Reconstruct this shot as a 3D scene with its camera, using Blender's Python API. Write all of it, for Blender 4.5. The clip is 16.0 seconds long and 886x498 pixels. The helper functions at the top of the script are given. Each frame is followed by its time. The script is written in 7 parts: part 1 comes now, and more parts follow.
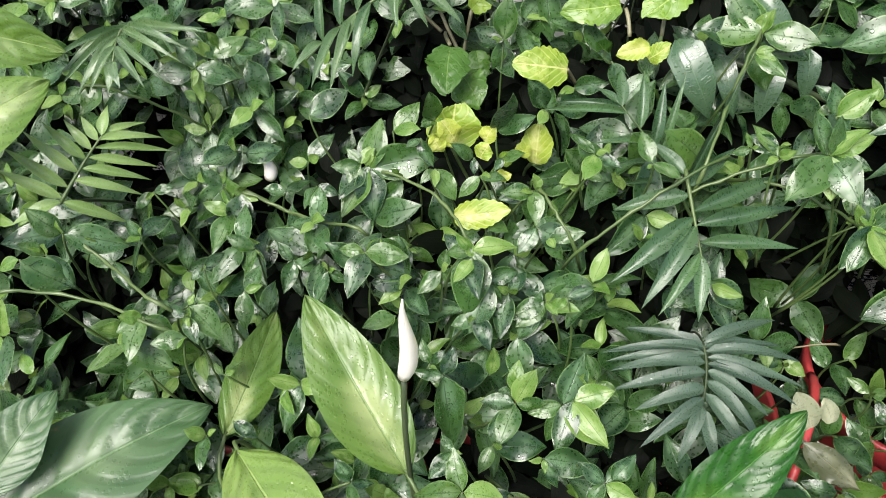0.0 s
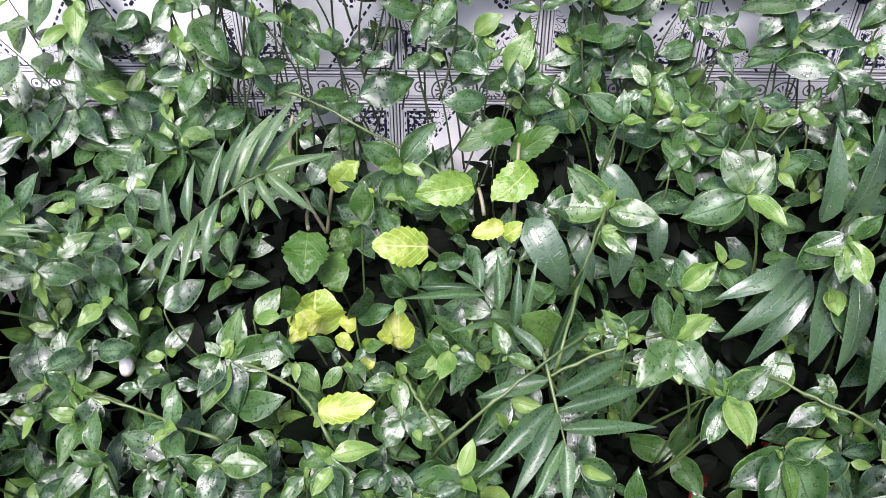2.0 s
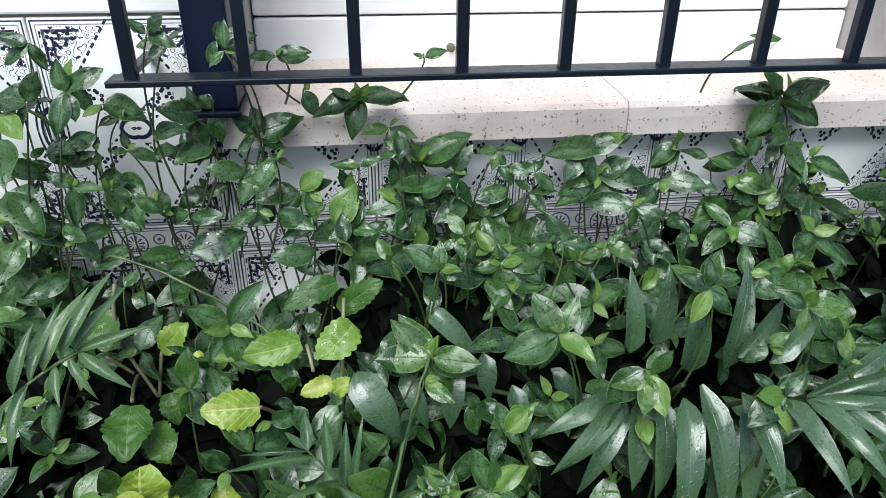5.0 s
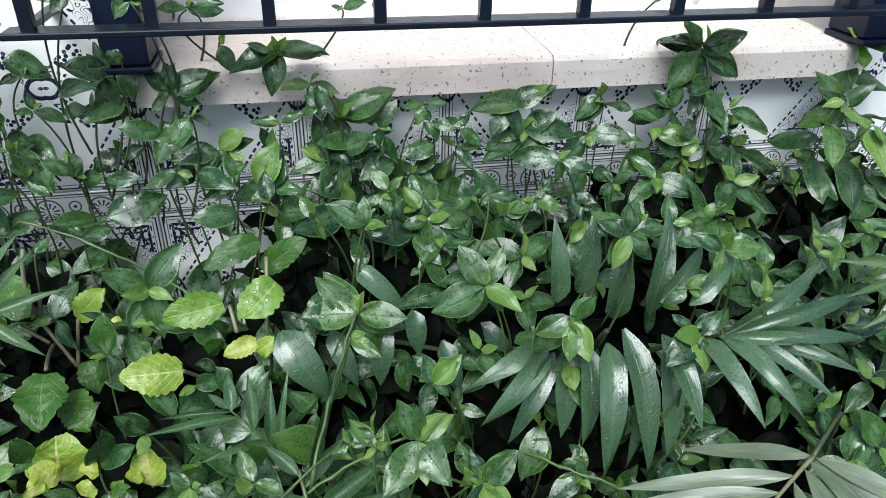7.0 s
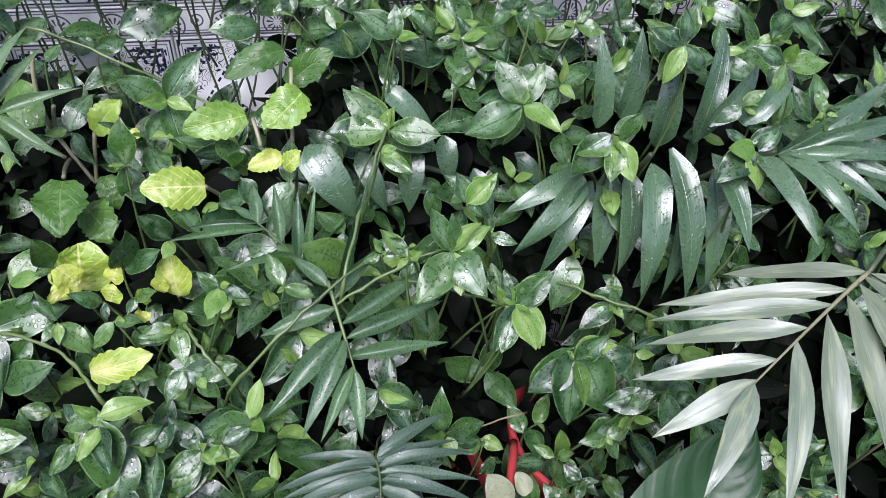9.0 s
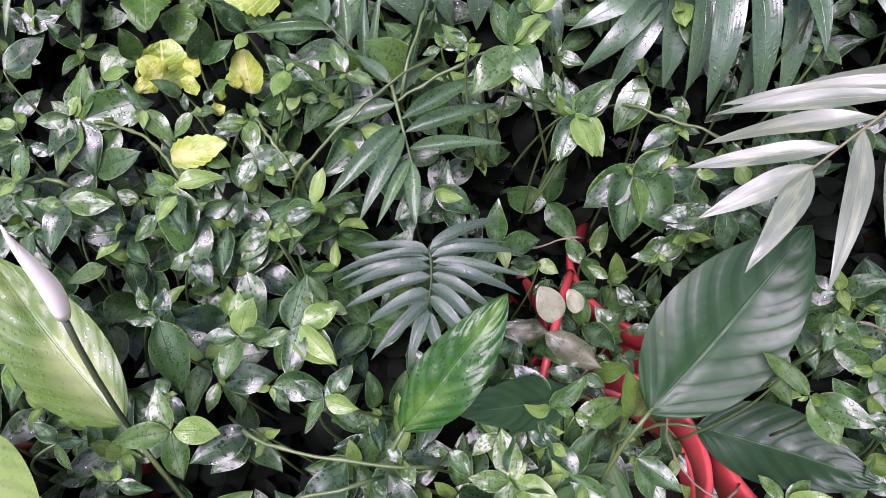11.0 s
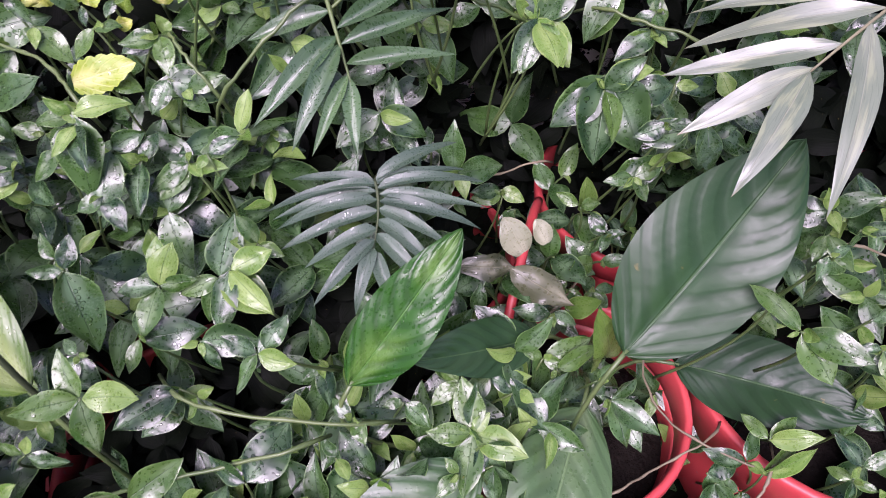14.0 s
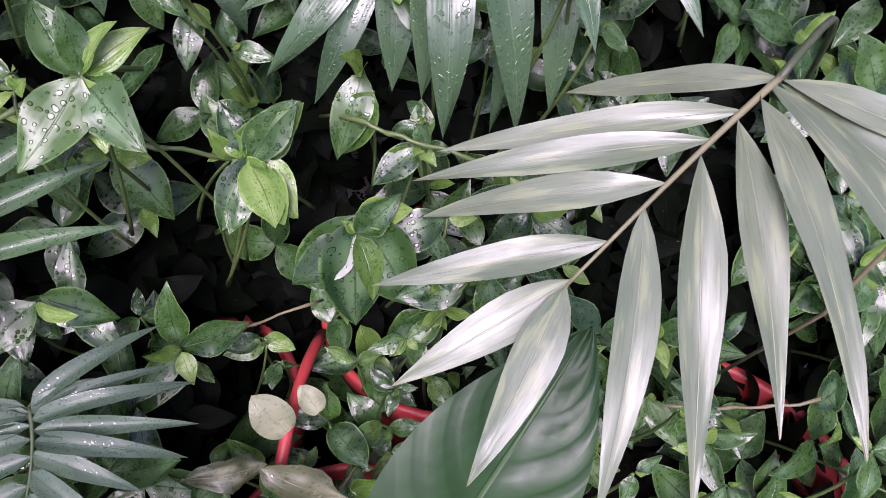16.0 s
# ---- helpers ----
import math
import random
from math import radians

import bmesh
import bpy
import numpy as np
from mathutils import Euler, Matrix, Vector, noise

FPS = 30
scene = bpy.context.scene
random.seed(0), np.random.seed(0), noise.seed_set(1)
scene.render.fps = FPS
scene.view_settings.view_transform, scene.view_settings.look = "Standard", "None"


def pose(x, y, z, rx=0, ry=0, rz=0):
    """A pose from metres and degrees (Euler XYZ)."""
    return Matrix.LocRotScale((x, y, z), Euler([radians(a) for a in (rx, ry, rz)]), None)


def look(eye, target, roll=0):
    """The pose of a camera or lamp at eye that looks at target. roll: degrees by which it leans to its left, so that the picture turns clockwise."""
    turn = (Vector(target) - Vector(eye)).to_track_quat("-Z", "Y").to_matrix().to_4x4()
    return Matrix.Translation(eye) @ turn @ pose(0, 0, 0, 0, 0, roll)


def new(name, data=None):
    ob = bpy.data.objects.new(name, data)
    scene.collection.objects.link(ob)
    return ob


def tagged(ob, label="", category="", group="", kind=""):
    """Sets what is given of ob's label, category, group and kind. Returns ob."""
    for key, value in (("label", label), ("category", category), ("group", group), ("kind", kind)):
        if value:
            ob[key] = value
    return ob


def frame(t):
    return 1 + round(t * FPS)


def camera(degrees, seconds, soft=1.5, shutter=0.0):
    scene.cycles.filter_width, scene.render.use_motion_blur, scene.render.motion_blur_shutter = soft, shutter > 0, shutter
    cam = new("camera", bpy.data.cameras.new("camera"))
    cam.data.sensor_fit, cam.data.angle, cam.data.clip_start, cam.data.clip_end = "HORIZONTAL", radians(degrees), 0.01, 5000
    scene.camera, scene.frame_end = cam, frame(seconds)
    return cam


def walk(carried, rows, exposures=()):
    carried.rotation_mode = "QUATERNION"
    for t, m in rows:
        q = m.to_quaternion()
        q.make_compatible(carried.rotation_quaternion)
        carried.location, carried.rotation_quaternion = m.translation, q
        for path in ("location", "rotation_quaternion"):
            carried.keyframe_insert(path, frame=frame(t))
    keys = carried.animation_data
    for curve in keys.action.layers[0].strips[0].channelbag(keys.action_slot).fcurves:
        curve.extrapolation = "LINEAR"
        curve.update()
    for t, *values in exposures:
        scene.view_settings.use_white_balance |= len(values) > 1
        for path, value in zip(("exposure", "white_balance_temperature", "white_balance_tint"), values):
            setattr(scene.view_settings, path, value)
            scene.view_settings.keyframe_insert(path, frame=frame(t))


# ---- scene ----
cam = camera(64.6, 16.0, soft=0.55, shutter=0.1)
ROWS = [
    (0.0, 0.0, 0.0, 1.15, 47.85, 0.69, 8.16),
    (0.5, 0.0143, 0.0244, 1.164, 50.076, 0.267, 6.521),
    (1.0, 0.0322, 0.0421, 1.1841, 52.263, 0.984, 3.554),
    (1.5, 0.0436, 0.0567, 1.2032, 53.864, 0.956, 1.263),
    (2.0, 0.0578, 0.0781, 1.2194, 54.96, -0.124, 1.096),
    (2.5, 0.0797, 0.0977, 1.2388, 56.124, -0.67, 0.813),
    (3.0, 0.0933, 0.1017, 1.2655, 58.667, -0.614, -1.179),
    (3.5, 0.0999, 0.1, 1.2821, 60.478, -1.006, -3.137),
    (4.0, 0.1157, 0.0965, 1.2921, 61.64, -0.765, -4.477),
    (4.5, 0.1294, 0.0966, 1.2933, 61.93, -0.757, -6.106),
    (6.8, 0.182, 0.084, 1.274, 60.440, -0.609, -11.391),
    (7.0, 0.1731, 0.084, 1.2673, 60.145, -0.963, -11.731),
    (7.5, 0.1696, 0.0773, 1.2502, 58.943, -1.16, -11.924),
    (8.0, 0.1643, 0.0737, 1.2367, 58.148, -1.253, -11.938),
    (8.5, 0.1568, 0.072, 1.2138, 55.496, -1.206, -11.907),
    (9.0, 0.1477, 0.0734, 1.178, 51.981, -1.715, -10.346),
    (9.5, 0.1503, 0.0648, 1.158, 50.269, -1.572, -7.488),
    (9.7, 0.157, 0.061, 1.154, 48.601, -0.975, -6.379),
    (11.8, 0.178, -0.055, 1.078, 43.986, 0.972, -2.327),
    (12.0, 0.184, -0.059, 1.0769, 43.08, 0.944, -1.99),
    (12.5, 0.1849, -0.0846, 1.0709, 42.681, 0.668, -0.246),
    (13.0, 0.1894, -0.0967, 1.0776, 43.619, 0.442, 0.779),
    (13.5, 0.1945, -0.0775, 1.0738, 44.015, 0.153, -0.076),
    (14.0, 0.1937, 0.0354, 1.0498, 39.933, 0.99, -5.694),
    (14.5, 0.2267, 0.1089, 1.0447, 39.098, -0.316, -16.612),
    (15.0, 0.2679, 0.1474, 1.0558, 40.41, -0.078, -22.096),
    (15.5, 0.3142, 0.1837, 1.0506, 39.774, -0.897, -22.274),
    (16.0, 0.3512, 0.2215, 1.0303, 37.919, -1.41, -14.379),
]
walk(cam, [(t, pose(x, y, z, rx, ry, rz)) for t, x, y, z, rx, ry, rz in ROWS],
     [(0.0, 1.56, 6600, 10), (2.0, 1.7, 6150, 24), (3.0, 1.42, 6250, 10), (3.8, 1.3, 6150, 9), (4.5, 0.92, 6050, 5), (7.0, 0.99, 5900, 3), (8.5, 1.28, 5850, 13), (9.5, 1.55, 5850, 31), (12.0, 1.54, 6050, 48), (14.0, 1.58, 6050, 50), (15.0, 1.74, 6100, 52), (16.0, 1.44, 6100, 43)])

# ---------- light ----------
world = bpy.data.worlds.new("overcast_sky")
scene.world = world
world.use_nodes = True
_wn = world.node_tree
_bg = _wn.nodes["Background"]
_sky = _wn.nodes.new("ShaderNodeTexSky")
_sky.sky_type = "NISHITA"
_sky.sun_disc = False
_sky.sun_elevation = radians(51)
_sky.sun_rotation = radians(200)
_sky.air_density, _sky.dust_density, _sky.ozone_density = 1.0, 2.5, 1.0
_wn.links.new(_sky.outputs["Color"], _bg.inputs["Color"])
_bg.inputs["Strength"].default_value = 0.085
_sun = bpy.data.lights.new("sun", "SUN")
_sun.energy, _sun.angle, _sun.color = 2.35, radians(37), (1.0, 0.98, 0.95)
sun = new("sun", _sun)
sun.matrix_world = look((-0.8, -2.0, 2.7), (0, 0, 0))


# ---------- materials ----------
def nodes_of(name):
    m = bpy.data.materials.new(name)
    m.use_nodes = True
    nt = m.node_tree
    return m, nt, nt.nodes["Principled BSDF"], nt.nodes["Material Output"]


def math_node(nt, op, a, b=None, c=None, clamp=False):
    n = nt.nodes.new("ShaderNodeMath")
    n.operation, n.use_clamp = op, clamp
    for i, v in enumerate((a, b, c)):
        if v is None:
            continue
        if isinstance(v, (int, float)):
            n.inputs[i].default_value = v
        else:
            nt.links.new(v, n.inputs[i])
    return n.outputs[0]


def step(nt, v, lo, hi):
    n = nt.nodes.new("ShaderNodeMapRange")
    n.interpolation_type = "SMOOTHSTEP"
    nt.links.new(v, n.inputs["Value"])
    n.inputs["From Min"].default_value, n.inputs["From Max"].default_value = lo, hi
    n.inputs["To Min"].default_value, n.inputs["To Max"].default_value = 0, 1
    return n.outputs["Result"]


def mixc(nt, f, a, b, mode="MIX"):
    n = nt.nodes.new("ShaderNodeMix")
    n.data_type, n.blend_type = "RGBA", mode
    for sock, v in ((n.inputs[0], f), (n.inputs[6], a), (n.inputs[7], b)):
        if isinstance(v, (int, float)):
            sock.default_value = v
        elif isinstance(v, tuple):
            sock.default_value = (*v, 1)
        else:
            nt.links.new(v, sock)
    return n.outputs[2]


def noise_of(nt, scale, detail=3, vec=None, dims="3D"):
    n = nt.nodes.new("ShaderNodeTexNoise")
    n.noise_dimensions = dims
    n.inputs["Scale"].default_value, n.inputs["Detail"].default_value = scale, detail
    if vec is not None:
        nt.links.new(vec, n.inputs["Vector"])
    return n.outputs["Fac"]


def bump(nt, height, strength, dist, normal=None):
    n = nt.nodes.new("ShaderNodeBump")
    n.inputs["Strength"].default_value, n.inputs["Distance"].default_value = strength, dist
    nt.links.new(height, n.inputs["Height"])
    if normal is not None:
        nt.links.new(normal, n.inputs["Normal"])
    return n.outputs["Normal"]


def leaf_material(name, dark, light, rib, veins="parallel", gloss=0.28, drops=7.0, through_light=0.18, vein_depth=0.5, edge=None, pale=None, rib_width=0.016, size=0.05, island=False, lines=0.2, across=None, shine=0.5, beads=0.75, crumple=0.25, scorch=None):
    """A living leaf: rib and veins from the leaf's own length and width, two scales of mottling, wet beads."""
    m, nt, bs, out = nodes_of(name)
    uv = nt.nodes.new("ShaderNodeUVMap").outputs["UV"]
    sep = nt.nodes.new("ShaderNodeSeparateXYZ")
    nt.links.new(uv, sep.inputs[0])
    u, v = sep.outputs["X"], sep.outputs["Y"]
    rnd = nt.nodes.new("ShaderNodeNewGeometry").outputs["Random Per Island"] if island else nt.nodes.new("ShaderNodeObjectInfo").outputs["Random"]
    off = math_node(nt, "ABSOLUTE", math_node(nt, "SUBTRACT", v, 0.5))
    shift = nt.nodes.new("ShaderNodeVectorMath")
    shift.operation = "ADD"
    comb = nt.nodes.new("ShaderNodeCombineXYZ")
    nt.links.new(math_node(nt, "MULTIPLY", rnd, 37.0), comb.inputs[0])
    nt.links.new(math_node(nt, "MULTIPLY", rnd, 91.0), comb.inputs[1])
    nt.links.new(uv, shift.inputs[0])
    nt.links.new(comb.outputs[0], shift.inputs[1])
    p = shift.outputs[0]
    even = nt.nodes.new("ShaderNodeMapping")
    nt.links.new(p, even.inputs["Vector"])
    even.inputs["Scale"].default_value = (1, 0.5, 1)
    q = even.outputs[0]
    if veins == "parallel":
        wob = math_node(nt, "MULTIPLY", noise_of(nt, 3.0, 2, p), 0.06)
        s = math_node(nt, "SINE", math_node(nt, "MULTIPLY", math_node(nt, "ADD", v, wob), 62.0))
    elif veins == "herring":
        a = math_node(nt, "SUBTRACT", math_node(nt, "MULTIPLY", u, 46.0), math_node(nt, "MULTIPLY", math_node(nt, "POWER", off, 1.4), 36.0))
        a = math_node(nt, "ADD", a, math_node(nt, "MULTIPLY", math_node(nt, "SUBTRACT", noise_of(nt, 2.6, 1, p), 0.5), 2.4))
        a = math_node(nt, "ADD", a, math.pi / 2)
        s = math_node(nt, "SINE", a)
    else:
        a = math_node(nt, "SUBTRACT", math_node(nt, "MULTIPLY", u, 34.0), math_node(nt, "MULTIPLY", off, 30.0))
        a = math_node(nt, "ADD", a, math_node(nt, "MULTIPLY", noise_of(nt, 5.0, 2, p), 2.4))
        s = math_node(nt, "SINE", a)
    vein = math_node(nt, "MULTIPLY_ADD", s, 0.5, 0.5)
    if veins == "herring":
        vein = math_node(nt, "SUBTRACT", 1.0, step(nt, vein, 0.35, 1.0))
    elif veins == "branch":
        vein = step(nt, vein, 0.78, 0.98)
    big = noise_of(nt, 2.2, 2, q)
    fine = noise_of(nt, 38.0, 4, q)
    tone = math_node(nt, "ADD", math_node(nt, "MULTIPLY", rnd, 0.75), math_node(nt, "MULTIPLY", math_node(nt, "SUBTRACT", big, 0.5), 1.1), clamp=True)
    col = mixc(nt, tone, dark, light)
    if pale is not None:
        band = math_node(nt, "MULTIPLY", step(nt, off, 0.36, 0.1), step(nt, noise_of(nt, 1.7, 2, q), 0.42, 0.62))
        col = mixc(nt, math_node(nt, "MULTIPLY", band, 0.6), col, pale)
    if edge is not None:
        ragged = math_node(nt, "ADD", off, math_node(nt, "MULTIPLY_ADD", noise_of(nt, 7.0, 2, q), 0.09, -0.045))
        rim = math_node(nt, "MULTIPLY", step(nt, ragged, 0.44, 0.49), step(nt, noise_of(nt, 2.4, 1, p), 0.3, 0.65))
        col = mixc(nt, math_node(nt, "MULTIPLY", rim, 0.75), col, edge)
    if veins == "herring":
        # side veins lie in fine dark grooves
        groove = math_node(nt, "SUBTRACT", 1.0, vein)
        col = mixc(nt, math_node(nt, "MULTIPLY", groove, min(1.0, lines * 2.2)), col, mixc(nt, 1.0, col, (0.5, 0.56, 0.5), "MULTIPLY"))
    else:
        col = mixc(nt, math_node(nt, "MULTIPLY", vein, lines), col, mixc(nt, 0.5, rib, col))
    col = mixc(nt, math_node(nt, "MULTIPLY", fine, 0.22), col, mixc(nt, 1.0, col, (0.62, 0.62, 0.55), "MULTIPLY"))
    midrib = step(nt, off, rib_width * 1.6, rib_width * 0.5)
    col = mixc(nt, math_node(nt, "MULTIPLY", midrib, 0.75), col, rib)
    if scorch is not None:
        # bleached streaks along the blade and a dry tip
        lay = nt.nodes.new("ShaderNodeMapping")
        nt.links.new(p, lay.inputs["Vector"])
        lay.inputs["Scale"].default_value = (2.6, 2.2, 1)
        streak = step(nt, noise_of(nt, 1.5, 3, lay.outputs[0]), 0.5, 0.66)
        col = mixc(nt, math_node(nt, "MULTIPLY", streak, 0.35), col, scorch[0])
        lay2 = nt.nodes.new("ShaderNodeMapping")
        nt.links.new(p, lay2.inputs["Vector"])
        lay2.inputs["Scale"].default_value = (3.0, 9.0, 1)
        line = step(nt, noise_of(nt, 2.0, 2, lay2.outputs[0]), 0.56, 0.64)
        col = mixc(nt, math_node(nt, "MULTIPLY", line, 0.35), col, mixc(nt, 1.0, col, (0.45, 0.5, 0.42), "MULTIPLY"))
        dry = step(nt, math_node(nt, "ADD", u, math_node(nt, "MULTIPLY", noise_of(nt, 3.0, 2, p), 0.3)), 1.1, 1.2)
        col = mixc(nt, math_node(nt, "MULTIPLY", dry, 0.85), col, scorch[1])
    # brown flecks of age
    spot = step(nt, noise_of(nt, 11.0, 3, q), 0.71, 0.76)
    col = mixc(nt, math_node(nt, "MULTIPLY", spot, 0.5), col, (0.16, 0.12, 0.03))
    # beads of rain
    map_ = nt.nodes.new("ShaderNodeMapping")
    nt.links.new(p, map_.inputs["Vector"])
    map_.inputs["Scale"].default_value = (drops, across or drops * 0.5, 1)
    vor = nt.nodes.new("ShaderNodeTexVoronoi")
    vor.voronoi_dimensions = "2D"
    vor.inputs["Scale"].default_value = 1.6
    nt.links.new(map_.outputs[0], vor.inputs["Vector"])
    sepc = nt.nodes.new("ShaderNodeSeparateColor")
    nt.links.new(vor.outputs["Color"], sepc.inputs[0])
    rad = math_node(nt, "MULTIPLY", step(nt, sepc.outputs[0], 0.15, 1.0), 0.42)
    inside = math_node(nt, "SUBTRACT", rad, vor.outputs["Distance"])
    bead = step(nt, inside, 0.0, 0.09)
    if beads < 0.2:
        bead = math_node(nt, "MULTIPLY", bead, beads * 2)
    wet = step(nt, noise_of(nt, 2.6, 2, q), 0.4, 0.6)
    nrm = bump(nt, math_node(nt, "ADD", math_node(nt, "MULTIPLY", vein, vein_depth), math_node(nt, "MULTIPLY", fine, 0.1)), 0.5, size * 0.012)
    nrm = bump(nt, math_node(nt, "SUBTRACT", 1.0, midrib), 0.5, size * 0.014, nrm)
    nrm = bump(nt, noise_of(nt, 2.2, 1, q), 0.5, size * 0.075, nrm)
    nrm = bump(nt, noise_of(nt, 4.5, 1, q), crumple, size * 0.045, nrm)
    nrm = bump(nt, bead, min(1.0, beads * 1.3), size * 0.055, nrm)
    rough = math_node(nt, "MULTIPLY_ADD", wet, -0.1, math_node(nt, "MULTIPLY_ADD", fine, 0.16, gloss - 0.02))
    rough = math_node(nt, "MULTIPLY_ADD", bead, -(gloss - 0.05), rough)
    nt.links.new(col, bs.inputs["Base Color"])
    nt.links.new(rough, bs.inputs["Roughness"])
    nt.links.new(nrm, bs.inputs["Normal"])
    bs.inputs["Specular IOR Level"].default_value = shine
    tr = nt.nodes.new("ShaderNodeBsdfTranslucent")
    nt.links.new(mixc(nt, 1.0, col, (1.0, 1.0, 0.45), "MULTIPLY"), tr.inputs["Color"])
    mx = nt.nodes.new("ShaderNodeMixShader")
    mx.inputs[0].default_value = through_light
    nt.links.new(bs.outputs[0], mx.inputs[1])
    nt.links.new(tr.outputs[0], mx.inputs[2])
    nt.links.new(mx.outputs[0], out.inputs["Surface"])
    return m


def plain_material(name, a, b, rough=0.6, scale=30.0, relief=0.2, dist=0.002, metal=0.0, speck=None, speck_cut=0.62, spec=0.5):
    m, nt, bs, out = nodes_of(name)
    co = nt.nodes.new("ShaderNodeTexCoord").outputs["Object"]
    big, fine = noise_of(nt, scale * 0.2, 3, co), noise_of(nt, scale * 3, 4, co)
    col = mixc(nt, step(nt, big, 0.3, 0.7), a, b)
    col = mixc(nt, math_node(nt, "MULTIPLY", fine, 0.35), col, mixc(nt, 1.0, col, (0.7, 0.7, 0.7), "MULTIPLY"))
    if speck is not None:
        col = mixc(nt, step(nt, noise_of(nt, scale * 9, 2, co), speck_cut, speck_cut + 0.06), col, speck)
    nt.links.new(col, bs.inputs["Base Color"])
    nt.links.new(math_node(nt, "MULTIPLY_ADD", fine, 0.25, rough - 0.12), bs.inputs["Roughness"])
    nt.links.new(bump(nt, fine, relief, dist), bs.inputs["Normal"])
    bs.inputs["Metallic"].default_value = metal
    bs.inputs["Specular IOR Level"].default_value = spec
    return m


VINE_ARGS = dict(dark=(0.008, 0.031, 0.008), light=(0.045, 0.108, 0.022), rib=(0.02, 0.05, 0.015), edge=(0.15, 0.25, 0.09), pale=(0.12, 0.21, 0.1), gloss=0.31, lines=0.16, vein_depth=0.06, through_light=0.08, drops=8.5, beads=0.75, shine=0.56, crumple=0.4)
VINE = leaf_material("vine_leaf", **VINE_ARGS)
VINE_MASS = leaf_material("massed_vine_leaf", island=True, **VINE_ARGS)
# near-black leaf: the deep shade between the shoots is put into its colour
GAP_SHADE = leaf_material("gap_shade_leaf", (0.001, 0.002, 0.001), (0.004, 0.0065, 0.003), (0.004, 0.006, 0.003), gloss=0.55, lines=0.1, vein_depth=0.3, through_light=0.0, drops=3, island=True, shine=0.05, beads=0.0)
VINE_MID = leaf_material("fresh_vine_leaf", (0.024, 0.07, 0.012), (0.08, 0.155, 0.03), (0.03, 0.075, 0.018), edge=(0.16, 0.25, 0.09), pale=(0.17, 0.25, 0.12), gloss=0.3, lines=0.16, vein_depth=0.06, through_light=0.12, drops=8.5, beads=0.75, crumple=0.4)
YOUNG_ARGS = dict(dark=(0.07, 0.16, 0.022), light=(0.17, 0.27, 0.065), rib=(0.07, 0.14, 0.03), edge=(0.28, 0.37, 0.12), pale=(0.26, 0.36, 0.12), gloss=0.32, lines=0.22, vein_depth=0.15, through_light=0.2, drops=10, beads=0.45, shine=0.45, crumple=0.4)
VINE_YOUNG = leaf_material("young_vine_leaf", **YOUNG_ARGS)
VINE_TIPS = leaf_material("massed_young_vine_leaf", island=True, **YOUNG_ARGS)
PALM = leaf_material("palm_leaflet", (0.02, 0.055, 0.019), (0.07, 0.14, 0.048), (0.06, 0.11, 0.05), drops=26, across=3, gloss=0.38, vein_depth=0.12, lines=0.16, through_light=0.08, shine=0.7, beads=0.5)
PALM_DARK = leaf_material("dark_palm_leaflet", (0.026, 0.052, 0.032), (0.058, 0.098, 0.06), (0.05, 0.085, 0.05), drops=26, across=3, gloss=0.5, vein_depth=0.02, lines=0.06, through_light=0.06, shine=0.5, beads=0.2)
PALM_BLADE = leaf_material("broad_palm_blade", (0.026, 0.06, 0.028), (0.07, 0.132, 0.062), (0.08, 0.135, 0.065), drops=20, across=3, gloss=0.29, vein_depth=0.12, lines=0.2, through_light=0.1, shine=0.7, beads=0.3)
PALM_PALE = leaf_material("dusty_palm_leaflet", (0.085, 0.12, 0.072), (0.2, 0.235, 0.165), (0.2, 0.22, 0.15), drops=16, across=1.2, gloss=0.4, vein_depth=0.03, lines=0.06, shine=0.8, beads=0.0, scorch=((0.31, 0.34, 0.18), (0.22, 0.14, 0.07)))
PALM_LIGHT = leaf_material("light_palm_leaflet", (0.13, 0.22, 0.06), (0.25, 0.355, 0.125), (0.2, 0.28, 0.12), drops=26, across=3, gloss=0.36, vein_depth=0.1, lines=0.14, shine=0.6, beads=0.3)
PALM_MID = leaf_material("green_palm_leaflet", (0.045, 0.1, 0.035), (0.115, 0.185, 0.075), (0.12, 0.18, 0.08), drops=26, across=3, gloss=0.36, vein_depth=0.1, lines=0.14, shine=0.7, beads=0.3)
LILY = leaf_material("lily_leaf", (0.009, 0.033, 0.01), (0.022, 0.06, 0.018), (0.035, 0.075, 0.027), veins="herring", drops=26, gloss=0.4, vein_depth=0.4, size=0.12, rib_width=0.012, lines=0.16, through_light=0.08, beads=0.04, shine=0.3, crumple=0.3)
LILY_LIGHT = leaf_material("light_lily_leaf", (0.03, 0.09, 0.012), (0.1, 0.175, 0.028), (0.12, 0.2, 0.06), veins="herring", drops=25, gloss=0.36, vein_depth=0.25, size=0.12, rib_width=0.012, pale=(0.36, 0.41, 0.18), lines=0.1, through_light=0.16, beads=0.22, shine=0.45, crumple=0.5)
LILY_LIME = leaf_material("lime_lily_leaf", (0.1, 0.185, 0.03), (0.23, 0.33, 0.08), (0.26, 0.35, 0.11), veins="herring", drops=25, gloss=0.32, vein_depth=0.3, size=0.12, rib_width=0.012, pale=(0.42, 0.48, 0.24), lines=0.15, through_light=0.2, beads=0.22, shine=0.5, crumple=0.6)
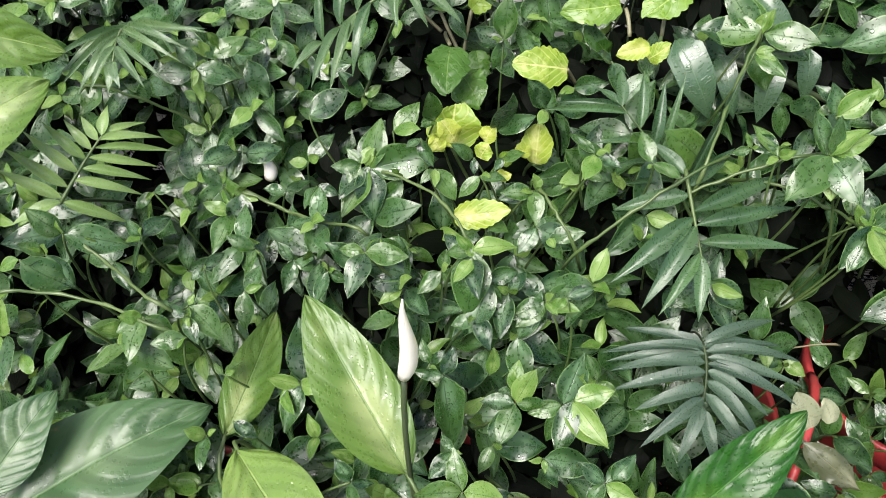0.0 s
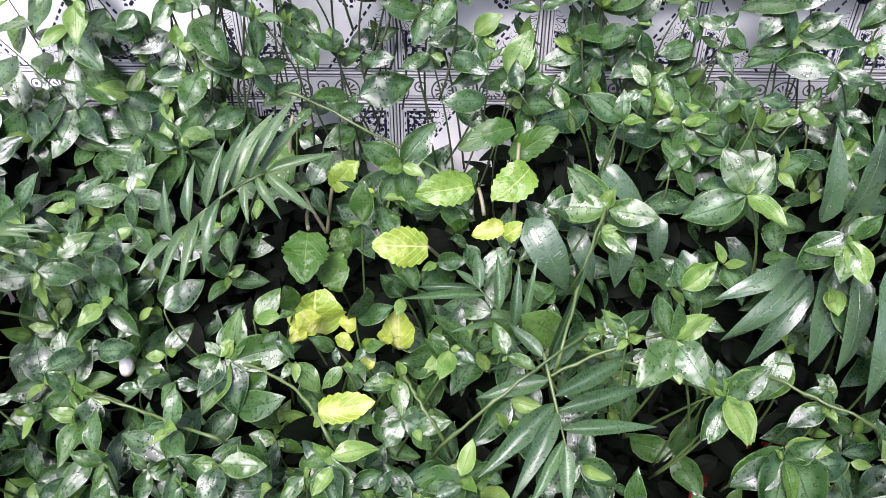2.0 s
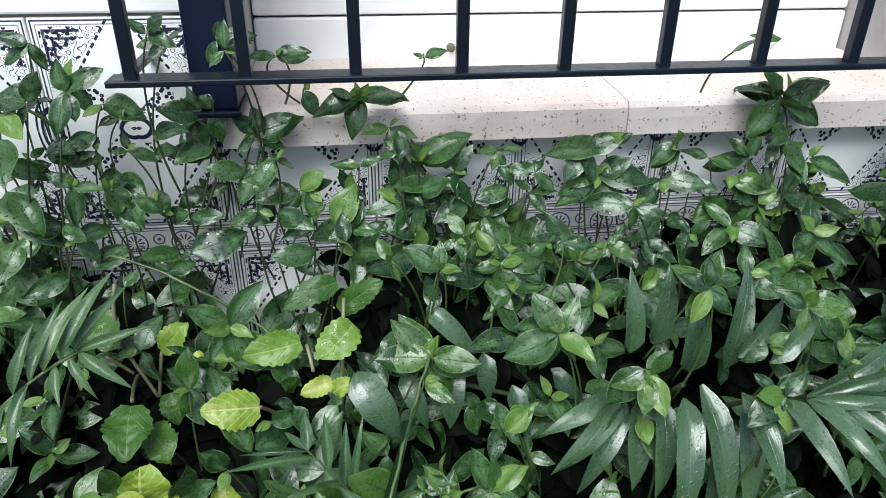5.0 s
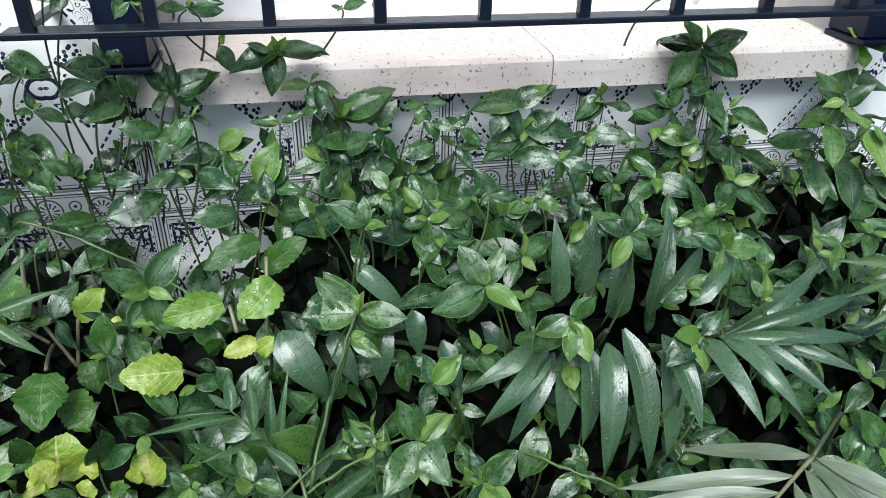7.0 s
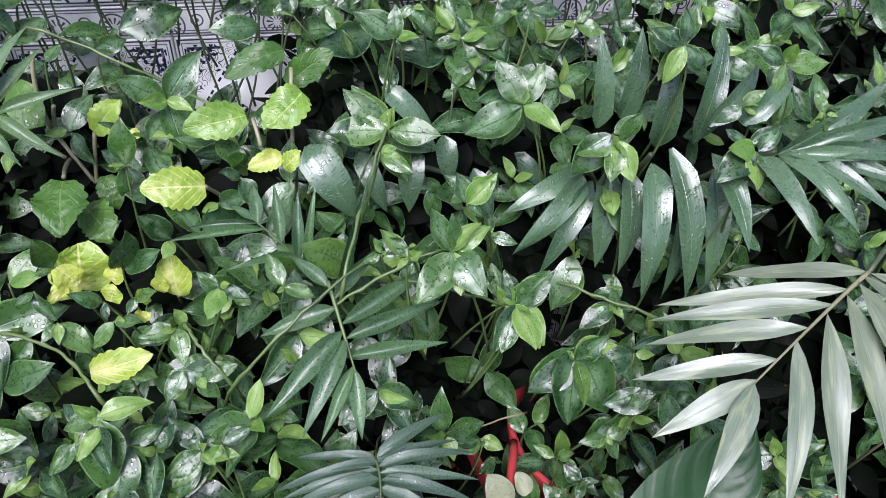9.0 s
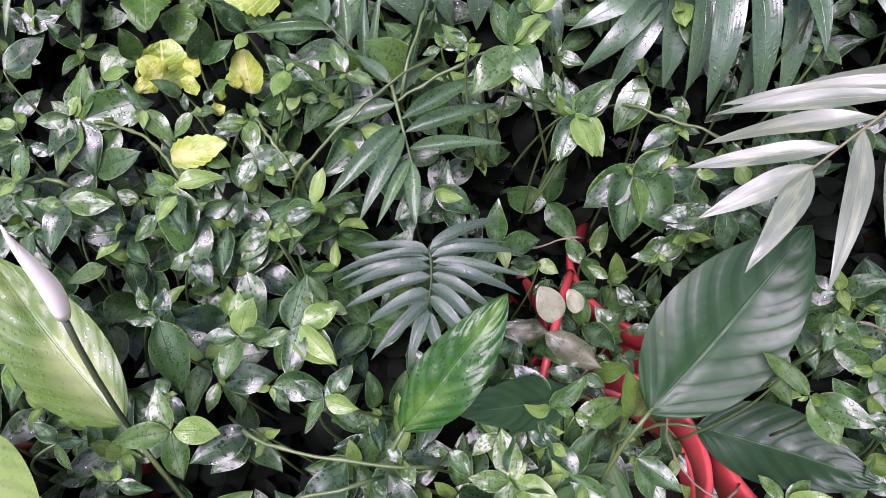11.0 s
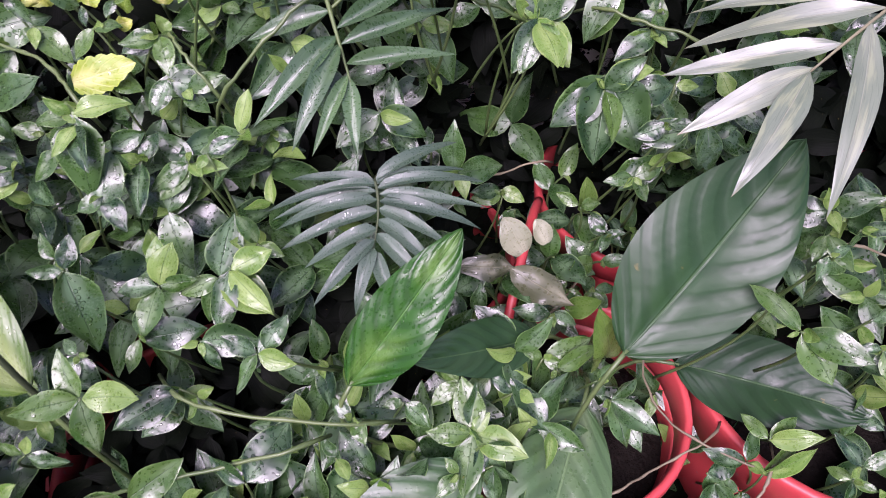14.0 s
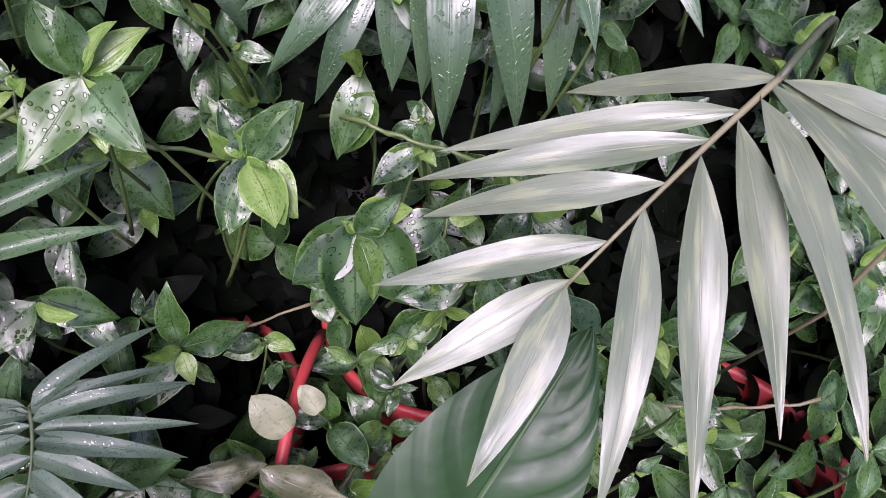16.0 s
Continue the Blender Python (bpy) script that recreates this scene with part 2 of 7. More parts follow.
LILY_GLOSSY = leaf_material("glossy_lily_leaf", (0.012, 0.065, 0.006), (0.032, 0.115, 0.012), (0.05, 0.14, 0.025), veins="herring", drops=22, gloss=0.3, vein_depth=0.3, size=0.12, rib_width=0.012, pale=(0.1, 0.2, 0.04), lines=0.25, through_light=0.1, beads=0.3, shine=0.3, crumple=0.6)
LILY_MID = leaf_material("green_lily_leaf", (0.028, 0.075, 0.024), (0.068, 0.132, 0.046), (0.1, 0.17, 0.07), veins="herring", drops=26, gloss=0.4, vein_depth=0.35, size=0.12, rib_width=0.012, lines=0.2, through_light=0.12, pale=(0.14, 0.2, 0.1), beads=0.14, shine=0.45, crumple=0.3)
COLEUS = leaf_material("yellow_coleus_leaf", (0.2, 0.31, 0.03), (0.42, 0.47, 0.07), (0.56, 0.57, 0.22), veins="branch", drops=9, gloss=0.4, through_light=0.25, edge=(0.3, 0.42, 0.05), pale=(0.66, 0.64, 0.27), lines=0.55, vein_depth=-0.6, beads=0.3, rib_width=0.022)
COLEUS_GREEN = leaf_material("green_coleus_leaf", (0.1, 0.2, 0.02), (0.24, 0.35, 0.045), (0.28, 0.38, 0.09), veins="branch", drops=8, gloss=0.38, through_light=0.2, lines=0.35, vein_depth=-0.6, beads=0.3, rib_width=0.02)
COLEUS_DARK = leaf_material("dark_coleus_leaf", (0.025, 0.075, 0.01), (0.06, 0.135, 0.02), (0.1, 0.17, 0.04), veins="branch", drops=8, gloss=0.4, through_light=0.15, lines=0.3, shine=0.3, beads=0.3, vein_depth=-0.6)
DRY = leaf_material("dry_leaf", (0.13, 0.15, 0.08), (0.28, 0.3, 0.19), (0.25, 0.26, 0.16), drops=9, gloss=0.42, pale=(0.4, 0.41, 0.29), lines=0.12, vein_depth=0.2, beads=0.4)
DRY_PATCHED = leaf_material("patched_dry_leaf", (0.035, 0.045, 0.02), (0.12, 0.13, 0.07), (0.14, 0.14, 0.08), drops=9, gloss=0.4, pale=(0.37, 0.37, 0.26), lines=0.05, vein_depth=0.1, beads=0.3, crumple=0.8)
STEM = plain_material("green_stem", (0.04, 0.075, 0.018), (0.09, 0.13, 0.042), 0.42, 60, 0.2, 0.0005)
STEM_DARK = plain_material("dark_stem", (0.02, 0.03, 0.012), (0.05, 0.07, 0.03), 0.5, 60, 0.3, 0.0005)
STEM_WOODY = plain_material("dry_stem", (0.09, 0.075, 0.04), (0.17, 0.145, 0.085), 0.6, 60, 0.4, 0.0007)
STEM_TAN = plain_material("tan_stem", (0.1, 0.1, 0.05), (0.2, 0.19, 0.11), 0.5, 60, 0.3, 0.0005)
RED = plain_material("red_plastic", (0.36, 0.03, 0.032), (0.48, 0.065, 0.062), 0.46, 9, 0.2, 0.0006, speck=(0.3, 0.08, 0.07), speck_cut=0.68)
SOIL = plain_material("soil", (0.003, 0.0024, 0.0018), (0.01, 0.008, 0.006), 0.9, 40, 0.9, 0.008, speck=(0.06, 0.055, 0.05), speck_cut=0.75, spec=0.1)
WHITE_PETAL = leaf_material("white_spathe", (0.84, 0.8, 0.76), (0.9, 0.87, 0.83), (0.84, 0.78, 0.72), drops=3, gloss=0.45, through_light=0.25, lines=0.05, vein_depth=0.05, beads=0.1)
IRON = plain_material("navy_painted_iron", (0.003, 0.006, 0.013), (0.006, 0.01, 0.019), 0.34, 25, 0.3, 0.0008, speck=(0.03, 0.03, 0.04), speck_cut=0.74, spec=0.3)
NAVY = plain_material("navy_paint", (0.002, 0.005, 0.02), (0.005, 0.009, 0.03), 0.4, 20, 0.2, 0.0008, spec=0.25)
STONE = plain_material("sill_stone", (0.7, 0.58, 0.52), (0.83, 0.74, 0.68), 0.6, 26, 0.5, 0.002, speck=(0.25, 0.19, 0.16), speck_cut=0.635)
PLASTER = plain_material("white_plaster", (0.8, 0.8, 0.79), (0.87, 0.87, 0.86), 0.7, 12, 0.2, 0.001)
SHUTTER = plain_material("white_shutter", (0.8, 0.8, 0.8), (0.86, 0.86, 0.86), 0.45, 6, 0.08, 0.0005)
GROUT = plain_material("grout", (0.3, 0.29, 0.28), (0.45, 0.43, 0.42), 0.85, 40, 0.4, 0.001)
CONCRETE = plain_material("concrete", (0.1, 0.095, 0.09), (0.18, 0.17, 0.16), 0.8, 8, 0.5, 0.003)


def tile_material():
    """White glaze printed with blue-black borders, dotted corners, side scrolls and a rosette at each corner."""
    m, nt, bs, out = nodes_of("printed_tile")
    uv = nt.nodes.new("ShaderNodeUVMap").outputs["UV"]
    sep = nt.nodes.new("ShaderNodeSeparateXYZ")
    nt.links.new(uv, sep.inputs[0])
    fu = math_node(nt, "SUBTRACT", 0.5, math_node(nt, "ABSOLUTE", math_node(nt, "SUBTRACT", sep.outputs["X"], 0.5)))
    fv = math_node(nt, "SUBTRACT", 0.5, math_node(nt, "ABSOLUTE", math_node(nt, "SUBTRACT", sep.outputs["Y"], 0.5)))
    eu, ev = math_node(nt, "MULTIPLY", fu, 0.193), math_node(nt, "MULTIPLY", fv, 0.267)
    e = math_node(nt, "MINIMUM", eu, ev)

    def band(v, a, b, soft=0.0006):
        return math_node(nt, "MULTIPLY", step(nt, v, a - soft, a + soft), step(nt, v, b + soft, b - soft))

    def vec(x, y):
        c = nt.nodes.new("ShaderNodeCombineXYZ")
        nt.links.new(x, c.inputs[0])
        nt.links.new(y, c.inputs[1])
        return c.outputs[0]

    ink = math_node(nt, "MAXIMUM", band(e, 0.0025, 0.0045), band(e, 0.0075, 0.0085))
    co = vec(eu, ev)
    sq = nt.nodes.new("ShaderNodeTexVoronoi")
    sq.voronoi_dimensions = "2D"
    sq.inputs["Scale"].default_value = 150
    nt.links.new(co, sq.inputs["Vector"])
    blob = step(nt, sq.outputs["Distance"], 0.42, 0.34)
    rc = math_node(nt, "SQRT", math_node(nt, "ADD", math_node(nt, "POWER", eu, 2.0), math_node(nt, "POWER", ev, 2.0)))
    tri = math_node(nt, "ADD", math_node(nt, "MULTIPLY", eu, 0.8), math_node(nt, "MULTIPLY", ev, 0.8))
    corner = math_node(nt, "MULTIPLY", step(nt, e, 0.0095, 0.0105), step(nt, tri, 0.06, 0.058))
    corner = math_node(nt, "MULTIPLY", corner, step(nt, e, 0.034, 0.032))
    ink = math_node(nt, "MAXIMUM", ink, math_node(nt, "MULTIPLY", corner, blob))

    def scroll(du, dv, r, turns):
        rr = math_node(nt, "SQRT", math_node(nt, "ADD", math_node(nt, "POWER", du, 2.0), math_node(nt, "POWER", dv, 2.0)))
        an = math_node(nt, "ARCTAN2", dv, du)
        s = math_node(nt, "SINE", math_node(nt, "ADD", math_node(nt, "MULTIPLY", rr, turns), math_node(nt, "MULTIPLY", an, 2.0)))
        return math_node(nt, "MULTIPLY", step(nt, s, 0.25, 0.5), step(nt, rr, r, r - 0.003))

    du, dv = math_node(nt, "SUBTRACT", eu, 0.0965), math_node(nt, "SUBTRACT", ev, 0.1335)
    ink = math_node(nt, "MAXIMUM", ink, scroll(du, dv, 0.022, 430.0))
    arm = math_node(nt, "ABSOLUTE", math_node(nt, "SUBTRACT", math_node(nt, "ABSOLUTE", du), math_node(nt, "ABSOLUTE", dv)))
    far = math_node(nt, "MAXIMUM", math_node(nt, "ABSOLUTE", du), math_node(nt, "ABSOLUTE", dv))
    spray = math_node(nt, "MULTIPLY", step(nt, arm, 0.016, 0.013), math_node(nt, "MULTIPLY", step(nt, far, 0.018, 0.02), step(nt, far, 0.052, 0.05)))
    ink = math_node(nt, "MAXIMUM", ink, math_node(nt, "MULTIPLY", spray, blob))
    oval = math_node(nt, "SQRT", math_node(nt, "ADD", math_node(nt, "POWER", math_node(nt, "MULTIPLY", eu, 2.4), 2.0), math_node(nt, "POWER", math_node(nt, "SUBTRACT", ev, 0.1335), 2.0)))
    ink = math_node(nt, "MAXIMUM", ink, math_node(nt, "MAXIMUM", band(oval, 0.036, 0.042), band(oval, 0.021, 0.029)))
    arc = math_node(nt, "ABSOLUTE", math_node(nt, "SUBTRACT", math_node(nt, "ADD", math_node(nt, "MULTIPLY", eu, 0.7), math_node(nt, "MULTIPLY", ev, 0.5)), 0.062))
    dash = step(nt, math_node(nt, "SINE", math_node(nt, "MULTIPLY", math_node(nt, "SUBTRACT", eu, ev), 420.0)), -0.5, -0.3)
    ink = math_node(nt, "MAXIMUM", ink, math_node(nt, "MULTIPLY", dash, step(nt, arc, 0.0017, 0.001)))
    most = math_node(nt, "MAXIMUM", eu, ev)
    key = math_node(nt, "MULTIPLY", band(e, 0.013, 0.0165), step(nt, most, 0.056, 0.054))
    key = math_node(nt, "MAXIMUM", key, math_node(nt, "MULTIPLY", band(e, 0.022, 0.025), math_node(nt, "MULTIPLY", step(nt, most, 0.046, 0.044), step(nt, most, 0.024, 0.026))))
    ink = math_node(nt, "MAXIMUM", ink, key)
    # curled tendrils that fill the corners inside the border
    wind = noise_of(nt, 62, 1, co)
    curl_ = step(nt, math_node(nt, "ABSOLUTE", math_node(nt, "SINE", math_node(nt, "MULTIPLY", wind, 34.0))), 0.4, 0.28)
    room = math_node(nt, "MULTIPLY", step(nt, e, 0.0095, 0.0105), step(nt, tri, 0.078, 0.075))
    ink = math_node(nt, "MAXIMUM", ink, math_node(nt, "MULTIPLY", curl_, math_node(nt, "MULTIPLY", room, step(nt, tri, 0.04, 0.043))))
    worn = step(nt, noise_of(nt, 160, 3, co), 0.3, 0.45)
    ink = math_node(nt, "MULTIPLY", ink, math_node(nt, "MULTIPLY_ADD", worn, 0.2, 0.8))
    obj = nt.nodes.new("ShaderNodeTexCoord").outputs["Object"]
    white = mixc(nt, noise_of(nt, 9, 3, obj), (0.8, 0.8, 0.79), (0.87, 0.87, 0.86))
    nt.links.new(mixc(nt, ink, white, (0.018, 0.02, 0.05)), bs.inputs["Base Color"])
    bs.inputs["Roughness"].default_value = 0.22
    nt.links.new(bump(nt, noise_of(nt, 25, 2, obj), 0.12, 0.001), bs.inputs["Normal"])
    return m


def strip_material():
    """The narrow printed strip: lines, ovals with fans, and loops."""
    m, nt, bs, out = nodes_of("printed_strip")
    uv = nt.nodes.new("ShaderNodeUVMap").outputs["UV"]
    sep = nt.nodes.new("ShaderNodeSeparateXYZ")
    nt.links.new(uv, sep.inputs[0])
    x = math_node(nt, "MULTIPLY", sep.outputs["X"], 0.193)
    y = math_node(nt, "MULTIPLY", math_node(nt, "SUBTRACT", sep.outputs["Y"], 0.5), 0.039)
    ay = math_node(nt, "ABSOLUTE", y)
    lines = math_node(nt, "MAXIMUM", step(nt, math_node(nt, "ABSOLUTE", math_node(nt, "SUBTRACT", ay, 0.0165)), 0.0012, 0.0006), step(nt, math_node(nt, "ABSOLUTE", math_node(nt, "SUBTRACT", ay, 0.013)), 0.0008, 0.0003))
    fx = math_node(nt, "SUBTRACT", math_node(nt, "PINGPONG", x, 0.0322), 0.0)
    r = math_node(nt, "SQRT", math_node(nt, "ADD", math_node(nt, "POWER", fx, 2.0), math_node(nt, "POWER", math_node(nt, "ADD", y, 0.006), 2.0)))
    an = math_node(nt, "ARCTAN2", math_node(nt, "ADD", y, 0.006), fx)
    fan = math_node(nt, "MULTIPLY", step(nt, math_node(nt, "SINE", math_node(nt, "MULTIPLY", an, 11.0)), 0.1, 0.4), math_node(nt, "MULTIPLY", step(nt, r, 0.004, 0.005), step(nt, r, 0.013, 0.012)))
    ring = step(nt, math_node(nt, "ABSOLUTE", math_node(nt, "SUBTRACT", r, 0.0165)), 0.0014, 0.0007)
    r2 = math_node(nt, "SQRT", math_node(nt, "ADD", math_node(nt, "POWER", math_node(nt, "SUBTRACT", fx, 0.0322), 2.0), math_node(nt, "POWER", y, 2.0)))
    loop = math_node(nt, "MAXIMUM", step(nt, math_node(nt, "ABSOLUTE", math_node(nt, "SUBTRACT", r2, 0.007)), 0.0013, 0.0006), step(nt, r2, 0.0028, 0.002))
    ink = math_node(nt, "MAXIMUM", math_node(nt, "MAXIMUM", lines, fan), math_node(nt, "MAXIMUM", ring, loop))
    ink = math_node(nt, "MULTIPLY", ink, math_node(nt, "MULTIPLY", 0.9, step(nt, ay, 0.0178, 0.0172)))
    nt.links.new(mixc(nt, ink, (0.8, 0.8, 0.79), (0.018, 0.02, 0.05)), bs.inputs["Base Color"])
    bs.inputs["Roughness"].default_value = 0.22
    return m


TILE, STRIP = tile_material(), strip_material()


# ---------- mesh helpers ----------
def finish(bm, name, material, smooth=True):
    me = bpy.data.meshes.new(name)
    bm.to_mesh(me)
    bm.free()
    for mat in material if isinstance(material, (list, tuple)) else (material,):
        me.materials.append(mat)
    if smooth:
        me.polygons.foreach_set("use_smooth", [True] * len(me.polygons))
    return me


def thing(name, at, label, category, group=""):
    ob = new(name)
    ob.empty_display_size = 0.02
    ob.location = at
    return tagged(ob, label, category, group)


def attach(name, me, parent, m=None, label=""):
    """A mesh object under a thing or a part, at the world pose m."""
    ob = new(name, me)
    ob.parent = parent
    base = WORLD_OF.get(parent.name, Matrix.Translation(parent.location) if parent.parent is None else Matrix())
    ob.matrix_basis = base.inverted() @ (m if m is not None else Matrix())
    WORLD_OF[ob.name] = base @ ob.matrix_basis
    if label:
        tagged(ob, label)
    return ob


WORLD_OF = {}


def part(name, bm, material, parent, label="", smooth=True, m=None):
    return attach(name, finish(bm, name, material, smooth), parent, m, label)


def box(bm, lo, hi, bevel=0.0, seg=2):
    c = [(a + b) / 2 for a, b in zip(lo, hi)]
    s = [b - a for a, b in zip(lo, hi)]
    made = bmesh.ops.create_cube(bm, size=1, matrix=Matrix.LocRotScale(c, None, s))
    if bevel:
        edges = {e for v in made["verts"] for e in v.link_edges}
        bmesh.ops.bevel(bm, geom=list(edges), offset=bevel, segments=seg, affect="EDGES", profile=0.5)
    return bm


def tube(bm, pts, radii, sides=7, cap=True):
    """A round, tapered stem through pts."""
    pts = [Vector(p) for p in pts]
    rings = []
    side = None
    for i, p in enumerate(pts):
        d = (pts[min(i + 1, len(pts) - 1)] - pts[max(i - 1, 0)]).normalized()
        if side is None:
            side = d.cross(Vector((0.3, 0.2, 1.0))).normalized()
        side = (side - d * side.dot(d)).normalized()
        up = d.cross(side)
        r = radii[i] if isinstance(radii, (list, tuple)) else radii
        rings.append([bm.verts.new(p + (side * math.cos(a) + up * math.sin(a)) * r) for a in (2 * math.pi * k / sides for k in range(sides))])
    for a, b in zip(rings, rings[1:]):
        for k in range(sides):
            bm.faces.new((a[k], a[(k + 1) % sides], b[(k + 1) % sides], b[k]))
    if cap:
        bm.faces.new(rings[0][::-1])
        bm.faces.new(rings[-1])
    return bm


def curve(a, b, c, n=8):
    """Points on the arc from a to c that leans towards b."""
    a, b, c = Vector(a), Vector(b), Vector(c)
    return [a.lerp(b, t).lerp(b.lerp(c, t), t) for t in (k / (n - 1) for k in range(n))]


def leaf_mesh(name, material, width, shape, fold=0.15, curl=0.2, wave=0.0, nl=8, nw=4, scallop=0.0, teeth=9, twist=0.0, seed=0, cup=0.0, puff=0.0, sickle=0.0, lump=0.0, flute=0.0):
    """A unit leaf: base at the origin, along +Y, upper face +Z. shape gives the half width along its length."""
    rnd = random.Random(seed)
    ph, ph2 = rnd.uniform(0, 6), rnd.uniform(0, 6)
    f1, f2, f3 = rnd.uniform(5, 9), rnd.uniform(2, 4), rnd.uniform(0, 6)
    lean = rnd.uniform(-0.07, 0.07)
    # the tip comes to lie one unit along +Y however far the leaf curls
    ty, tz = (math.sin(curl) / curl, -(1 - math.cos(curl)) / curl) if abs(curl) > 1e-4 else (1.0, 0.0)
    chord = math.hypot(ty, tz)
    ca, sa = ty / chord, tz / chord
    verts, uvs, faces = [], [], []
    half = nw // 2
    for i in range(nl + 1):
        t = i / nl
        w = width * 0.5 * shape(t)
        a = curl * t
        cy = math.sin(a) / curl if abs(curl) > 1e-4 else t
        cz = -(1 - math.cos(a)) / curl if abs(curl) > 1e-4 else 0
        tw = twist * t
        for j in range(-half, half + 1):
            s = j / half
            edge = 1.0
            if scallop:
                edge = 1 + scallop * abs(s) ** 5 * (2 * abs(math.cos(math.pi * (teeth * t + 0.3 * (s > 0)))) - 1)
            x = s * w * edge * math.cos(fold) * (1 + lean * s) + sickle * width * (t * t - 0.5 * t)
            z = abs(s) * w * math.sin(fold) - cup * w * s * s + wave * width * abs(s) * math.sin(t * 9 + ph + (2.1 if s > 0 else 0) + ph2)
            if puff:
                z += puff * width * math.sin((34 * t - 15 * abs(s) - 0.4) / 2) ** 2 * (1 - abs(s) ** 3) * min(1, abs(s) * 4) * min(1, 8 * t)
            if flute:
                # the blade swells between side veins that run up and out
                way = 46 * t - 13.6 * abs(s) ** 1.4
                z += flute * width * abs(math.sin(way / 2)) ** 0.8 * min(1, abs(s) * 3) * (1 - abs(s) ** 4) * (0.65 + 0.35 * math.sin(f1 * t + 5 * s + ph2))
            if lump:
                z += lump * width * math.sin(f1 * t + f2 * s + f3) * (0.3 + abs(s)) * math.sin(math.pi * t) ** 0.5
            x, z = x * math.cos(tw) - z * math.sin(tw), x * math.sin(tw) + z * math.cos(tw)
            py, pz = cy - z * math.sin(a), cz + z * math.cos(a)
            verts.append((x / chord, (py * ca + pz * sa) / chord, (pz * ca - py * sa) / chord))
            uvs.append((t, 0.5 + 0.5 * s))
    row = 2 * half + 1
    for i in range(nl):
        for j in range(row - 1):
            faces.append((i * row + j, i * row + j + 1, (i + 1) * row + j + 1, (i + 1) * row + j))
    me = bpy.data.meshes.new(name)
    me.from_pydata(verts, [], faces)
    lay = me.uv_layers.new(name="UVMap")
    for loop in me.loops:
        lay.data[loop.index].uv = uvs[loop.vertex_index]
    me.materials.append(material)
    me.polygons.foreach_set("use_smooth", [True] * len(me.polygons))
    return me


def ovate(t):
    """Broad near the base, drawn out to a point."""
    return max(0.02, math.sin(math.pi / 2 * t / 0.4) ** 0.7 if t < 0.4 else 1 - ((t - 0.4) / 0.6) ** 1.9)


def lance(t):
    return max(0.012, math.sin(math.pi * t ** 0.6) ** 0.7 * (1 - 0.12 * t)) if 0 < t < 1 else 0.02


def willow(t):
    return max(0.012, math.sin(math.pi / 2 * t / 0.36) ** 0.8 if t < 0.36 else 1 - ((t - 0.36) / 0.64) ** 1.6)


def ribbon(t):
    return max(0.012, min(1, (t * 5 + 0.12)) * (1 - max(0, (t - 0.45) / 0.55) ** 1.7))


def heart(t):
    """Broad and round with a blunt tip."""
    return max(0.05, math.sin(math.pi * min(1.0, 0.05 + 0.95 * t) ** 0.86) ** 0.6) if t < 1 else 0.05


def rounded(t):
    """Nearly a disc."""
    return max(0.05, math.sin(math.pi * (0.04 + 0.93 * t)) ** 0.55)


def elliptic(t):
    return max(0.01, math.sin(math.pi * t ** 0.86) ** 0.75 * (1 - 0.1 * t)) if 0 < t < 1 else 0.015


def on(base, tip, normal, wide=1.0):
    """The pose that lays a unit leaf from base to tip with its face towards normal."""
    base, tip, n = Vector(base), Vector(tip), Vector(normal)
    y = tip - base
    length = y.length
    y.normalize()
    x = y.cross(n)
    x = x.normalized() if x.length > 1e-5 else y.orthogonal().normalized()
    z = x.cross(y)
    m = Matrix((x * length * wide, y * length, z * length)).transposed().to_4x4()
    m.translation = base
    return m


rl = random.Random(3)


def vine_set(mat, count, seed, nl=10, nw=6):
    return [leaf_mesh("leaf", mat, rl.uniform(0.44, 0.58), ovate, rl.uniform(0.06, 0.3), rl.uniform(-0.25, 0.75), rl.uniform(0.02, 0.08), nl, nw, seed=seed + k, cup=rl.uniform(-0.2, 0.3), twist=rl.uniform(-0.35, 0.35), sickle=rl.uniform(-0.3, 0.3), lump=rl.uniform(0.015, 0.05)) for k in range(count)]


VINE_LEAVES, MID_LEAVES, YOUNG_LEAVES = vine_set(VINE, 14, 0), vine_set(VINE_MID, 8, 40), vine_set(VINE_YOUNG, 6, 20, 8, 4)


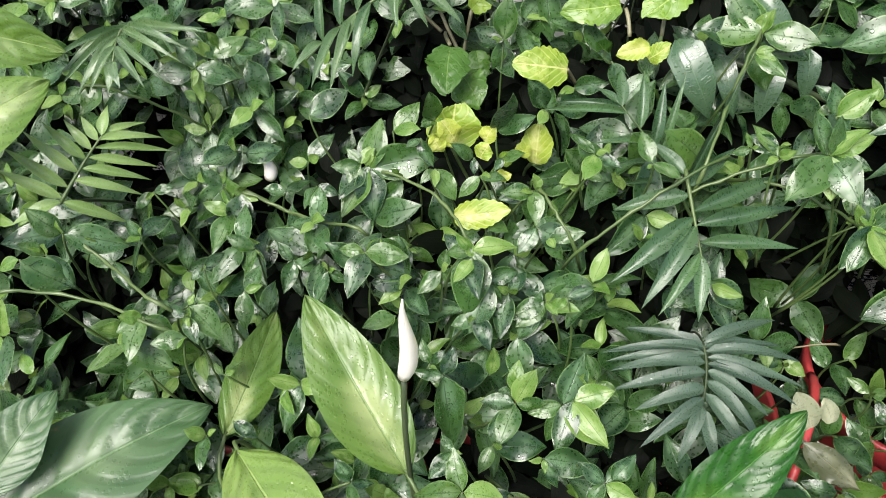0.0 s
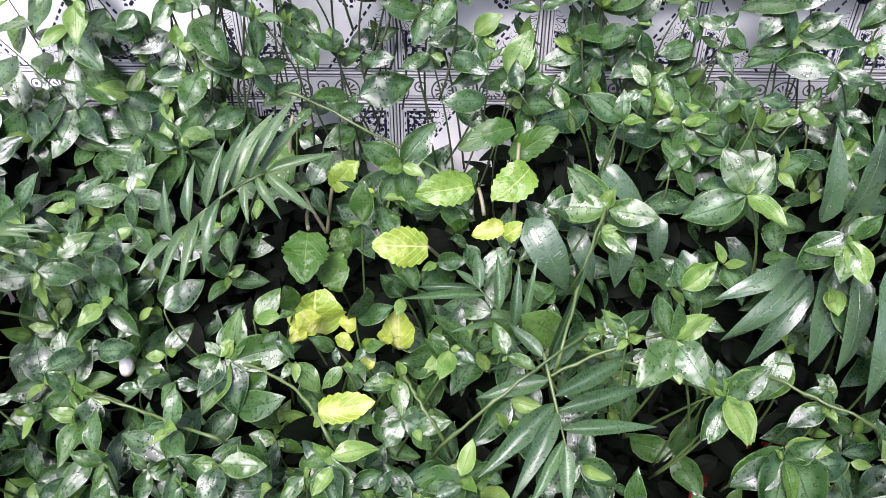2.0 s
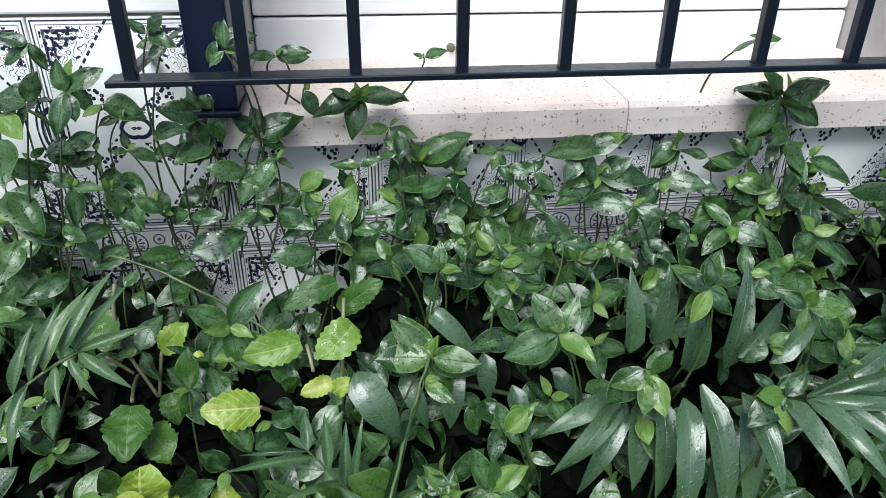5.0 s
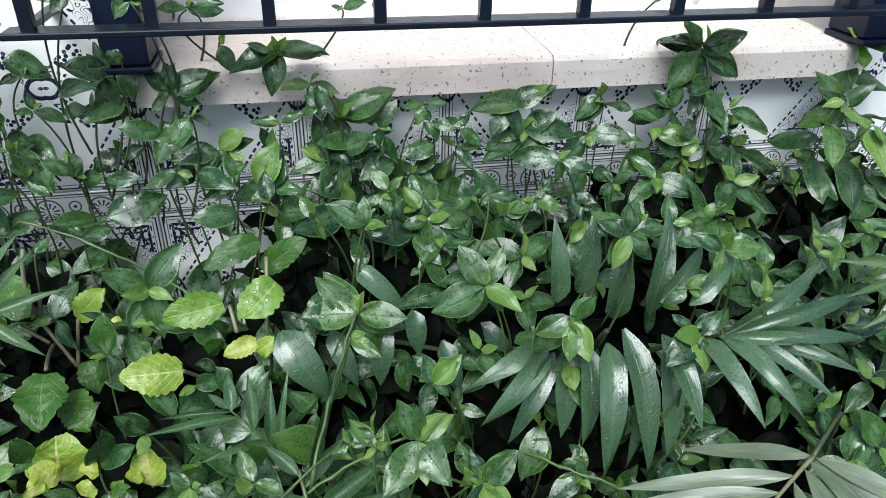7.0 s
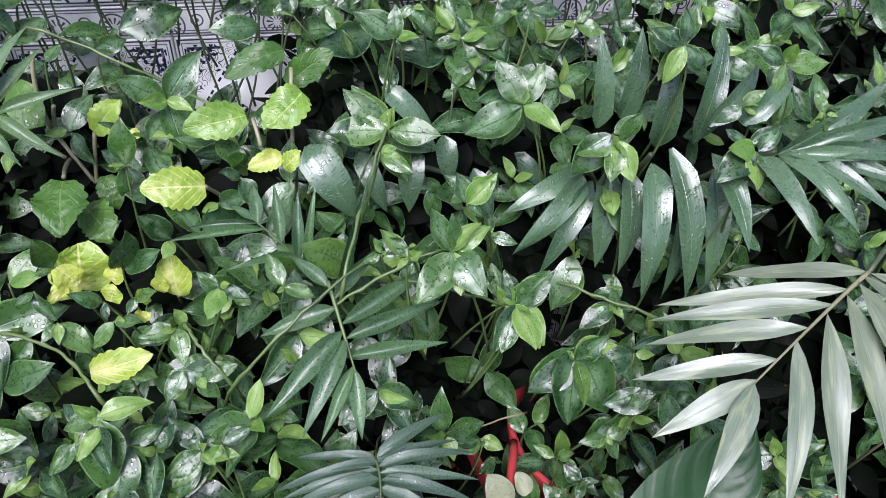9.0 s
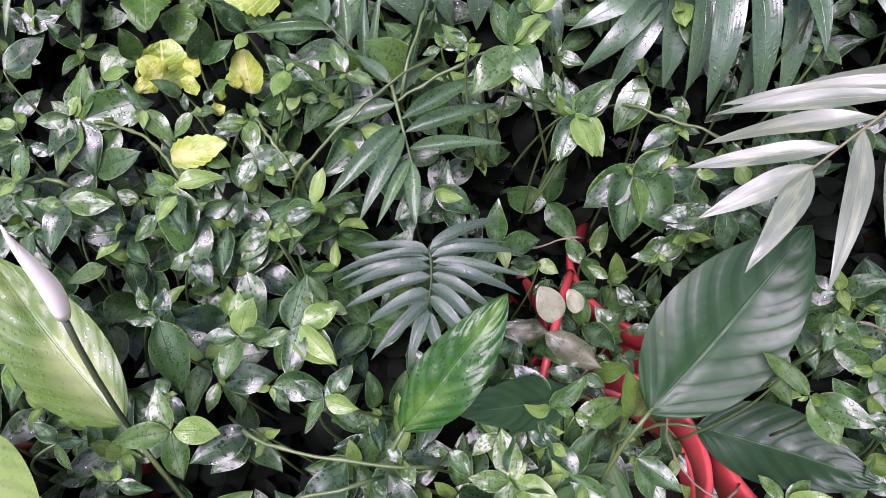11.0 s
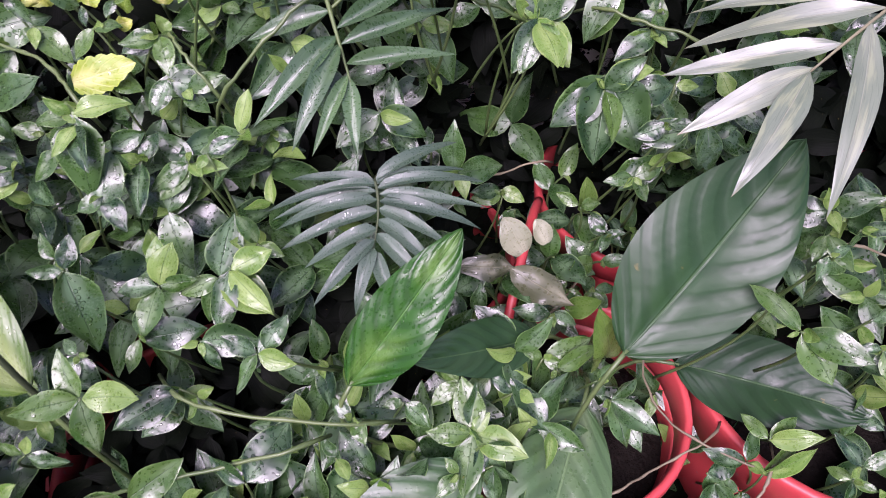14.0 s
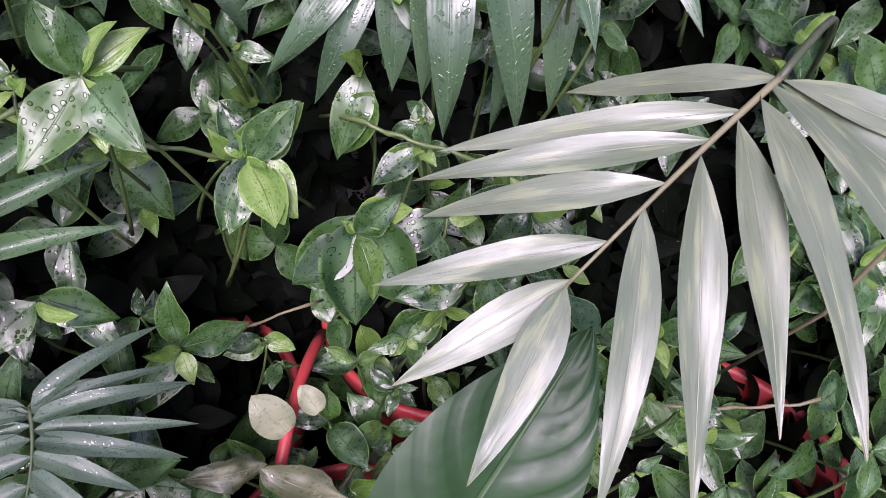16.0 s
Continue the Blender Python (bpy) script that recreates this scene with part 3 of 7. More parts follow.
def sprig(tip, grow, nodes=4, size=0.05, gap=0.42, root=None, young=2, rnd=random, label="", spread=1.0, thick=0.0015, name="wandering_vine", group="wandering vine shoots"):
    """A shoot of wandering vine: a jointed stem that ends at tip, leaves in two ranks, small pale ones at the end."""
    tip, grow = Vector(tip), Vector(grow).normalized()
    root = Vector(root) if root is not None else tip - grow * (size * 0.55 * nodes) + Vector((rnd.uniform(-0.05, 0.05), rnd.uniform(0.0, 0.06), -rnd.uniform(0.1, 0.18)))
    mid = tip - grow * (tip - root).length * 0.55
    if name == "climbing_vine":
        mid += Vector((rnd.uniform(-0.06, 0.06), 0, rnd.uniform(-0.02, 0.02)))
    ob = thing(name, root, label or rnd.choice(VINE_LABELS), "plant", group)
    n = 9
    pts = curve(root, mid, tip, n)
    part("stem", tube(bmesh.new(), [p - root for p in pts], [thick * (1.15 - 0.5 * k / (n - 1)) for k in range(n)], 6), STEM_DARK if name == "climbing_vine" else STEM, ob, m=Matrix.Translation(root))
    # distances back from the tip
    path = curve(root, mid, tip, 40)
    back = [0.0]
    for a, b in zip(path[::-1], path[::-1][1:]):
        back.append(back[-1] + (a - b).length)
    rpath = path[::-1]
    side0 = grow.cross(VIEW_UP).normalized()
    turn = rnd.uniform(0, 2 * math.pi)
    for k in range(nodes + young):
        dist = 0.0015 * k if k < young else (k - young) * size * gap + 0.004
        i = min(len(rpath) - 2, next((q for q, d in enumerate(back) if d >= dist), len(rpath) - 2))
        p, ax = rpath[i], (rpath[max(0, i - 2)] - rpath[min(len(rpath) - 1, i + 2)]).normalized()
        e1 = ax.cross(Vector((0.1, -0.4, 0.9))).normalized()
        e2 = ax.cross(e1)
        ang = turn + k * (math.pi * rnd.uniform(0.78, 0.98))
        out = e1 * math.cos(ang) + e2 * math.sin(ang)
        old = k / (nodes + young)
        lift = (0.95 - 0.95 * old) * rnd.uniform(0.7, 1.2)
        d = (out * spread + ax * lift + Vector((0, -0.08, -0.25 * old))).normalized()
        if name == "climbing_vine":
            d = (out * 0.8 + ax * lift * 0.4 + Vector((0, -0.2, -0.6))).normalized()
        nrm = (ax * (0.3 if name == "climbing_vine" else 1.0) + VIEW_UP * 0.9 - d * 0.2 + Vector((rnd.uniform(-0.3, 0.3), rnd.uniform(-0.3, 0.3), 0))).normalized()
        ln = size * (0.42 + 0.2 * k if k < young else rnd.uniform(0.85, 1.15))
        me = rnd.choice(YOUNG_LEAVES if k < young or (k == young and rnd.random() < 0.4) else MID_LEAVES if k <= young + 1 and rnd.random() < 0.5 else VINE_LEAVES)
        attach("leaf", me, ob, on(p, p + d * ln, nrm, rnd.uniform(0.9, 1.12)))
    return ob


VIEW_UP = Vector((0.0, -0.68, 0.73))
VINE_LABELS = [
    "wet green wandering vine shoot with pointed oval leaves",
    "rain-beaded wandering vine shoot with dark green leaves",
    "trailing wandering vine with glossy oval leaves and pale tip",
]

# ---------- ground, wall, window ----------
bm = bmesh.new()
bmesh.ops.create_grid(bm, x_segments=8, y_segments=8, size=60)
ground = tagged(new("ground", finish(bm, "ground", CONCRETE)), "dark damp concrete ground under the potted plants", "ground", kind="structure")

WALL_Y = 0.983
bm = bmesh.new()
box(bm, (-6, WALL_Y, 0), (0.01, WALL_Y + 0.26, 3.2))
box(bm, (0.94, WALL_Y, 0), (7, WALL_Y + 0.26, 3.2))
box(bm, (0.01, WALL_Y, 0), (0.94, WALL_Y + 0.26, 0.997))
box(bm, (0.01, WALL_Y, 2.25), (0.94, WALL_Y + 0.26, 3.2))
wall = tagged(new("wall_north", finish(bm, "wall_north", GROUT, False)), "tiled house wall with grey mortar and a window opening", "wall", kind="structure")

bm = bmesh.new()
box(bm, (-6, WALL_Y - 0.012, 1.149), (-0.034, WALL_Y, 3.2), 0.003)
box(bm, (0.985, WALL_Y - 0.012, 1.149), (7, WALL_Y, 3.2), 0.003)
tagged(new("trim", finish(bm, "trim", PLASTER, False)), "white painted plaster band above the tiles", "wall trim", kind="structure")

# unseen wall, added only to hold back light from the low sky
bm = bmesh.new()
box(bm, (-6, -1.85, 0), (7, -1.65, 1.1), 0.004)
tagged(new("light_block_south", finish(bm, "light_block_south", CONCRETE, False)), "unseen grey wall added behind the camera to cut low sky light", "wall", kind="structure")

# room behind the shutter stays closed
bm = bmesh.new()
box(bm, (-0.2, WALL_Y + 0.26, 0.8), (1.2, WALL_Y + 0.3, 2.4))
tagged(new("wall_inner", finish(bm, "wall_inner", PLASTER, False)), "white inner wall closing the window recess", "wall", kind="structure")

shutter = thing("roller_shutter", (0.47, 1.17, 1.04), "closed white roller shutter behind the window grille", "shutter")
z = 1.042
while z < 2.2:
    bm = box(bmesh.new(), (0.012, 1.165, z), (0.938, 1.18, z + 0.066), 0.004)
    part("slat", bm, SHUTTER, shutter, smooth=False)
    z += 0.069
for x in (0.3, 0.82):
    part("plug", tube(bmesh.new(), [(x, 1.166, 1.062), (x, 1.158, 1.062)], [0.007, 0.006], 12), STEM_WOODY if x < 0.5 else SHUTTER, shutter)

sill = thing("window_sill", (0.47, 1.04, 0.998), "worn pinkish limestone window sill with pitted chipped edge", "window sill")
rs = random.Random(5)


def stone_slab(x0, x1):
    bm = bmesh.new()
    bmesh.ops.create_grid(bm, x_segments=1, y_segments=1, size=0.5)
    bm.clear()
    nx = max(2, int((x1 - x0) / 0.02))
    prof = [(0.925, 0.998), (0.9248, 1.02), (0.9255, 1.034), (0.931, 1.0405), (0.96, 1.0425), (1.06, 1.046), (1.24, 1.05), (1.24, 0.998)]
    rings = []
    for k in range(nx + 1):
        x = x0 + (x1 - x0) * k / nx
        ring = []
        for q, (yy, zz) in enumerate(prof):
            chip = rs.uniform(-0.0012, 0.0016) if q in (2, 3) else 0
            ring.append(bm.verts.new((x, yy + max(0, chip), zz - abs(chip) * 0.7)))
        rings.append(ring)
    for a, b in zip(rings, rings[1:]):
        for q in range(len(prof)):
            bm.faces.new((a[q], a[(q + 1) % len(prof)], b[(q + 1) % len(prof)], b[q]))
    bm.faces.new(rings[0][::-1])
    bm.faces.new(rings[-1])
    bmesh.ops.recalc_face_normals(bm, faces=bm.faces)
    return bm


part("slab", stone_slab(-0.01, 0.4945), STONE, sill, smooth=False)
part("slab", stone_slab(0.496, 0.956), STONE, sill, smooth=False)

grille = thing("window_grille", (0.43, 0.849, 1.1), "dark navy painted iron window grille with square bars", "window grille")
part("bottom_rail", box(bmesh.new(), (-0.1, 0.832, 1.099), (1.03, 0.866, 1.106), 0.0015), IRON, grille, smooth=False)
part("top_rail", box(bmesh.new(), (-0.1, 0.832, 2.2), (1.03, 0.866, 2.207), 0.0015), IRON, grille, smooth=False)
bar_mesh = finish(box(bmesh.new(), (-0.0065, -0.0065, 0), (0.0065, 0.0065, 1.096), 0.0012), "bar", IRON, False)
for k in range(10):
    attach("bar", bar_mesh, grille, Matrix.Translation((-0.077 + 0.1145 * k, 0.849, 1.1055)))
for x in (-0.093, 1.018):
    for zz in (1.099, 2.2):
        part("bracket", box(bmesh.new(), (x, 0.866, zz), (x + 0.012, 0.978, zz + 0.007), 0.001), IRON, grille, smooth=False)

for x in (-0.032, 0.925):
    jamb = thing("window_jamb", (x + 0.024, 0.94, 1.045), "navy blue painted upright window surround on the sill", "window surround", "window surrounds")
    bm = box(bmesh.new(), (x, 0.905, 1.052), (x + 0.049, 0.98, 2.25), 0.003)
    part("upright", bm, NAVY, jamb, smooth=False)
    bm = box(bmesh.new(), (x - 0.003, 0.9, 1.044), (x + 0.052, 0.98, 1.0515), 0.002)
    part("foot", bm, NAVY, jamb, smooth=False)


# ---------- plants ----------
def pot(at, r_top, r_bot, height, label, lean=(0, 0), lip=0.034, sunk=0.05):
    """A red plastic planter with a rolled rim, a tapering wall and soil."""
    at = Vector(at)
    ob = thing("planter", at, label, "planter", "red planters")
    turn = pose(0, 0, 0, lean[0], lean[1], 0)

    def lathe(prof, mat, name, lab=""):
        bm = bmesh.new()
        n = 40
        rings = [[bm.verts.new(turn @ Vector((r * math.cos(2 * math.pi * k / n), r * math.sin(2 * math.pi * k / n), zz))) for k in range(n)] for r, zz in prof]
        for a, b in zip(rings, rings[1:]):
            for k in range(n):
                bm.faces.new((a[k], a[(k + 1) % n], b[(k + 1) % n], b[k]))
        if name == "body":
            bm.faces.new(rings[0][::-1])
        elif name == "soil":
            bm.faces.new(rings[-1])
        bmesh.ops.recalc_face_normals(bm, faces=bm.faces)
        part(name, bm, mat, ob, lab, m=Matrix.Translation(at))

    lathe([(r_bot * 0.6, 0.0), (r_bot, 0.004), (r_top * 0.97, height - lip - 0.001), (r_top * 0.956, height - lip + 0.001), (r_top * 0.95, height - lip - 0.016), (r_bot - 0.004, 0.01), (r_bot * 0.5, 0.008)], RED, "body")
    lathe([(r_top * 0.968, height - lip - 0.002), (r_top * 1.025, height - lip + 0.001), (r_top * 1.045, height - 0.009), (r_top * 1.042, height - 0.003), (r_top * 1.03, height), (r_top * 0.99, height), (r_top * 0.975, height - 0.003), (r_top * 0.962, height - 0.012), (r_top * 0.955, height - lip), (r_top * 0.968, height - lip - 0.002)], RED, "rim", "rolled red rim")
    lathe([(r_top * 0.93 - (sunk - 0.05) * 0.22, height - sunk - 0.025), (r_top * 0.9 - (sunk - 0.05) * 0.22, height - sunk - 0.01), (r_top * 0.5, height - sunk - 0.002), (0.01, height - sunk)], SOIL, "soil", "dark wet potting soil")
    return ob


def frond(palm, base, bend, tip, pairs, length, wide, mat_leaves, facing, droop=0.15, angle=60, rnd=random, tip_len=0.8, stem_mat=None, first=0.25, sag=0.3, thick=0.0022, only=0, shape_len=None):
    """One feather frond: an arched rachis with leaflets in two rows and a pair at its end. only: +1 or -1 leaves out a side."""
    f = Vector(facing).normalized()
    pts = curve(base, bend, tip, 14)
    o = Vector(base)
    r = part("frond", tube(bmesh.new(), [p - o for p in pts], [thick * (1.2 - 0.8 * k / 13) for k in range(14)], 6), stem_mat or STEM, palm, m=Matrix.Translation(o))
    fine = curve(base, bend, tip, 60)
    for k in range(pairs + 1):
        t = first + (1 - first) * k / pairs
        p = fine[int(t * 59)]
        d = (fine[min(59, int(t * 59) + 2)] - fine[max(0, int(t * 59) - 2)]).normalized()
        for s in (-1, 1):
            if only and s != only and k < pairs:
                continue
            side = d.cross(f).normalized() * s
            a = radians(angle * (1.12 - 0.62 * (k / pairs) ** 1.3) * rnd.uniform(0.93, 1.07))
            if k == pairs:
                a = radians(14)
            w = d * math.cos(a) + side * math.sin(a)
            grow = math.sin(math.pi * (0.3 + 0.55 * k / pairs)) if shape_len is None else shape_len(k / pairs)
            ln = length * grow * rnd.uniform(0.92, 1.06) * (tip_len if k == pairs else 1)
            w = (w + Vector((0, 0, -sag)) * rnd.uniform(0.6, 1.3)).normalized()
            n = (f + side * rnd.uniform(-0.25, 0.25) + d * rnd.uniform(-0.15, 0.15)).normalized()
            attach("leaflet", rnd.choice(mat_leaves), r, on(p, p + w * ln, n, wide / ln * rnd.uniform(0.9, 1.1)))
    return r


def feather(palm, rachis, leaflets, leaves, facing, thick=0.0017, stem_mat=None, root=None):
    """A frond whose leaflets are set singly: how far along the rachis, the tip and the width of each."""
    pts = curve(*rachis, 16)
    r = part("frond", tube(bmesh.new(), [p - pts[0] for p in pts], [thick * (1.25 - 0.05 * k) for k in range(16)], 7), stem_mat or STEM, palm, m=Matrix.Translation(pts[0]))
    if root is not None:
        down = curve(root, Vector(root).lerp(pts[0], 0.7) + Vector((0, 0.03, 0.02)), pts[0], 12)
        part("stalk", tube(bmesh.new(), [p - down[0] for p in down], thick, 6), STEM_DARK, palm, m=Matrix.Translation(down[0]))
    fine = curve(*rachis, 101)
    for k, (f, t, w) in enumerate(leaflets):
        p = fine[int(f * 100)]
        attach("leaflet", leaves[k % len(leaves)], r, on(p, t, facing, w / (Vector(t) - p).length))
    return r


def leaflet_set(mat, curls=(0.2, 0.5, 0.8, 0.35), shape=lance, fold=0.16):
    return [leaf_mesh("leaflet", mat, 1.0, shape, fold, c, 0.012, 10, 4, seed=50 + k) for k, c in enumerate(curls)]


PALM_LEAFLETS, PALE_LEAFLETS, LIGHT_LEAFLETS = leaflet_set(PALM, shape=willow), leaflet_set(PALM_PALE, (0.15, 0.35, 0.5, 0.65), willow, 0.04), leaflet_set(PALM_LIGHT, (0.5, 0.8, 1.0, 0.4), willow)
DARK_LEAFLETS = leaflet_set(PALM_DARK, (0.5, 0.9, 0.7, 1.1), lance, 0.1)
MID_LEAFLETS = leaflet_set(PALM_MID, (0.5, 0.8, 1.0, 0.4), willow)
BLADES = leaflet_set(PALM_BLADE, (0.9, 1.2, 1.5, 1.05), ribbon, 0.1)


def lily_leaf(plant, base, tip, facing, wide, light=0, curl=0.35, fold=0.18, seed=0, root=None, wave=0.03):
    me = leaf_mesh("leaf", (LILY, LILY_LIGHT, LILY_LIME, LILY_GLOSSY, LILY_MID)[light], wide, elliptic, fold, curl, wave, 44, 14, seed=seed, twist=0.12 * math.sin(seed), flute=(0.035, 0.04, 0.045, 0.06, 0.05)[light], lump=0.025, sickle=0.12 * math.sin(seed * 2.3))
    attach("leaf", me, plant, on(base, tip, facing))
    if root is not None:
        b = Vector(base)
        d = (Vector(tip) - b).normalized()
        pts = curve(root, b - d * 0.08, b + d * 0.004, 8)
        part("petiole", tube(bmesh.new(), [p - pts[0] for p in pts], 0.002, 6), STEM, plant, m=Matrix.Translation(pts[0]))


r1 = random.Random(11)
# planters
pot((0.324, 0.332, 0.1), 0.111, 0.085, 0.37, "red plastic planter with wet soil among the foliage")
pot((0.6, 0.342, 0.1), 0.145, 0.112, 0.365, "large red plastic planter with rolled rim beside the lily", lip=0.06)
pot((0.0, 0.33, 0.1), 0.145, 0.11, 0.33, "red plastic planter hidden under the trailing vines", sunk=0.07)
pot((0.463, 0.568, 0.1), 0.117, 0.085, 0.392, "red plastic planter with thick rim behind the palm leaves")
pot((0.2, 0.535, 0.1), 0.11, 0.085, 0.35, "red plastic planter with rolled rim touching the next planter")
pot((-0.28, 0.55, 0.1), 0.15, 0.11, 0.34, "red plastic planter covered by vine shoots")
pot((0.08, 0.79, 0.1), 0.13, 0.1, 0.4, "red plastic planter against the tiled wall")
pot((0.78, 0.72, 0.1), 0.14, 0.1, 0.4, "red plastic planter under the broad palm blades")
for y, x in ((0.33, 0.0), (0.55, -0.28), (0.332, 0.324), (0.342, 0.6), (0.575, 0.455), (0.525, 0.212), (0.79, 0.08), (0.72, 0.78)):
    stand = thing("pot_stand", (x, y, 0), "low grey concrete block under a planter", "block", "blocks under the planters")
    part("block", box(bmesh.new(), (-0.1, -0.1, 0), (0.1, 0.1, 0.099), 0.006), CONCRETE, stand, smooth=False, m=Matrix.Translation((x, y, 0)))

# red cane
cane = thing("plant_stake", (0.26, 0.35, 0.42), "bent red plastic plant stake leaning between two planters", "plant stake")
pts = curve((0.26, 0.35, 0.42), (0.3, 0.44, 0.6), (0.341, 0.555, 0.495), 12)
part("shaft", tube(bmesh.new(), [p - pts[0] for p in pts], 0.0048, 10), RED, cane, m=Matrix.Translation(pts[0]))

# palms
pale_palm = thing("parlour_palm", (0.78, 0.62, 0.42), "parlour palm with dusty silver-green drooping frond", "palm")
feather(pale_palm, ((0.573, 0.436, 0.826), (0.528, 0.412, 0.822), (0.452, 0.375, 0.783)), (
    (0.00, (0.509, 0.521, 0.76), 0.017),
    (0.25, (0.42, 0.478, 0.772), 0.0165),
    (0.42, (0.401, 0.455, 0.778), 0.0165),
    (0.62, (0.407, 0.455, 0.75), 0.017),
    (0.85, (0.372, 0.409, 0.762), 0.017),
    (0.98, (0.371, 0.362, 0.751), 0.02),
    (1.00, (0.393, 0.315, 0.741), 0.021),
    (0.72, (0.439, 0.289, 0.742), 0.0195),
    (0.47, (0.48, 0.281, 0.735), 0.021),
    (0.29, (0.516, 0.295, 0.765), 0.0205),
    (0.15, (0.535, 0.276, 0.78), 0.02),
    (0.06, (0.582, 0.303, 0.8), 0.019),
    (0.02, (0.619, 0.322, 0.81), 0.018),
    (0.00, (0.636, 0.348, 0.825), 0.017),
), PALE_LEAFLETS, (-0.05, -0.5, 0.86), 0.0016, STEM_TAN)
pts = curve((0.78, 0.62, 0.44), (0.72, 0.54, 0.86), (0.573, 0.436, 0.826), 14)
part("stalk", tube(bmesh.new(), [p - pts[0] for p in pts], 0.0022, 7), STEM_DARK, pale_palm, m=Matrix.Translation(pts[0]))
dark_palm = thing("parlour_palm", (0.2, 0.6, 0.45), "small dark green parlour palm with wet narrow leaflets", "palm")
feather(dark_palm, ((0.172, 0.45, 0.648), (0.177, 0.425, 0.642), (0.167, 0.39, 0.632)), (
    (0.02, (0.102, 0.467, 0.64), 0.0110),
    (0.10, (0.081, 0.442, 0.63), 0.0110),
    (0.20, (0.086, 0.434, 0.628), 0.0115),
    (0.34, (0.088, 0.425, 0.625), 0.0125),
    (0.50, (0.091, 0.407, 0.62), 0.0135),
    (0.74, (0.111, 0.391, 0.615), 0.0130),
    (0.88, (0.117, 0.36, 0.605), 0.0125),
    (0.97, (0.149, 0.352, 0.6), 0.0120),
    (1.00, (0.182, 0.345, 0.598), 0.0125),
    (0.00, (0.245, 0.492, 0.645), 0.0125),
    (0.08, (0.248, 0.466, 0.637), 0.0105),
    (0.15, (0.262, 0.452, 0.634), 0.0115),
    (0.25, (0.262, 0.427, 0.628), 0.0125),
    (0.36, (0.254, 0.409, 0.624), 0.0130),
    (0.47, (0.227, 0.396, 0.622), 0.0135),
    (0.63, (0.221, 0.37, 0.612), 0.0130),
    (0.80, (0.213, 0.357, 0.606), 0.0135),
    (0.05, (0.208, 0.46, 0.65), 0.0090),
    (0.06, (0.129, 0.443, 0.65), 0.0090),
), DARK_LEAFLETS, (0.0, -0.25, 0.97), 0.0012, STEM_DARK, root=(0.2, 0.6, 0.45))

feather(dark_palm, ((0.144, 0.563, 0.762), (0.155, 0.517, 0.731), (0.161, 0.492, 0.715)), (
    (0.24, (0.081, 0.532, 0.732), 0.0187), (0.47, (0.082, 0.473, 0.693), 0.0203), (0.56, (0.111, 0.455, 0.681), 0.0182), (0.93, (0.161, 0.449, 0.677), 0.0152),
    (0.41, (0.238, 0.572, 0.759), 0.0177), (0.56, (0.247, 0.545, 0.741), 0.0164), (0.77, (0.247, 0.513, 0.719), 0.0138), (0.16, (0.191, 0.591, 0.771), 0.0141),
    (0.05, (0.112, 0.592, 0.772), 0.0138), (0.89, (0.126, 0.451, 0.678), 0.0118),
), PALM_LEAFLETS, (0.0, -0.6, 0.8), 0.0017, root=(0.2, 0.62, 0.45))
feather(dark_palm, ((0.17, 0.575, 0.688), (0.124, 0.6, 0.76), (0.082, 0.625, 0.791)), (
    (0.90, (0.006, 0.6, 0.794), 0.0100),
    (0.97, (0.016, 0.63, 0.785), 0.0073),
    (0.62, (0.055, 0.575, 0.775), 0.0085),
    (0.45, (0.077, 0.56, 0.764), 0.0080),
    (0.74, (0.102, 0.645, 0.818), 0.0116),
    (0.58, (0.123, 0.64, 0.811), 0.0122),
    (0.50, (0.141, 0.64, 0.821), 0.0085),
    (0.20, (0.192, 0.63, 0.836), 0.0099),
    (0.97, (0.081, 0.66, 0.812), 0.0129),
    (0.30, (0.088, 0.55, 0.749), 0.0075),
    (1.00, (0.06, 0.65, 0.793), 0.0081),
), PALM_LEAFLETS, (0.0, -0.6, 0.8), 0.0015)
left_palm = thing("parlour_palm", (-0.3, 0.75, 0.5), "parlour palm with green arching leaflets over the bed", "palm")
feather(left_palm, ((-0.131, 0.69, 0.88), (-0.177, 0.665, 0.87), (-0.235, 0.63, 0.816)), (
    (0.00, (-0.059, 0.71, 0.893), 0.0114),
    (0.00, (-0.08, 0.67, 0.845), 0.0123),
    (0.08, (-0.114, 0.665, 0.841), 0.0094),
    (0.20, (-0.143, 0.65, 0.845), 0.0097),
    (0.05, (-0.092, 0.745, 0.919), 0.0140),
    (0.15, (-0.102, 0.75, 0.937), 0.0162),
    (0.30, (-0.124, 0.735, 0.927), 0.0160),
    (0.42, (-0.144, 0.72, 0.924), 0.0145),
    (0.55, (-0.167, 0.7, 0.912), 0.0131),
    (0.70, (-0.198, 0.69, 0.894), 0.0120),
    (0.42, (-0.185, 0.62, 0.806), 0.0127),
    (0.55, (-0.204, 0.6, 0.801), 0.0124),
    (0.70, (-0.22, 0.59, 0.806), 0.0111),
    (0.62, (-0.194, 0.62, 0.822), 0.0094),
    (0.85, (-0.24, 0.6, 0.819), 0.0101),
    (0.85, (-0.224, 0.67, 0.884), 0.0106),
), MID_LEAFLETS, (-0.1, -0.7, 0.72), 0.0017, root=(-0.3, 0.75, 0.5))
fern_palm = thing("parlour_palm", (-0.45, 0.68, 0.45), "parlour palm with pale green feather frond", "palm")
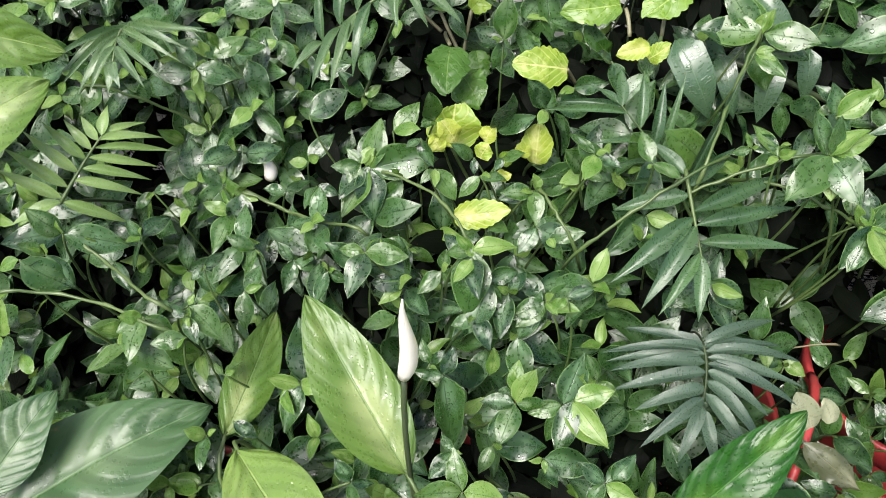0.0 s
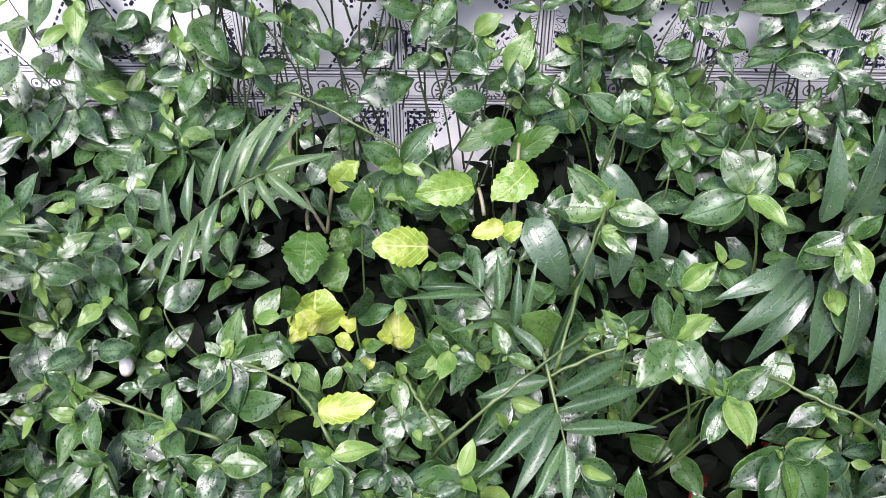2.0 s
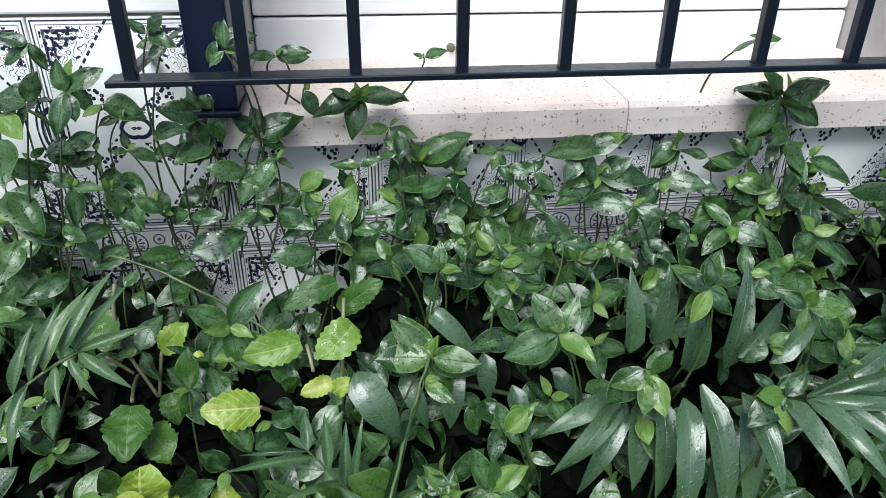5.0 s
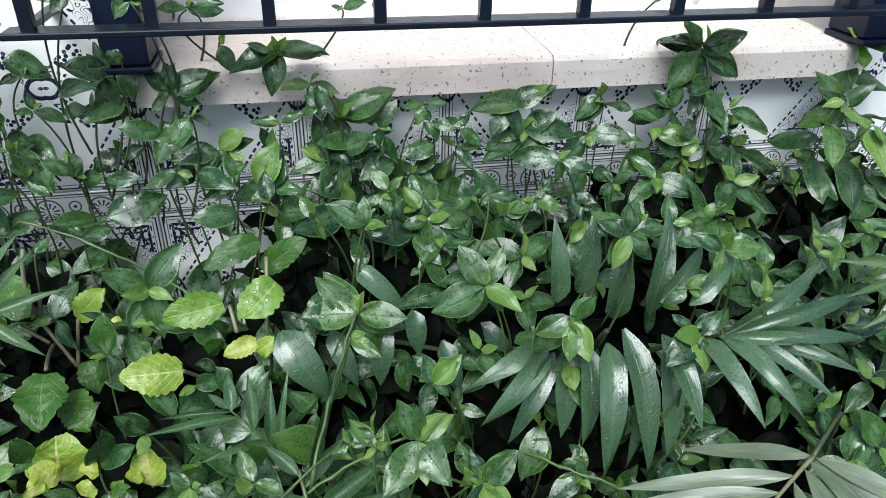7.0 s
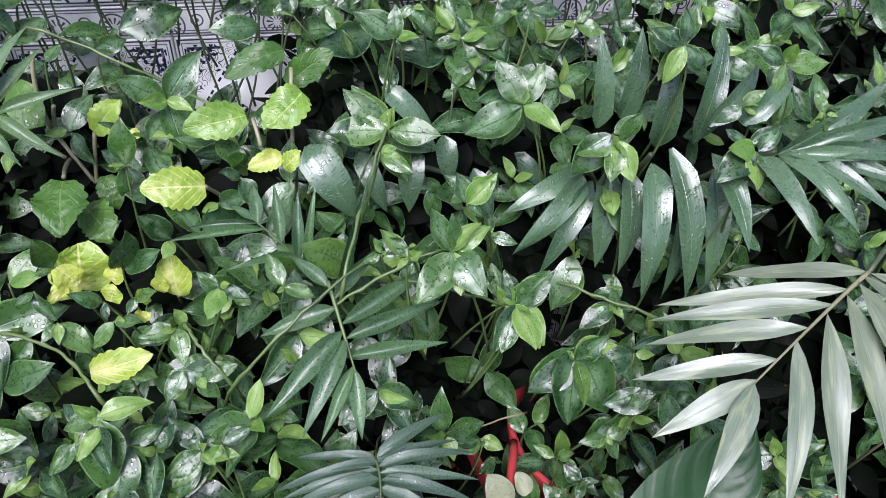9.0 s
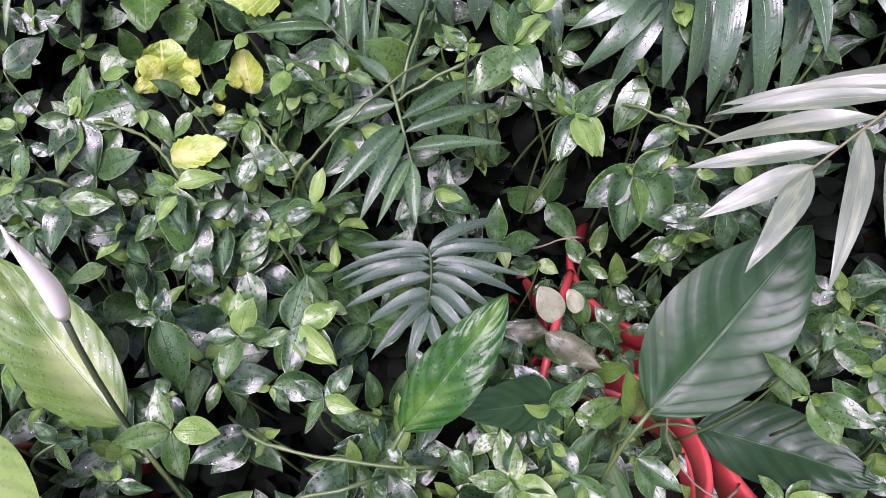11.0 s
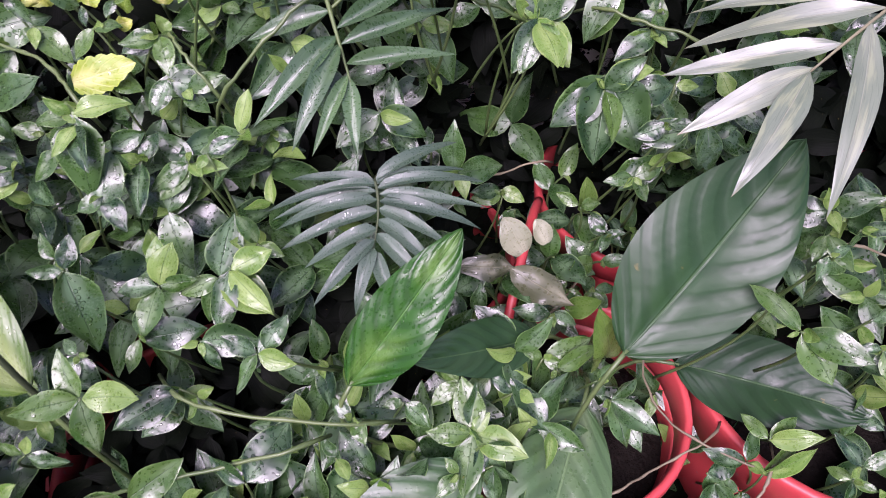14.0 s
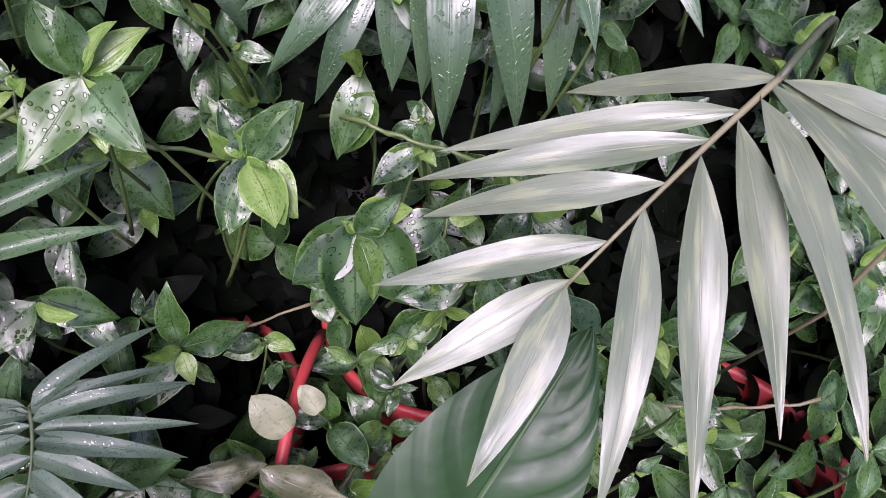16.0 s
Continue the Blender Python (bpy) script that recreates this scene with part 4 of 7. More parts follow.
feather(fern_palm, ((-0.470, 0.499, 0.711), (-0.453, 0.542, 0.742), (-0.440, 0.560, 0.756)), (
    (0.96, (-0.442, 0.586, 0.775), 0.0127), (0.99, (-0.410, 0.593, 0.752), 0.0085), (0.87, (-0.395, 0.592, 0.735), 0.0096), (0.72, (-0.385, 0.588, 0.721), 0.0096),
    (0.56, (-0.398, 0.572, 0.710), 0.0106), (0.40, (-0.404, 0.560, 0.701), 0.0106), (0.25, (-0.410, 0.547, 0.690), 0.0106), (0.85, (-0.463, 0.567, 0.772), 0.0106),
    (0.68, (-0.476, 0.557, 0.773), 0.0106), (0.53, (-0.492, 0.545, 0.777), 0.0117), (0.35, (-0.505, 0.531, 0.773), 0.0117), (0.16, (-0.518, 0.512, 0.765), 0.0127),
    (0.04, (-0.523, 0.496, 0.750), 0.0127), (0.01, (-0.420, 0.522, 0.670), 0.0127), (0.01, (-0.509, 0.468, 0.702), 0.0127),
), LIGHT_LEAFLETS, (0.1, -0.6, 0.8), 0.0017, root=(-0.4, 0.74, 0.45))
frond(fern_palm, (-0.44, 0.76, 0.5), (-0.45, 0.72, 0.9), (-0.4, 0.56, 0.84), 7, 0.085, 0.009, MID_LEAFLETS, (0.1, -0.6, 0.8), angle=60, rnd=r1, first=0.6, sag=0.4)
broad_palm = thing("broad_leaf_palm", (0.54, 0.74, 0.45), "dark green palm with broad hanging glossy blades", "palm")
BLADE_ENDS = (
    ((0.435, 0.69, 0.83), (0.432, 0.715, 0.926), 0.022),
    ((0.459, 0.69, 0.84), (0.476, 0.715, 0.928), 0.024),
    ((0.495, 0.67, 0.815), (0.506, 0.7, 0.91), 0.026),
    ((0.533, 0.66, 0.822), (0.563, 0.71, 0.929), 0.024),
    ((0.531, 0.64, 0.852), (0.595, 0.68, 0.896), 0.020),
    ((0.539, 0.6, 0.874), (0.604, 0.64, 0.914), 0.019),
    ((0.456, 0.6, 0.838), (0.438, 0.53, 0.731), 0.025),
    ((0.471, 0.6, 0.854), (0.485, 0.53, 0.727), 0.028),
    ((0.502, 0.58, 0.858), (0.512, 0.5, 0.803), 0.023),
    ((0.531, 0.56, 0.864), (0.551, 0.47, 0.828), 0.018),
    ((0.547, 0.55, 0.869), (0.586, 0.47, 0.836), 0.017),
    ((0.555, 0.55, 0.871), (0.614, 0.47, 0.851), 0.015),
    ((0.571, 0.56, 0.868), (0.655, 0.49, 0.859), 0.015),
    ((0.423, 0.68, 0.786), (0.328, 0.65, 0.757), 0.022),
    ((0.42, 0.67, 0.785), (0.338, 0.63, 0.718), 0.023),
    ((0.426, 0.66, 0.784), (0.367, 0.62, 0.697), 0.022),
    ((0.439, 0.65, 0.804), (0.42, 0.6, 0.714), 0.027),
    ((0.448, 0.63, 0.816), (0.436, 0.58, 0.721), 0.024),
    ((0.554, 0.56, 0.865), (0.676, 0.6, 0.914), 0.016),
    ((0.557, 0.55, 0.874), (0.698, 0.56, 0.898), 0.016),
    ((0.55, 0.54, 0.876), (0.637, 0.52, 0.88), 0.013),
    ((0.567, 0.54, 0.878), (0.676, 0.52, 0.873), 0.014),
    ((0.135, 0.69, 0.83), (0.179, 0.66, 0.76), 0.034),
    ((0.243, 0.72, 0.807), (0.236, 0.69, 0.741), 0.027),
    ((0.281, 0.74, 0.805), (0.286, 0.72, 0.752), 0.024),
    ((0.22, 0.78, 0.847), (0.278, 0.76, 0.788), 0.023),
    ((0.187, 0.72, 0.802), (0.212, 0.69, 0.744), 0.021),
    ((0.359, 0.74, 0.774), (0.401, 0.72, 0.738), 0.023),
    ((0.313, 0.72, 0.772), (0.329, 0.69, 0.712), 0.023),
    ((0.523, 0.6, 0.826), (0.511, 0.54, 0.729), 0.023),
    ((0.501, 0.62, 0.816), (0.479, 0.56, 0.7), 0.021),
)
for k, (b, t, w) in enumerate(BLADE_ENDS):
    attach("blade", BLADES[k % 4], broad_palm, on(b, t, (0.12 * math.sin(k * 1.9), -0.78, 0.62), w / (Vector(b) - Vector(t)).length))
for c in ((0.47, 0.63, 0.83), (0.425, 0.675, 0.79), (0.55, 0.56, 0.868), (0.2, 0.71, 0.8)):
    pts = curve((0.54, 0.74, 0.45), (0.5, 0.76, 0.7), c, 10)
    part("stem", tube(bmesh.new(), [p - pts[0] for p in pts], 0.003, 7), STEM_DARK, broad_palm, m=Matrix.Translation(pts[0]))
side_palm = thing("parlour_palm", (0.85, 0.7, 0.45), "parlour palm with long arching green leaflets", "palm")
frond(side_palm, (0.85, 0.7, 0.5), (0.86, 0.66, 1.0), (0.72, 0.52, 0.9), 6, 0.11, 0.013, MID_LEAFLETS, (-0.1, -0.75, 0.6), angle=60, rnd=r1, first=0.6, sag=0.4)

# peace lilies
lily = thing("peace_lily", (-0.07, 0.31, 0.4), "flowering peace lily with broad light leaf and closed white spathe", "peace lily")
lily_leaf(lily, (-0.081, 0.305, 0.609), (-0.192, 0.413, 0.7), (0.35, -0.6, 0.72), 0.42, True, 0.25, 0.3, 3, root=(-0.07, 0.32, 0.38))
pts = curve((-0.065, 0.315, 0.38), (-0.085, 0.3, 0.62), (-0.077, 0.305, 0.745), 9)
part("flower_stalk", tube(bmesh.new(), [p - pts[0] for p in pts], 0.0024, 7), STEM_DARK, lily, m=Matrix.Translation(pts[0]))


def spathe(plant, base, tip, r, name="spathe"):
    base, tip = Vector(base), Vector(tip)
    bm = bmesh.new()
    d = tip - base
    side = d.cross(Vector((0, -1, 0.5))).normalized()
    n = 11
    pts = [base + d * (k / (n - 1)) + side * 0.003 * math.sin(k * 0.5) for k in range(n)]
    tube(bm, [p - base for p in pts], [max(0.0006, r * math.sin(math.pi * min(1, 0.1 + 0.9 * k / (n - 1)) ** 0.62) ** 0.9) for k in range(n)], 14)
    uvl = bm.loops.layers.uv.new("UVMap")
    for fc in bm.faces:
        for lp in fc.loops:
            q = lp.vert.co
            lp[uvl].uv = (q.dot(d) / d.length_squared, 0.5 + q.dot(side) / (2.5 * r))
    part(name, bm, WHITE_PETAL, plant, "closed white spathe with pink blush", m=Matrix.Translation(base))


spathe(lily, (-0.077, 0.305, 0.744), (-0.068, 0.291, 0.838), 0.0068)
spathe(lily, (-0.298, 0.62, 0.668), (-0.298, 0.627, 0.7), 0.0078)


def broad_leaf(plant, seed, curl, fold, b, t, f, w, lt, rt):
    lily_leaf(plant, b, t, f, w, lt, curl, fold, seed, root=rt)


broad_leaf(lily, 10, 0.35, 0.15, (-0.265, 0.34, 0.575), (-0.248, 0.47, 0.61), (0.35, -0.6, 0.72), 0.38, True, (-0.2, 0.33, 0.4))
broad_leaf(lily, 11, 0.35, 0.15, (-0.43, 0.225, 0.58), (-0.279, 0.355, 0.602), (0.15, -0.2, 1.0), 0.54, 4, (-0.3, 0.3, 0.35))
broad_leaf(lily, 12, 0.35, 0.15, (-0.15, 0.21, 0.5), (-0.255, 0.31, 0.562), (0.1, -0.45, 0.9), 0.62, True, (-0.1, 0.3, 0.35))
broad_leaf(lily, 13, 0.35, 0.15, (-0.236, 0.311, 0.6), (-0.108, 0.185, 0.605), (0.3, -0.3, 0.9), 0.42, 2, (-0.1, 0.33, 0.35))
broad_leaf(lily, 14, 0.35, 0.15, (-0.13, 0.14, 0.485), (-0.048, 0.235, 0.508), (0.05, -0.5, 0.86), 0.72, True, (-0.05, 0.3, 0.35))
broad_leaf(lily, 15, 0.35, 0.15, (-0.43, 0.235, 0.61), (-0.395, 0.32, 0.65), (0.1, -0.8, 0.6), 0.6, 4, (-0.3, 0.3, 0.35))
broad_leaf(lily, 16, 0.35, 0.15, (-0.56, 0.44, 0.79), (-0.47, 0.556, 0.815), (0.2, -0.7, 0.7), 0.55, 2, (-0.5, 0.6, 0.4))
broad_leaf(lily, 17, 0.35, 0.15, (-0.57, 0.53, 0.885), (-0.46, 0.58, 0.84), (0.2, -0.8, 0.6), 0.5, 2, (-0.52, 0.62, 0.4))
lily_b = thing("peace_lily", (0.36, 0.31, 0.4), "peace lily with large dark deeply veined leaves", "peace lily")
broad_leaf(lily_b, 30, 0.25, 0.1, (0.347, 0.296, 0.598), (0.486, 0.392, 0.71), (-0.2, -0.7, 0.68), 0.54, False, (0.34, 0.32, 0.38))
broad_leaf(lily_b, 31, 0.25, 0.16, (0.432, 0.35, 0.478), (0.561, 0.266, 0.515), (-0.05, -0.45, 0.9), 0.52, False, (0.36, 0.33, 0.38))
broad_leaf(lily_b, 32, 0.25, 0.16, (0.334, 0.31, 0.49), (0.25, 0.15, 0.47), (-0.05, -0.62, 0.78), 0.5, 4, (0.31, 0.33, 0.38))
broad_leaf(lily_b, 33, 0.25, 0.06, (0.236, 0.255, 0.515), (0.098, 0.185, 0.478), (0.0, -0.38, 0.92), 0.48, 4, (0.29, 0.3, 0.38))
broad_leaf(lily_b, 34, 0.25, 0.16, (0.01, 0.14, 0.46), (0.098, 0.25, 0.508), (0.0, -0.55, 0.83), 0.56, True, (0.1, 0.3, 0.38))
broad_leaf(lily_b, 35, 0.25, 0.16, (0.142, 0.3, 0.585), (0.236, 0.36, 0.678), (-0.1, -0.62, 0.77), 0.4, 3, (0.26, 0.33, 0.38))
broad_leaf(lily_b, 36, 0.25, 0.16, (0.3, 0.36, 0.53), (0.19, 0.32, 0.57), (0.0, -0.6, 0.8), 0.42, False, (0.28, 0.34, 0.38))
broad_leaf(lily_b, 37, 0.25, 0.16, (0.17, 0.14, 0.455), (0.095, 0.2, 0.48), (0.0, -0.55, 0.83), 0.7, True, (0.2, 0.3, 0.38))

# withered leaves
for k, (b, t, w, lab) in enumerate((
    ((0.304, 0.452, 0.535), (0.286, 0.472, 0.565), 0.76, "round pale beige withered leaf lying on the planter rim"),
    ((0.329, 0.465, 0.53), (0.319, 0.48, 0.55), 0.74, "small pale withered leaf hanging on the planter rim"),
    ((0.285, 0.423, 0.55), (0.341, 0.398, 0.52), 0.45, "brown patchy withered leaf hanging over the planter"),
    ((0.288, 0.427, 0.548), (0.235, 0.424, 0.56), 0.50, "mottled olive drying leaf among the vines"),
    ((0.353, 0.33, 0.535), (0.332, 0.326, 0.62), 0.37, "olive brown bitten leaf standing by the planter"),
    ((0.333, 0.402, 0.515), (0.315, 0.413, 0.53), 0.69, "small brown dry leaf lying over the planter rim"),
)):
    dead = thing("withered_leaf", b, lab, "leaf", "withered leaves")
    attach("blade", leaf_mesh("blade", DRY if k < 2 else DRY_PATCHED if k != 4 else LILY_LIGHT, w, heart if k < 2 else ovate, 0.12 if k < 2 else 0.3, 0.4 if k < 2 else 0.8, 0.03 if k < 2 else 0.12, 18, 6, scallop=0.0 if k < 2 else 0.06, teeth=6, seed=90 + k, cup=0.1 if k < 2 else 0.3, lump=0.02 if k < 2 else 0.08), dead, on(b, t, (0.1, -0.8, 0.6)))

# yellow coleus
coleus = thing("coleus", (0.03, 0.74, 0.5), "yellow-green coleus with scalloped crinkled leaves", "coleus")


def coleus_leaf(k, b, t, f, w, green):
    calm = 0.3 if k in (1, 2, 3, 8, 9, 10, 12, 23, 25) else 1.0
    me = leaf_mesh("leaf", COLEUS_DARK if green == 2 else COLEUS_GREEN if green else COLEUS, w, rounded if k in (1, 2, 8, 9, 10, 12, 25) else heart, 0.1, 0.45, 0.06, 36, 8, scallop=0.035 if k in (1, 2, 8, 9, 10, 11, 12, 13, 18, 23, 24, 25) else 0.07, teeth=5 if k in (1, 2, 8, 9, 10, 11, 12, 13, 18, 23, 24, 25) else 7, seed=70 + k, puff=0.035, twist=0.3 * calm * math.sin(k * 2.3), sickle=0.25 * calm * math.sin(k * 1.7), lump=0.05 * calm)
    attach("leaf", me, coleus, on(b, t, f))


coleus_leaf(0, (0.03, 0.7, 0.786), (-0.028, 0.688, 0.796), (0.00, -0.82, 0.56), 0.71, False)
coleus_leaf(4, (0.078, 0.725, 0.849), (0.018, 0.715, 0.841), (0.13, -0.82, 0.56), 0.60, True)
coleus_leaf(5, (0.135, 0.71, 0.878), (0.101, 0.683, 0.852), (-0.13, -0.82, 0.56), 0.77, True)
coleus_leaf(6, (0.11, 0.69, 0.821), (0.077, 0.68, 0.818), (0.01, -0.82, 0.56), 0.61, False)
coleus_leaf(7, (-0.095, 0.69, 0.809), (-0.096, 0.64, 0.781), (0.13, -0.82, 0.56), 0.81, 2)
coleus_leaf(15, (-0.082, 0.775, 0.814), (-0.052, 0.785, 0.846), (0.01, -0.82, 0.56), 0.66, True)
coleus_leaf(16, (-0.084, 0.69, 0.778), (-0.056, 0.665, 0.756), (0.12, -0.82, 0.56), 0.87, 2)
coleus_leaf(17, (0.11, 0.685, 0.81), (0.129, 0.68, 0.828), (-0.14, -0.82, 0.56), 0.75, False)
coleus_leaf(18, (-0.04, 0.75, 0.827), (-0.032, 0.745, 0.819), (0.02, -0.82, 0.56), 1.11, False)
coleus_leaf(19, (0.12, 0.76, 0.863), (0.168, 0.77, 0.896), (0.12, -0.82, 0.56), 0.49, 2)
coleus_leaf(20, (-0.007, 0.73, 0.807), (-0.018, 0.72, 0.784), (-0.14, -0.82, 0.56), 0.84, 2)
coleus_leaf(21, (0.069, 0.71, 0.799), (0.059, 0.7, 0.821), (0.02, -0.82, 0.56), 0.79, 2)
coleus_leaf(22, (-0.072, 0.74, 0.782), (-0.063, 0.72, 0.753), (0.12, -0.82, 0.56), 0.71, 2)
coleus_leaf(1, (-0.086, 0.632, 0.721), (-0.086, 0.645, 0.768), (0.13, -0.82, 0.56), 1.22, False)
coleus_leaf(25, (-0.079, 0.612, 0.741), (-0.093, 0.608, 0.77), (0.0, -0.6, 0.8), 0.8, False)
coleus_leaf(23, (-0.095, 0.625, 0.733), (-0.108, 0.61, 0.733), (-0.14, -0.82, 0.56), 1.04, False)
coleus_leaf(2, (0.005, 0.6, 0.73), (0.006, 0.605, 0.776), (-0.13, -0.82, 0.56), 0.69, False)
coleus_leaf(3, (-0.072, 0.546, 0.696), (-0.015, 0.546, 0.71), (0.00, -0.82, 0.56), 0.50, False)
coleus_leaf(8, (-0.048, 0.6, 0.753), (-0.04, 0.6, 0.772), (-0.13, -0.82, 0.56), 0.90, False)
coleus_leaf(9, (-0.052, 0.59, 0.739), (-0.043, 0.59, 0.757), (0.01, -0.82, 0.56), 0.97, False)
coleus_leaf(10, (-0.094, 0.6, 0.739), (-0.1, 0.6, 0.752), (0.13, -0.82, 0.56), 1.37, False)
coleus_leaf(11, (-0.029, 0.6, 0.727), (-0.02, 0.6, 0.743), (-0.13, -0.82, 0.56), 0.86, True)
coleus_leaf(12, (-0.012, 0.6, 0.738), (-0.005, 0.6, 0.755), (0.01, -0.82, 0.56), 0.91, False)
coleus_leaf(13, (-0.033, 0.585, 0.723), (-0.018, 0.58, 0.728), (0.12, -0.82, 0.56), 0.82, False)
coleus_leaf(14, (0.12, 0.76, 0.9), (0.06, 0.745, 0.885), (0, -0.7, 0.7), 0.45, 2)
coleus_leaf(25, (-0.15, 0.8, 0.86), (-0.13, 0.76, 0.83), (0, -0.8, 0.6), 0.7, 2)
for a, b, c in (((0.03, 0.74, 0.5), (0.06, 0.76, 0.7), (0.042, 0.72, 0.759)), ((0.03, 0.74, 0.5), (0.13, 0.76, 0.7), (0.121, 0.7, 0.829)), ((0.0, 0.7, 0.5), (-0.02, 0.68, 0.68), (0.005, 0.6, 0.73)), ((0.0, 0.7, 0.5), (-0.07, 0.66, 0.65), (-0.086, 0.632, 0.721))):
    pts = curve(a, b, c, 9)
    part("stem", tube(bmesh.new(), [p - pts[0] for p in pts], 0.002, 6), STEM, coleus, m=Matrix.Translation(pts[0]))
for a, b, c in (
    ((-0.12, 0.79, 0.897), (-0.133, 0.785, 0.855), (-0.123, 0.78, 0.818)),
    ((-0.123, 0.78, 0.818), (-0.11, 0.775, 0.788), (-0.091, 0.76, 0.762)),
    ((-0.119, 0.78, 0.818), (-0.117, 0.78, 0.837), (-0.112, 0.775, 0.846)),
    ((-0.145, 0.79, 0.848), (-0.131, 0.785, 0.841), (-0.123, 0.78, 0.818)),
    ((-0.117, 0.775, 0.786), (-0.131, 0.78, 0.796), (-0.145, 0.78, 0.809)),
    ((-0.097, 0.7, 0.807), (-0.108, 0.74, 0.797), (-0.112, 0.77, 0.787)),
    ((-0.09, 0.76, 0.762), (-0.087, 0.77, 0.789), (-0.082, 0.775, 0.814)),
    ((0.126, 0.75, 0.886), (0.123, 0.72, 0.851), (0.121, 0.7, 0.829)),
    ((0.084, 0.725, 0.845), (0.088, 0.71, 0.839), (0.09, 0.705, 0.824)),
    ((0.03, 0.7, 0.786), (0.035, 0.71, 0.774), (0.042, 0.72, 0.759)),
):
    pts = curve(a, b, c, 9)
    part("stem", tube(bmesh.new(), [p - pts[0] for p in pts], 0.0022, 7), STEM_TAN, coleus, "woody tan branch", m=Matrix.Translation(pts[0]))


# dried flower head behind the dusty frond
head = thing("dried_flower", (0.613, 0.364, 0.801), "dried orange-brown flower head on a thin stalk", "flower")
rh = random.Random(40)
bm = bmesh.new()
for k in range(330):
    c = Vector((rh.gauss(0, 0.0055), rh.gauss(0, 0.005), rh.gauss(0.0, 0.009)))
    bmesh.ops.create_icosphere(bm, subdivisions=1, radius=rh.uniform(0.0007, 0.0016), matrix=Matrix.Translation(c) @ pose(0, 0, 0, rh.uniform(0, 90), rh.uniform(0, 90), 0))
part("flower_head", bm, plain_material("dried_floret", (0.09, 0.06, 0.02), (0.22, 0.15, 0.05), 0.7, 200, 0.3, 0.0005), head, m=Matrix.Translation((0.613, 0.364, 0.801)))
part("stalk", tube(bmesh.new(), [(0.02, 0.05, -0.25), (0.008, 0.01, -0.1), (0, 0, 0.0)], 0.0014, 6), STEM_WOODY, head, m=Matrix.Translation((0.613, 0.364, 0.801)))


# bare runners between the leaves
def runner(a, b, c, r=0.0015, mat=None):
    ob = thing("vine_runner", a, "bare jointed green vine runner between the leaves" if mat is None else "dry brown vine runner over the planters", "plant stem", "vine runners")
    pts = curve(a, Vector(b) * 2 - (Vector(a) + Vector(c)) / 2, c, 15)
    # both ends dive under the leaves
    first, last = (pts[0] - pts[2]).normalized(), (pts[-1] - pts[-3]).normalized()
    pts = [pts[0] + first * 0.035 + Vector((0, 0.02, -0.03)), pts[0] + first * 0.018 + Vector((0, 0.006, -0.008))] + pts + [pts[-1] + last * 0.018 + Vector((0, 0.006, -0.008)), pts[-1] + last * 0.035 + Vector((0, 0.02, -0.03))]
    pts = [p + Vector((0.0008 * math.sin(k * 1.9 + p.x * 40), 0, 0.0011 * math.sin(k * 1.3 + p.y * 60))) for k, p in enumerate(pts)]
    part("stem", tube(bmesh.new(), [p - pts[0] for p in pts], [r * (1.45 if k % 5 == 2 else 1) for k in range(len(pts))], 7), mat or STEM, ob, m=Matrix.Translation(pts[0]))


runner((0.209, 0.68, 0.84), (0.188, 0.635, 0.812), (0.162, 0.562, 0.781), 0.0015)
runner((0.304, 0.55, 0.726), (0.259, 0.548, 0.748), (0.223, 0.556, 0.758))
runner((-0.126, 0.85, 0.896), (-0.05, 0.83, 0.864), (0.037, 0.745, 0.857), 0.0015)
runner((-0.443, 0.585, 0.798), (-0.399, 0.612, 0.761), (-0.363, 0.65, 0.706))
runner((-0.298, 0.572, 0.684), (-0.246, 0.561, 0.668), (-0.174, 0.508, 0.705))
runner((0.061, 0.512, 0.704), (0.112, 0.53, 0.748), (0.166, 0.56, 0.774), 0.0015)
runner((0.141, 0.545, 0.742), (0.187, 0.553, 0.767), (0.24, 0.556, 0.791), 0.0015)
runner((0.014, 0.564, 0.723), (0.026, 0.542, 0.719), (0.04, 0.525, 0.707))
runner((-0.152, 0.595, 0.708), (-0.098, 0.56, 0.713), (-0.063, 0.516, 0.71))
runner((-0.302, 0.571, 0.684), (-0.269, 0.568, 0.671), (-0.232, 0.559, 0.662))
runner((0.396, 0.59, 0.7), (0.421, 0.57, 0.698), (0.454, 0.548, 0.697))
runner((0.013, 0.307, 0.58), (0.059, 0.288, 0.578), (0.141, 0.277, 0.566))
runner((-0.034, 0.233, 0.582), (0.022, 0.253, 0.56), (0.09, 0.257, 0.572))
runner((0.398, 0.35, 0.496), (0.404, 0.295, 0.486), (0.458, 0.245, 0.489), 0.001, STEM_WOODY)
runner((0.469, 0.229, 0.486), (0.453, 0.214, 0.472), (0.436, 0.199, 0.46), 0.0012, STEM_WOODY)
runner((0.35, 0.239, 0.476), (0.384, 0.253, 0.478), (0.429, 0.268, 0.485), 0.001, STEM_WOODY)
runner((0.237, 0.524, 0.563), (0.274, 0.535, 0.556), (0.318, 0.531, 0.574), 0.001, STEM_WOODY)
runner((-0.458, 0.383, 0.701), (-0.401, 0.395, 0.688), (-0.326, 0.374, 0.689))
runner((-0.42, 0.452, 0.696), (-0.387, 0.436, 0.687), (-0.324, 0.386, 0.709))
runner((-0.283, 0.885, 1.138), (-0.253, 0.897, 1.092), (-0.215, 0.901, 1.065))
runner((0.574, 0.378, 0.594), (0.622, 0.376, 0.574), (0.658, 0.366, 0.582), 0.0011, STEM_WOODY)
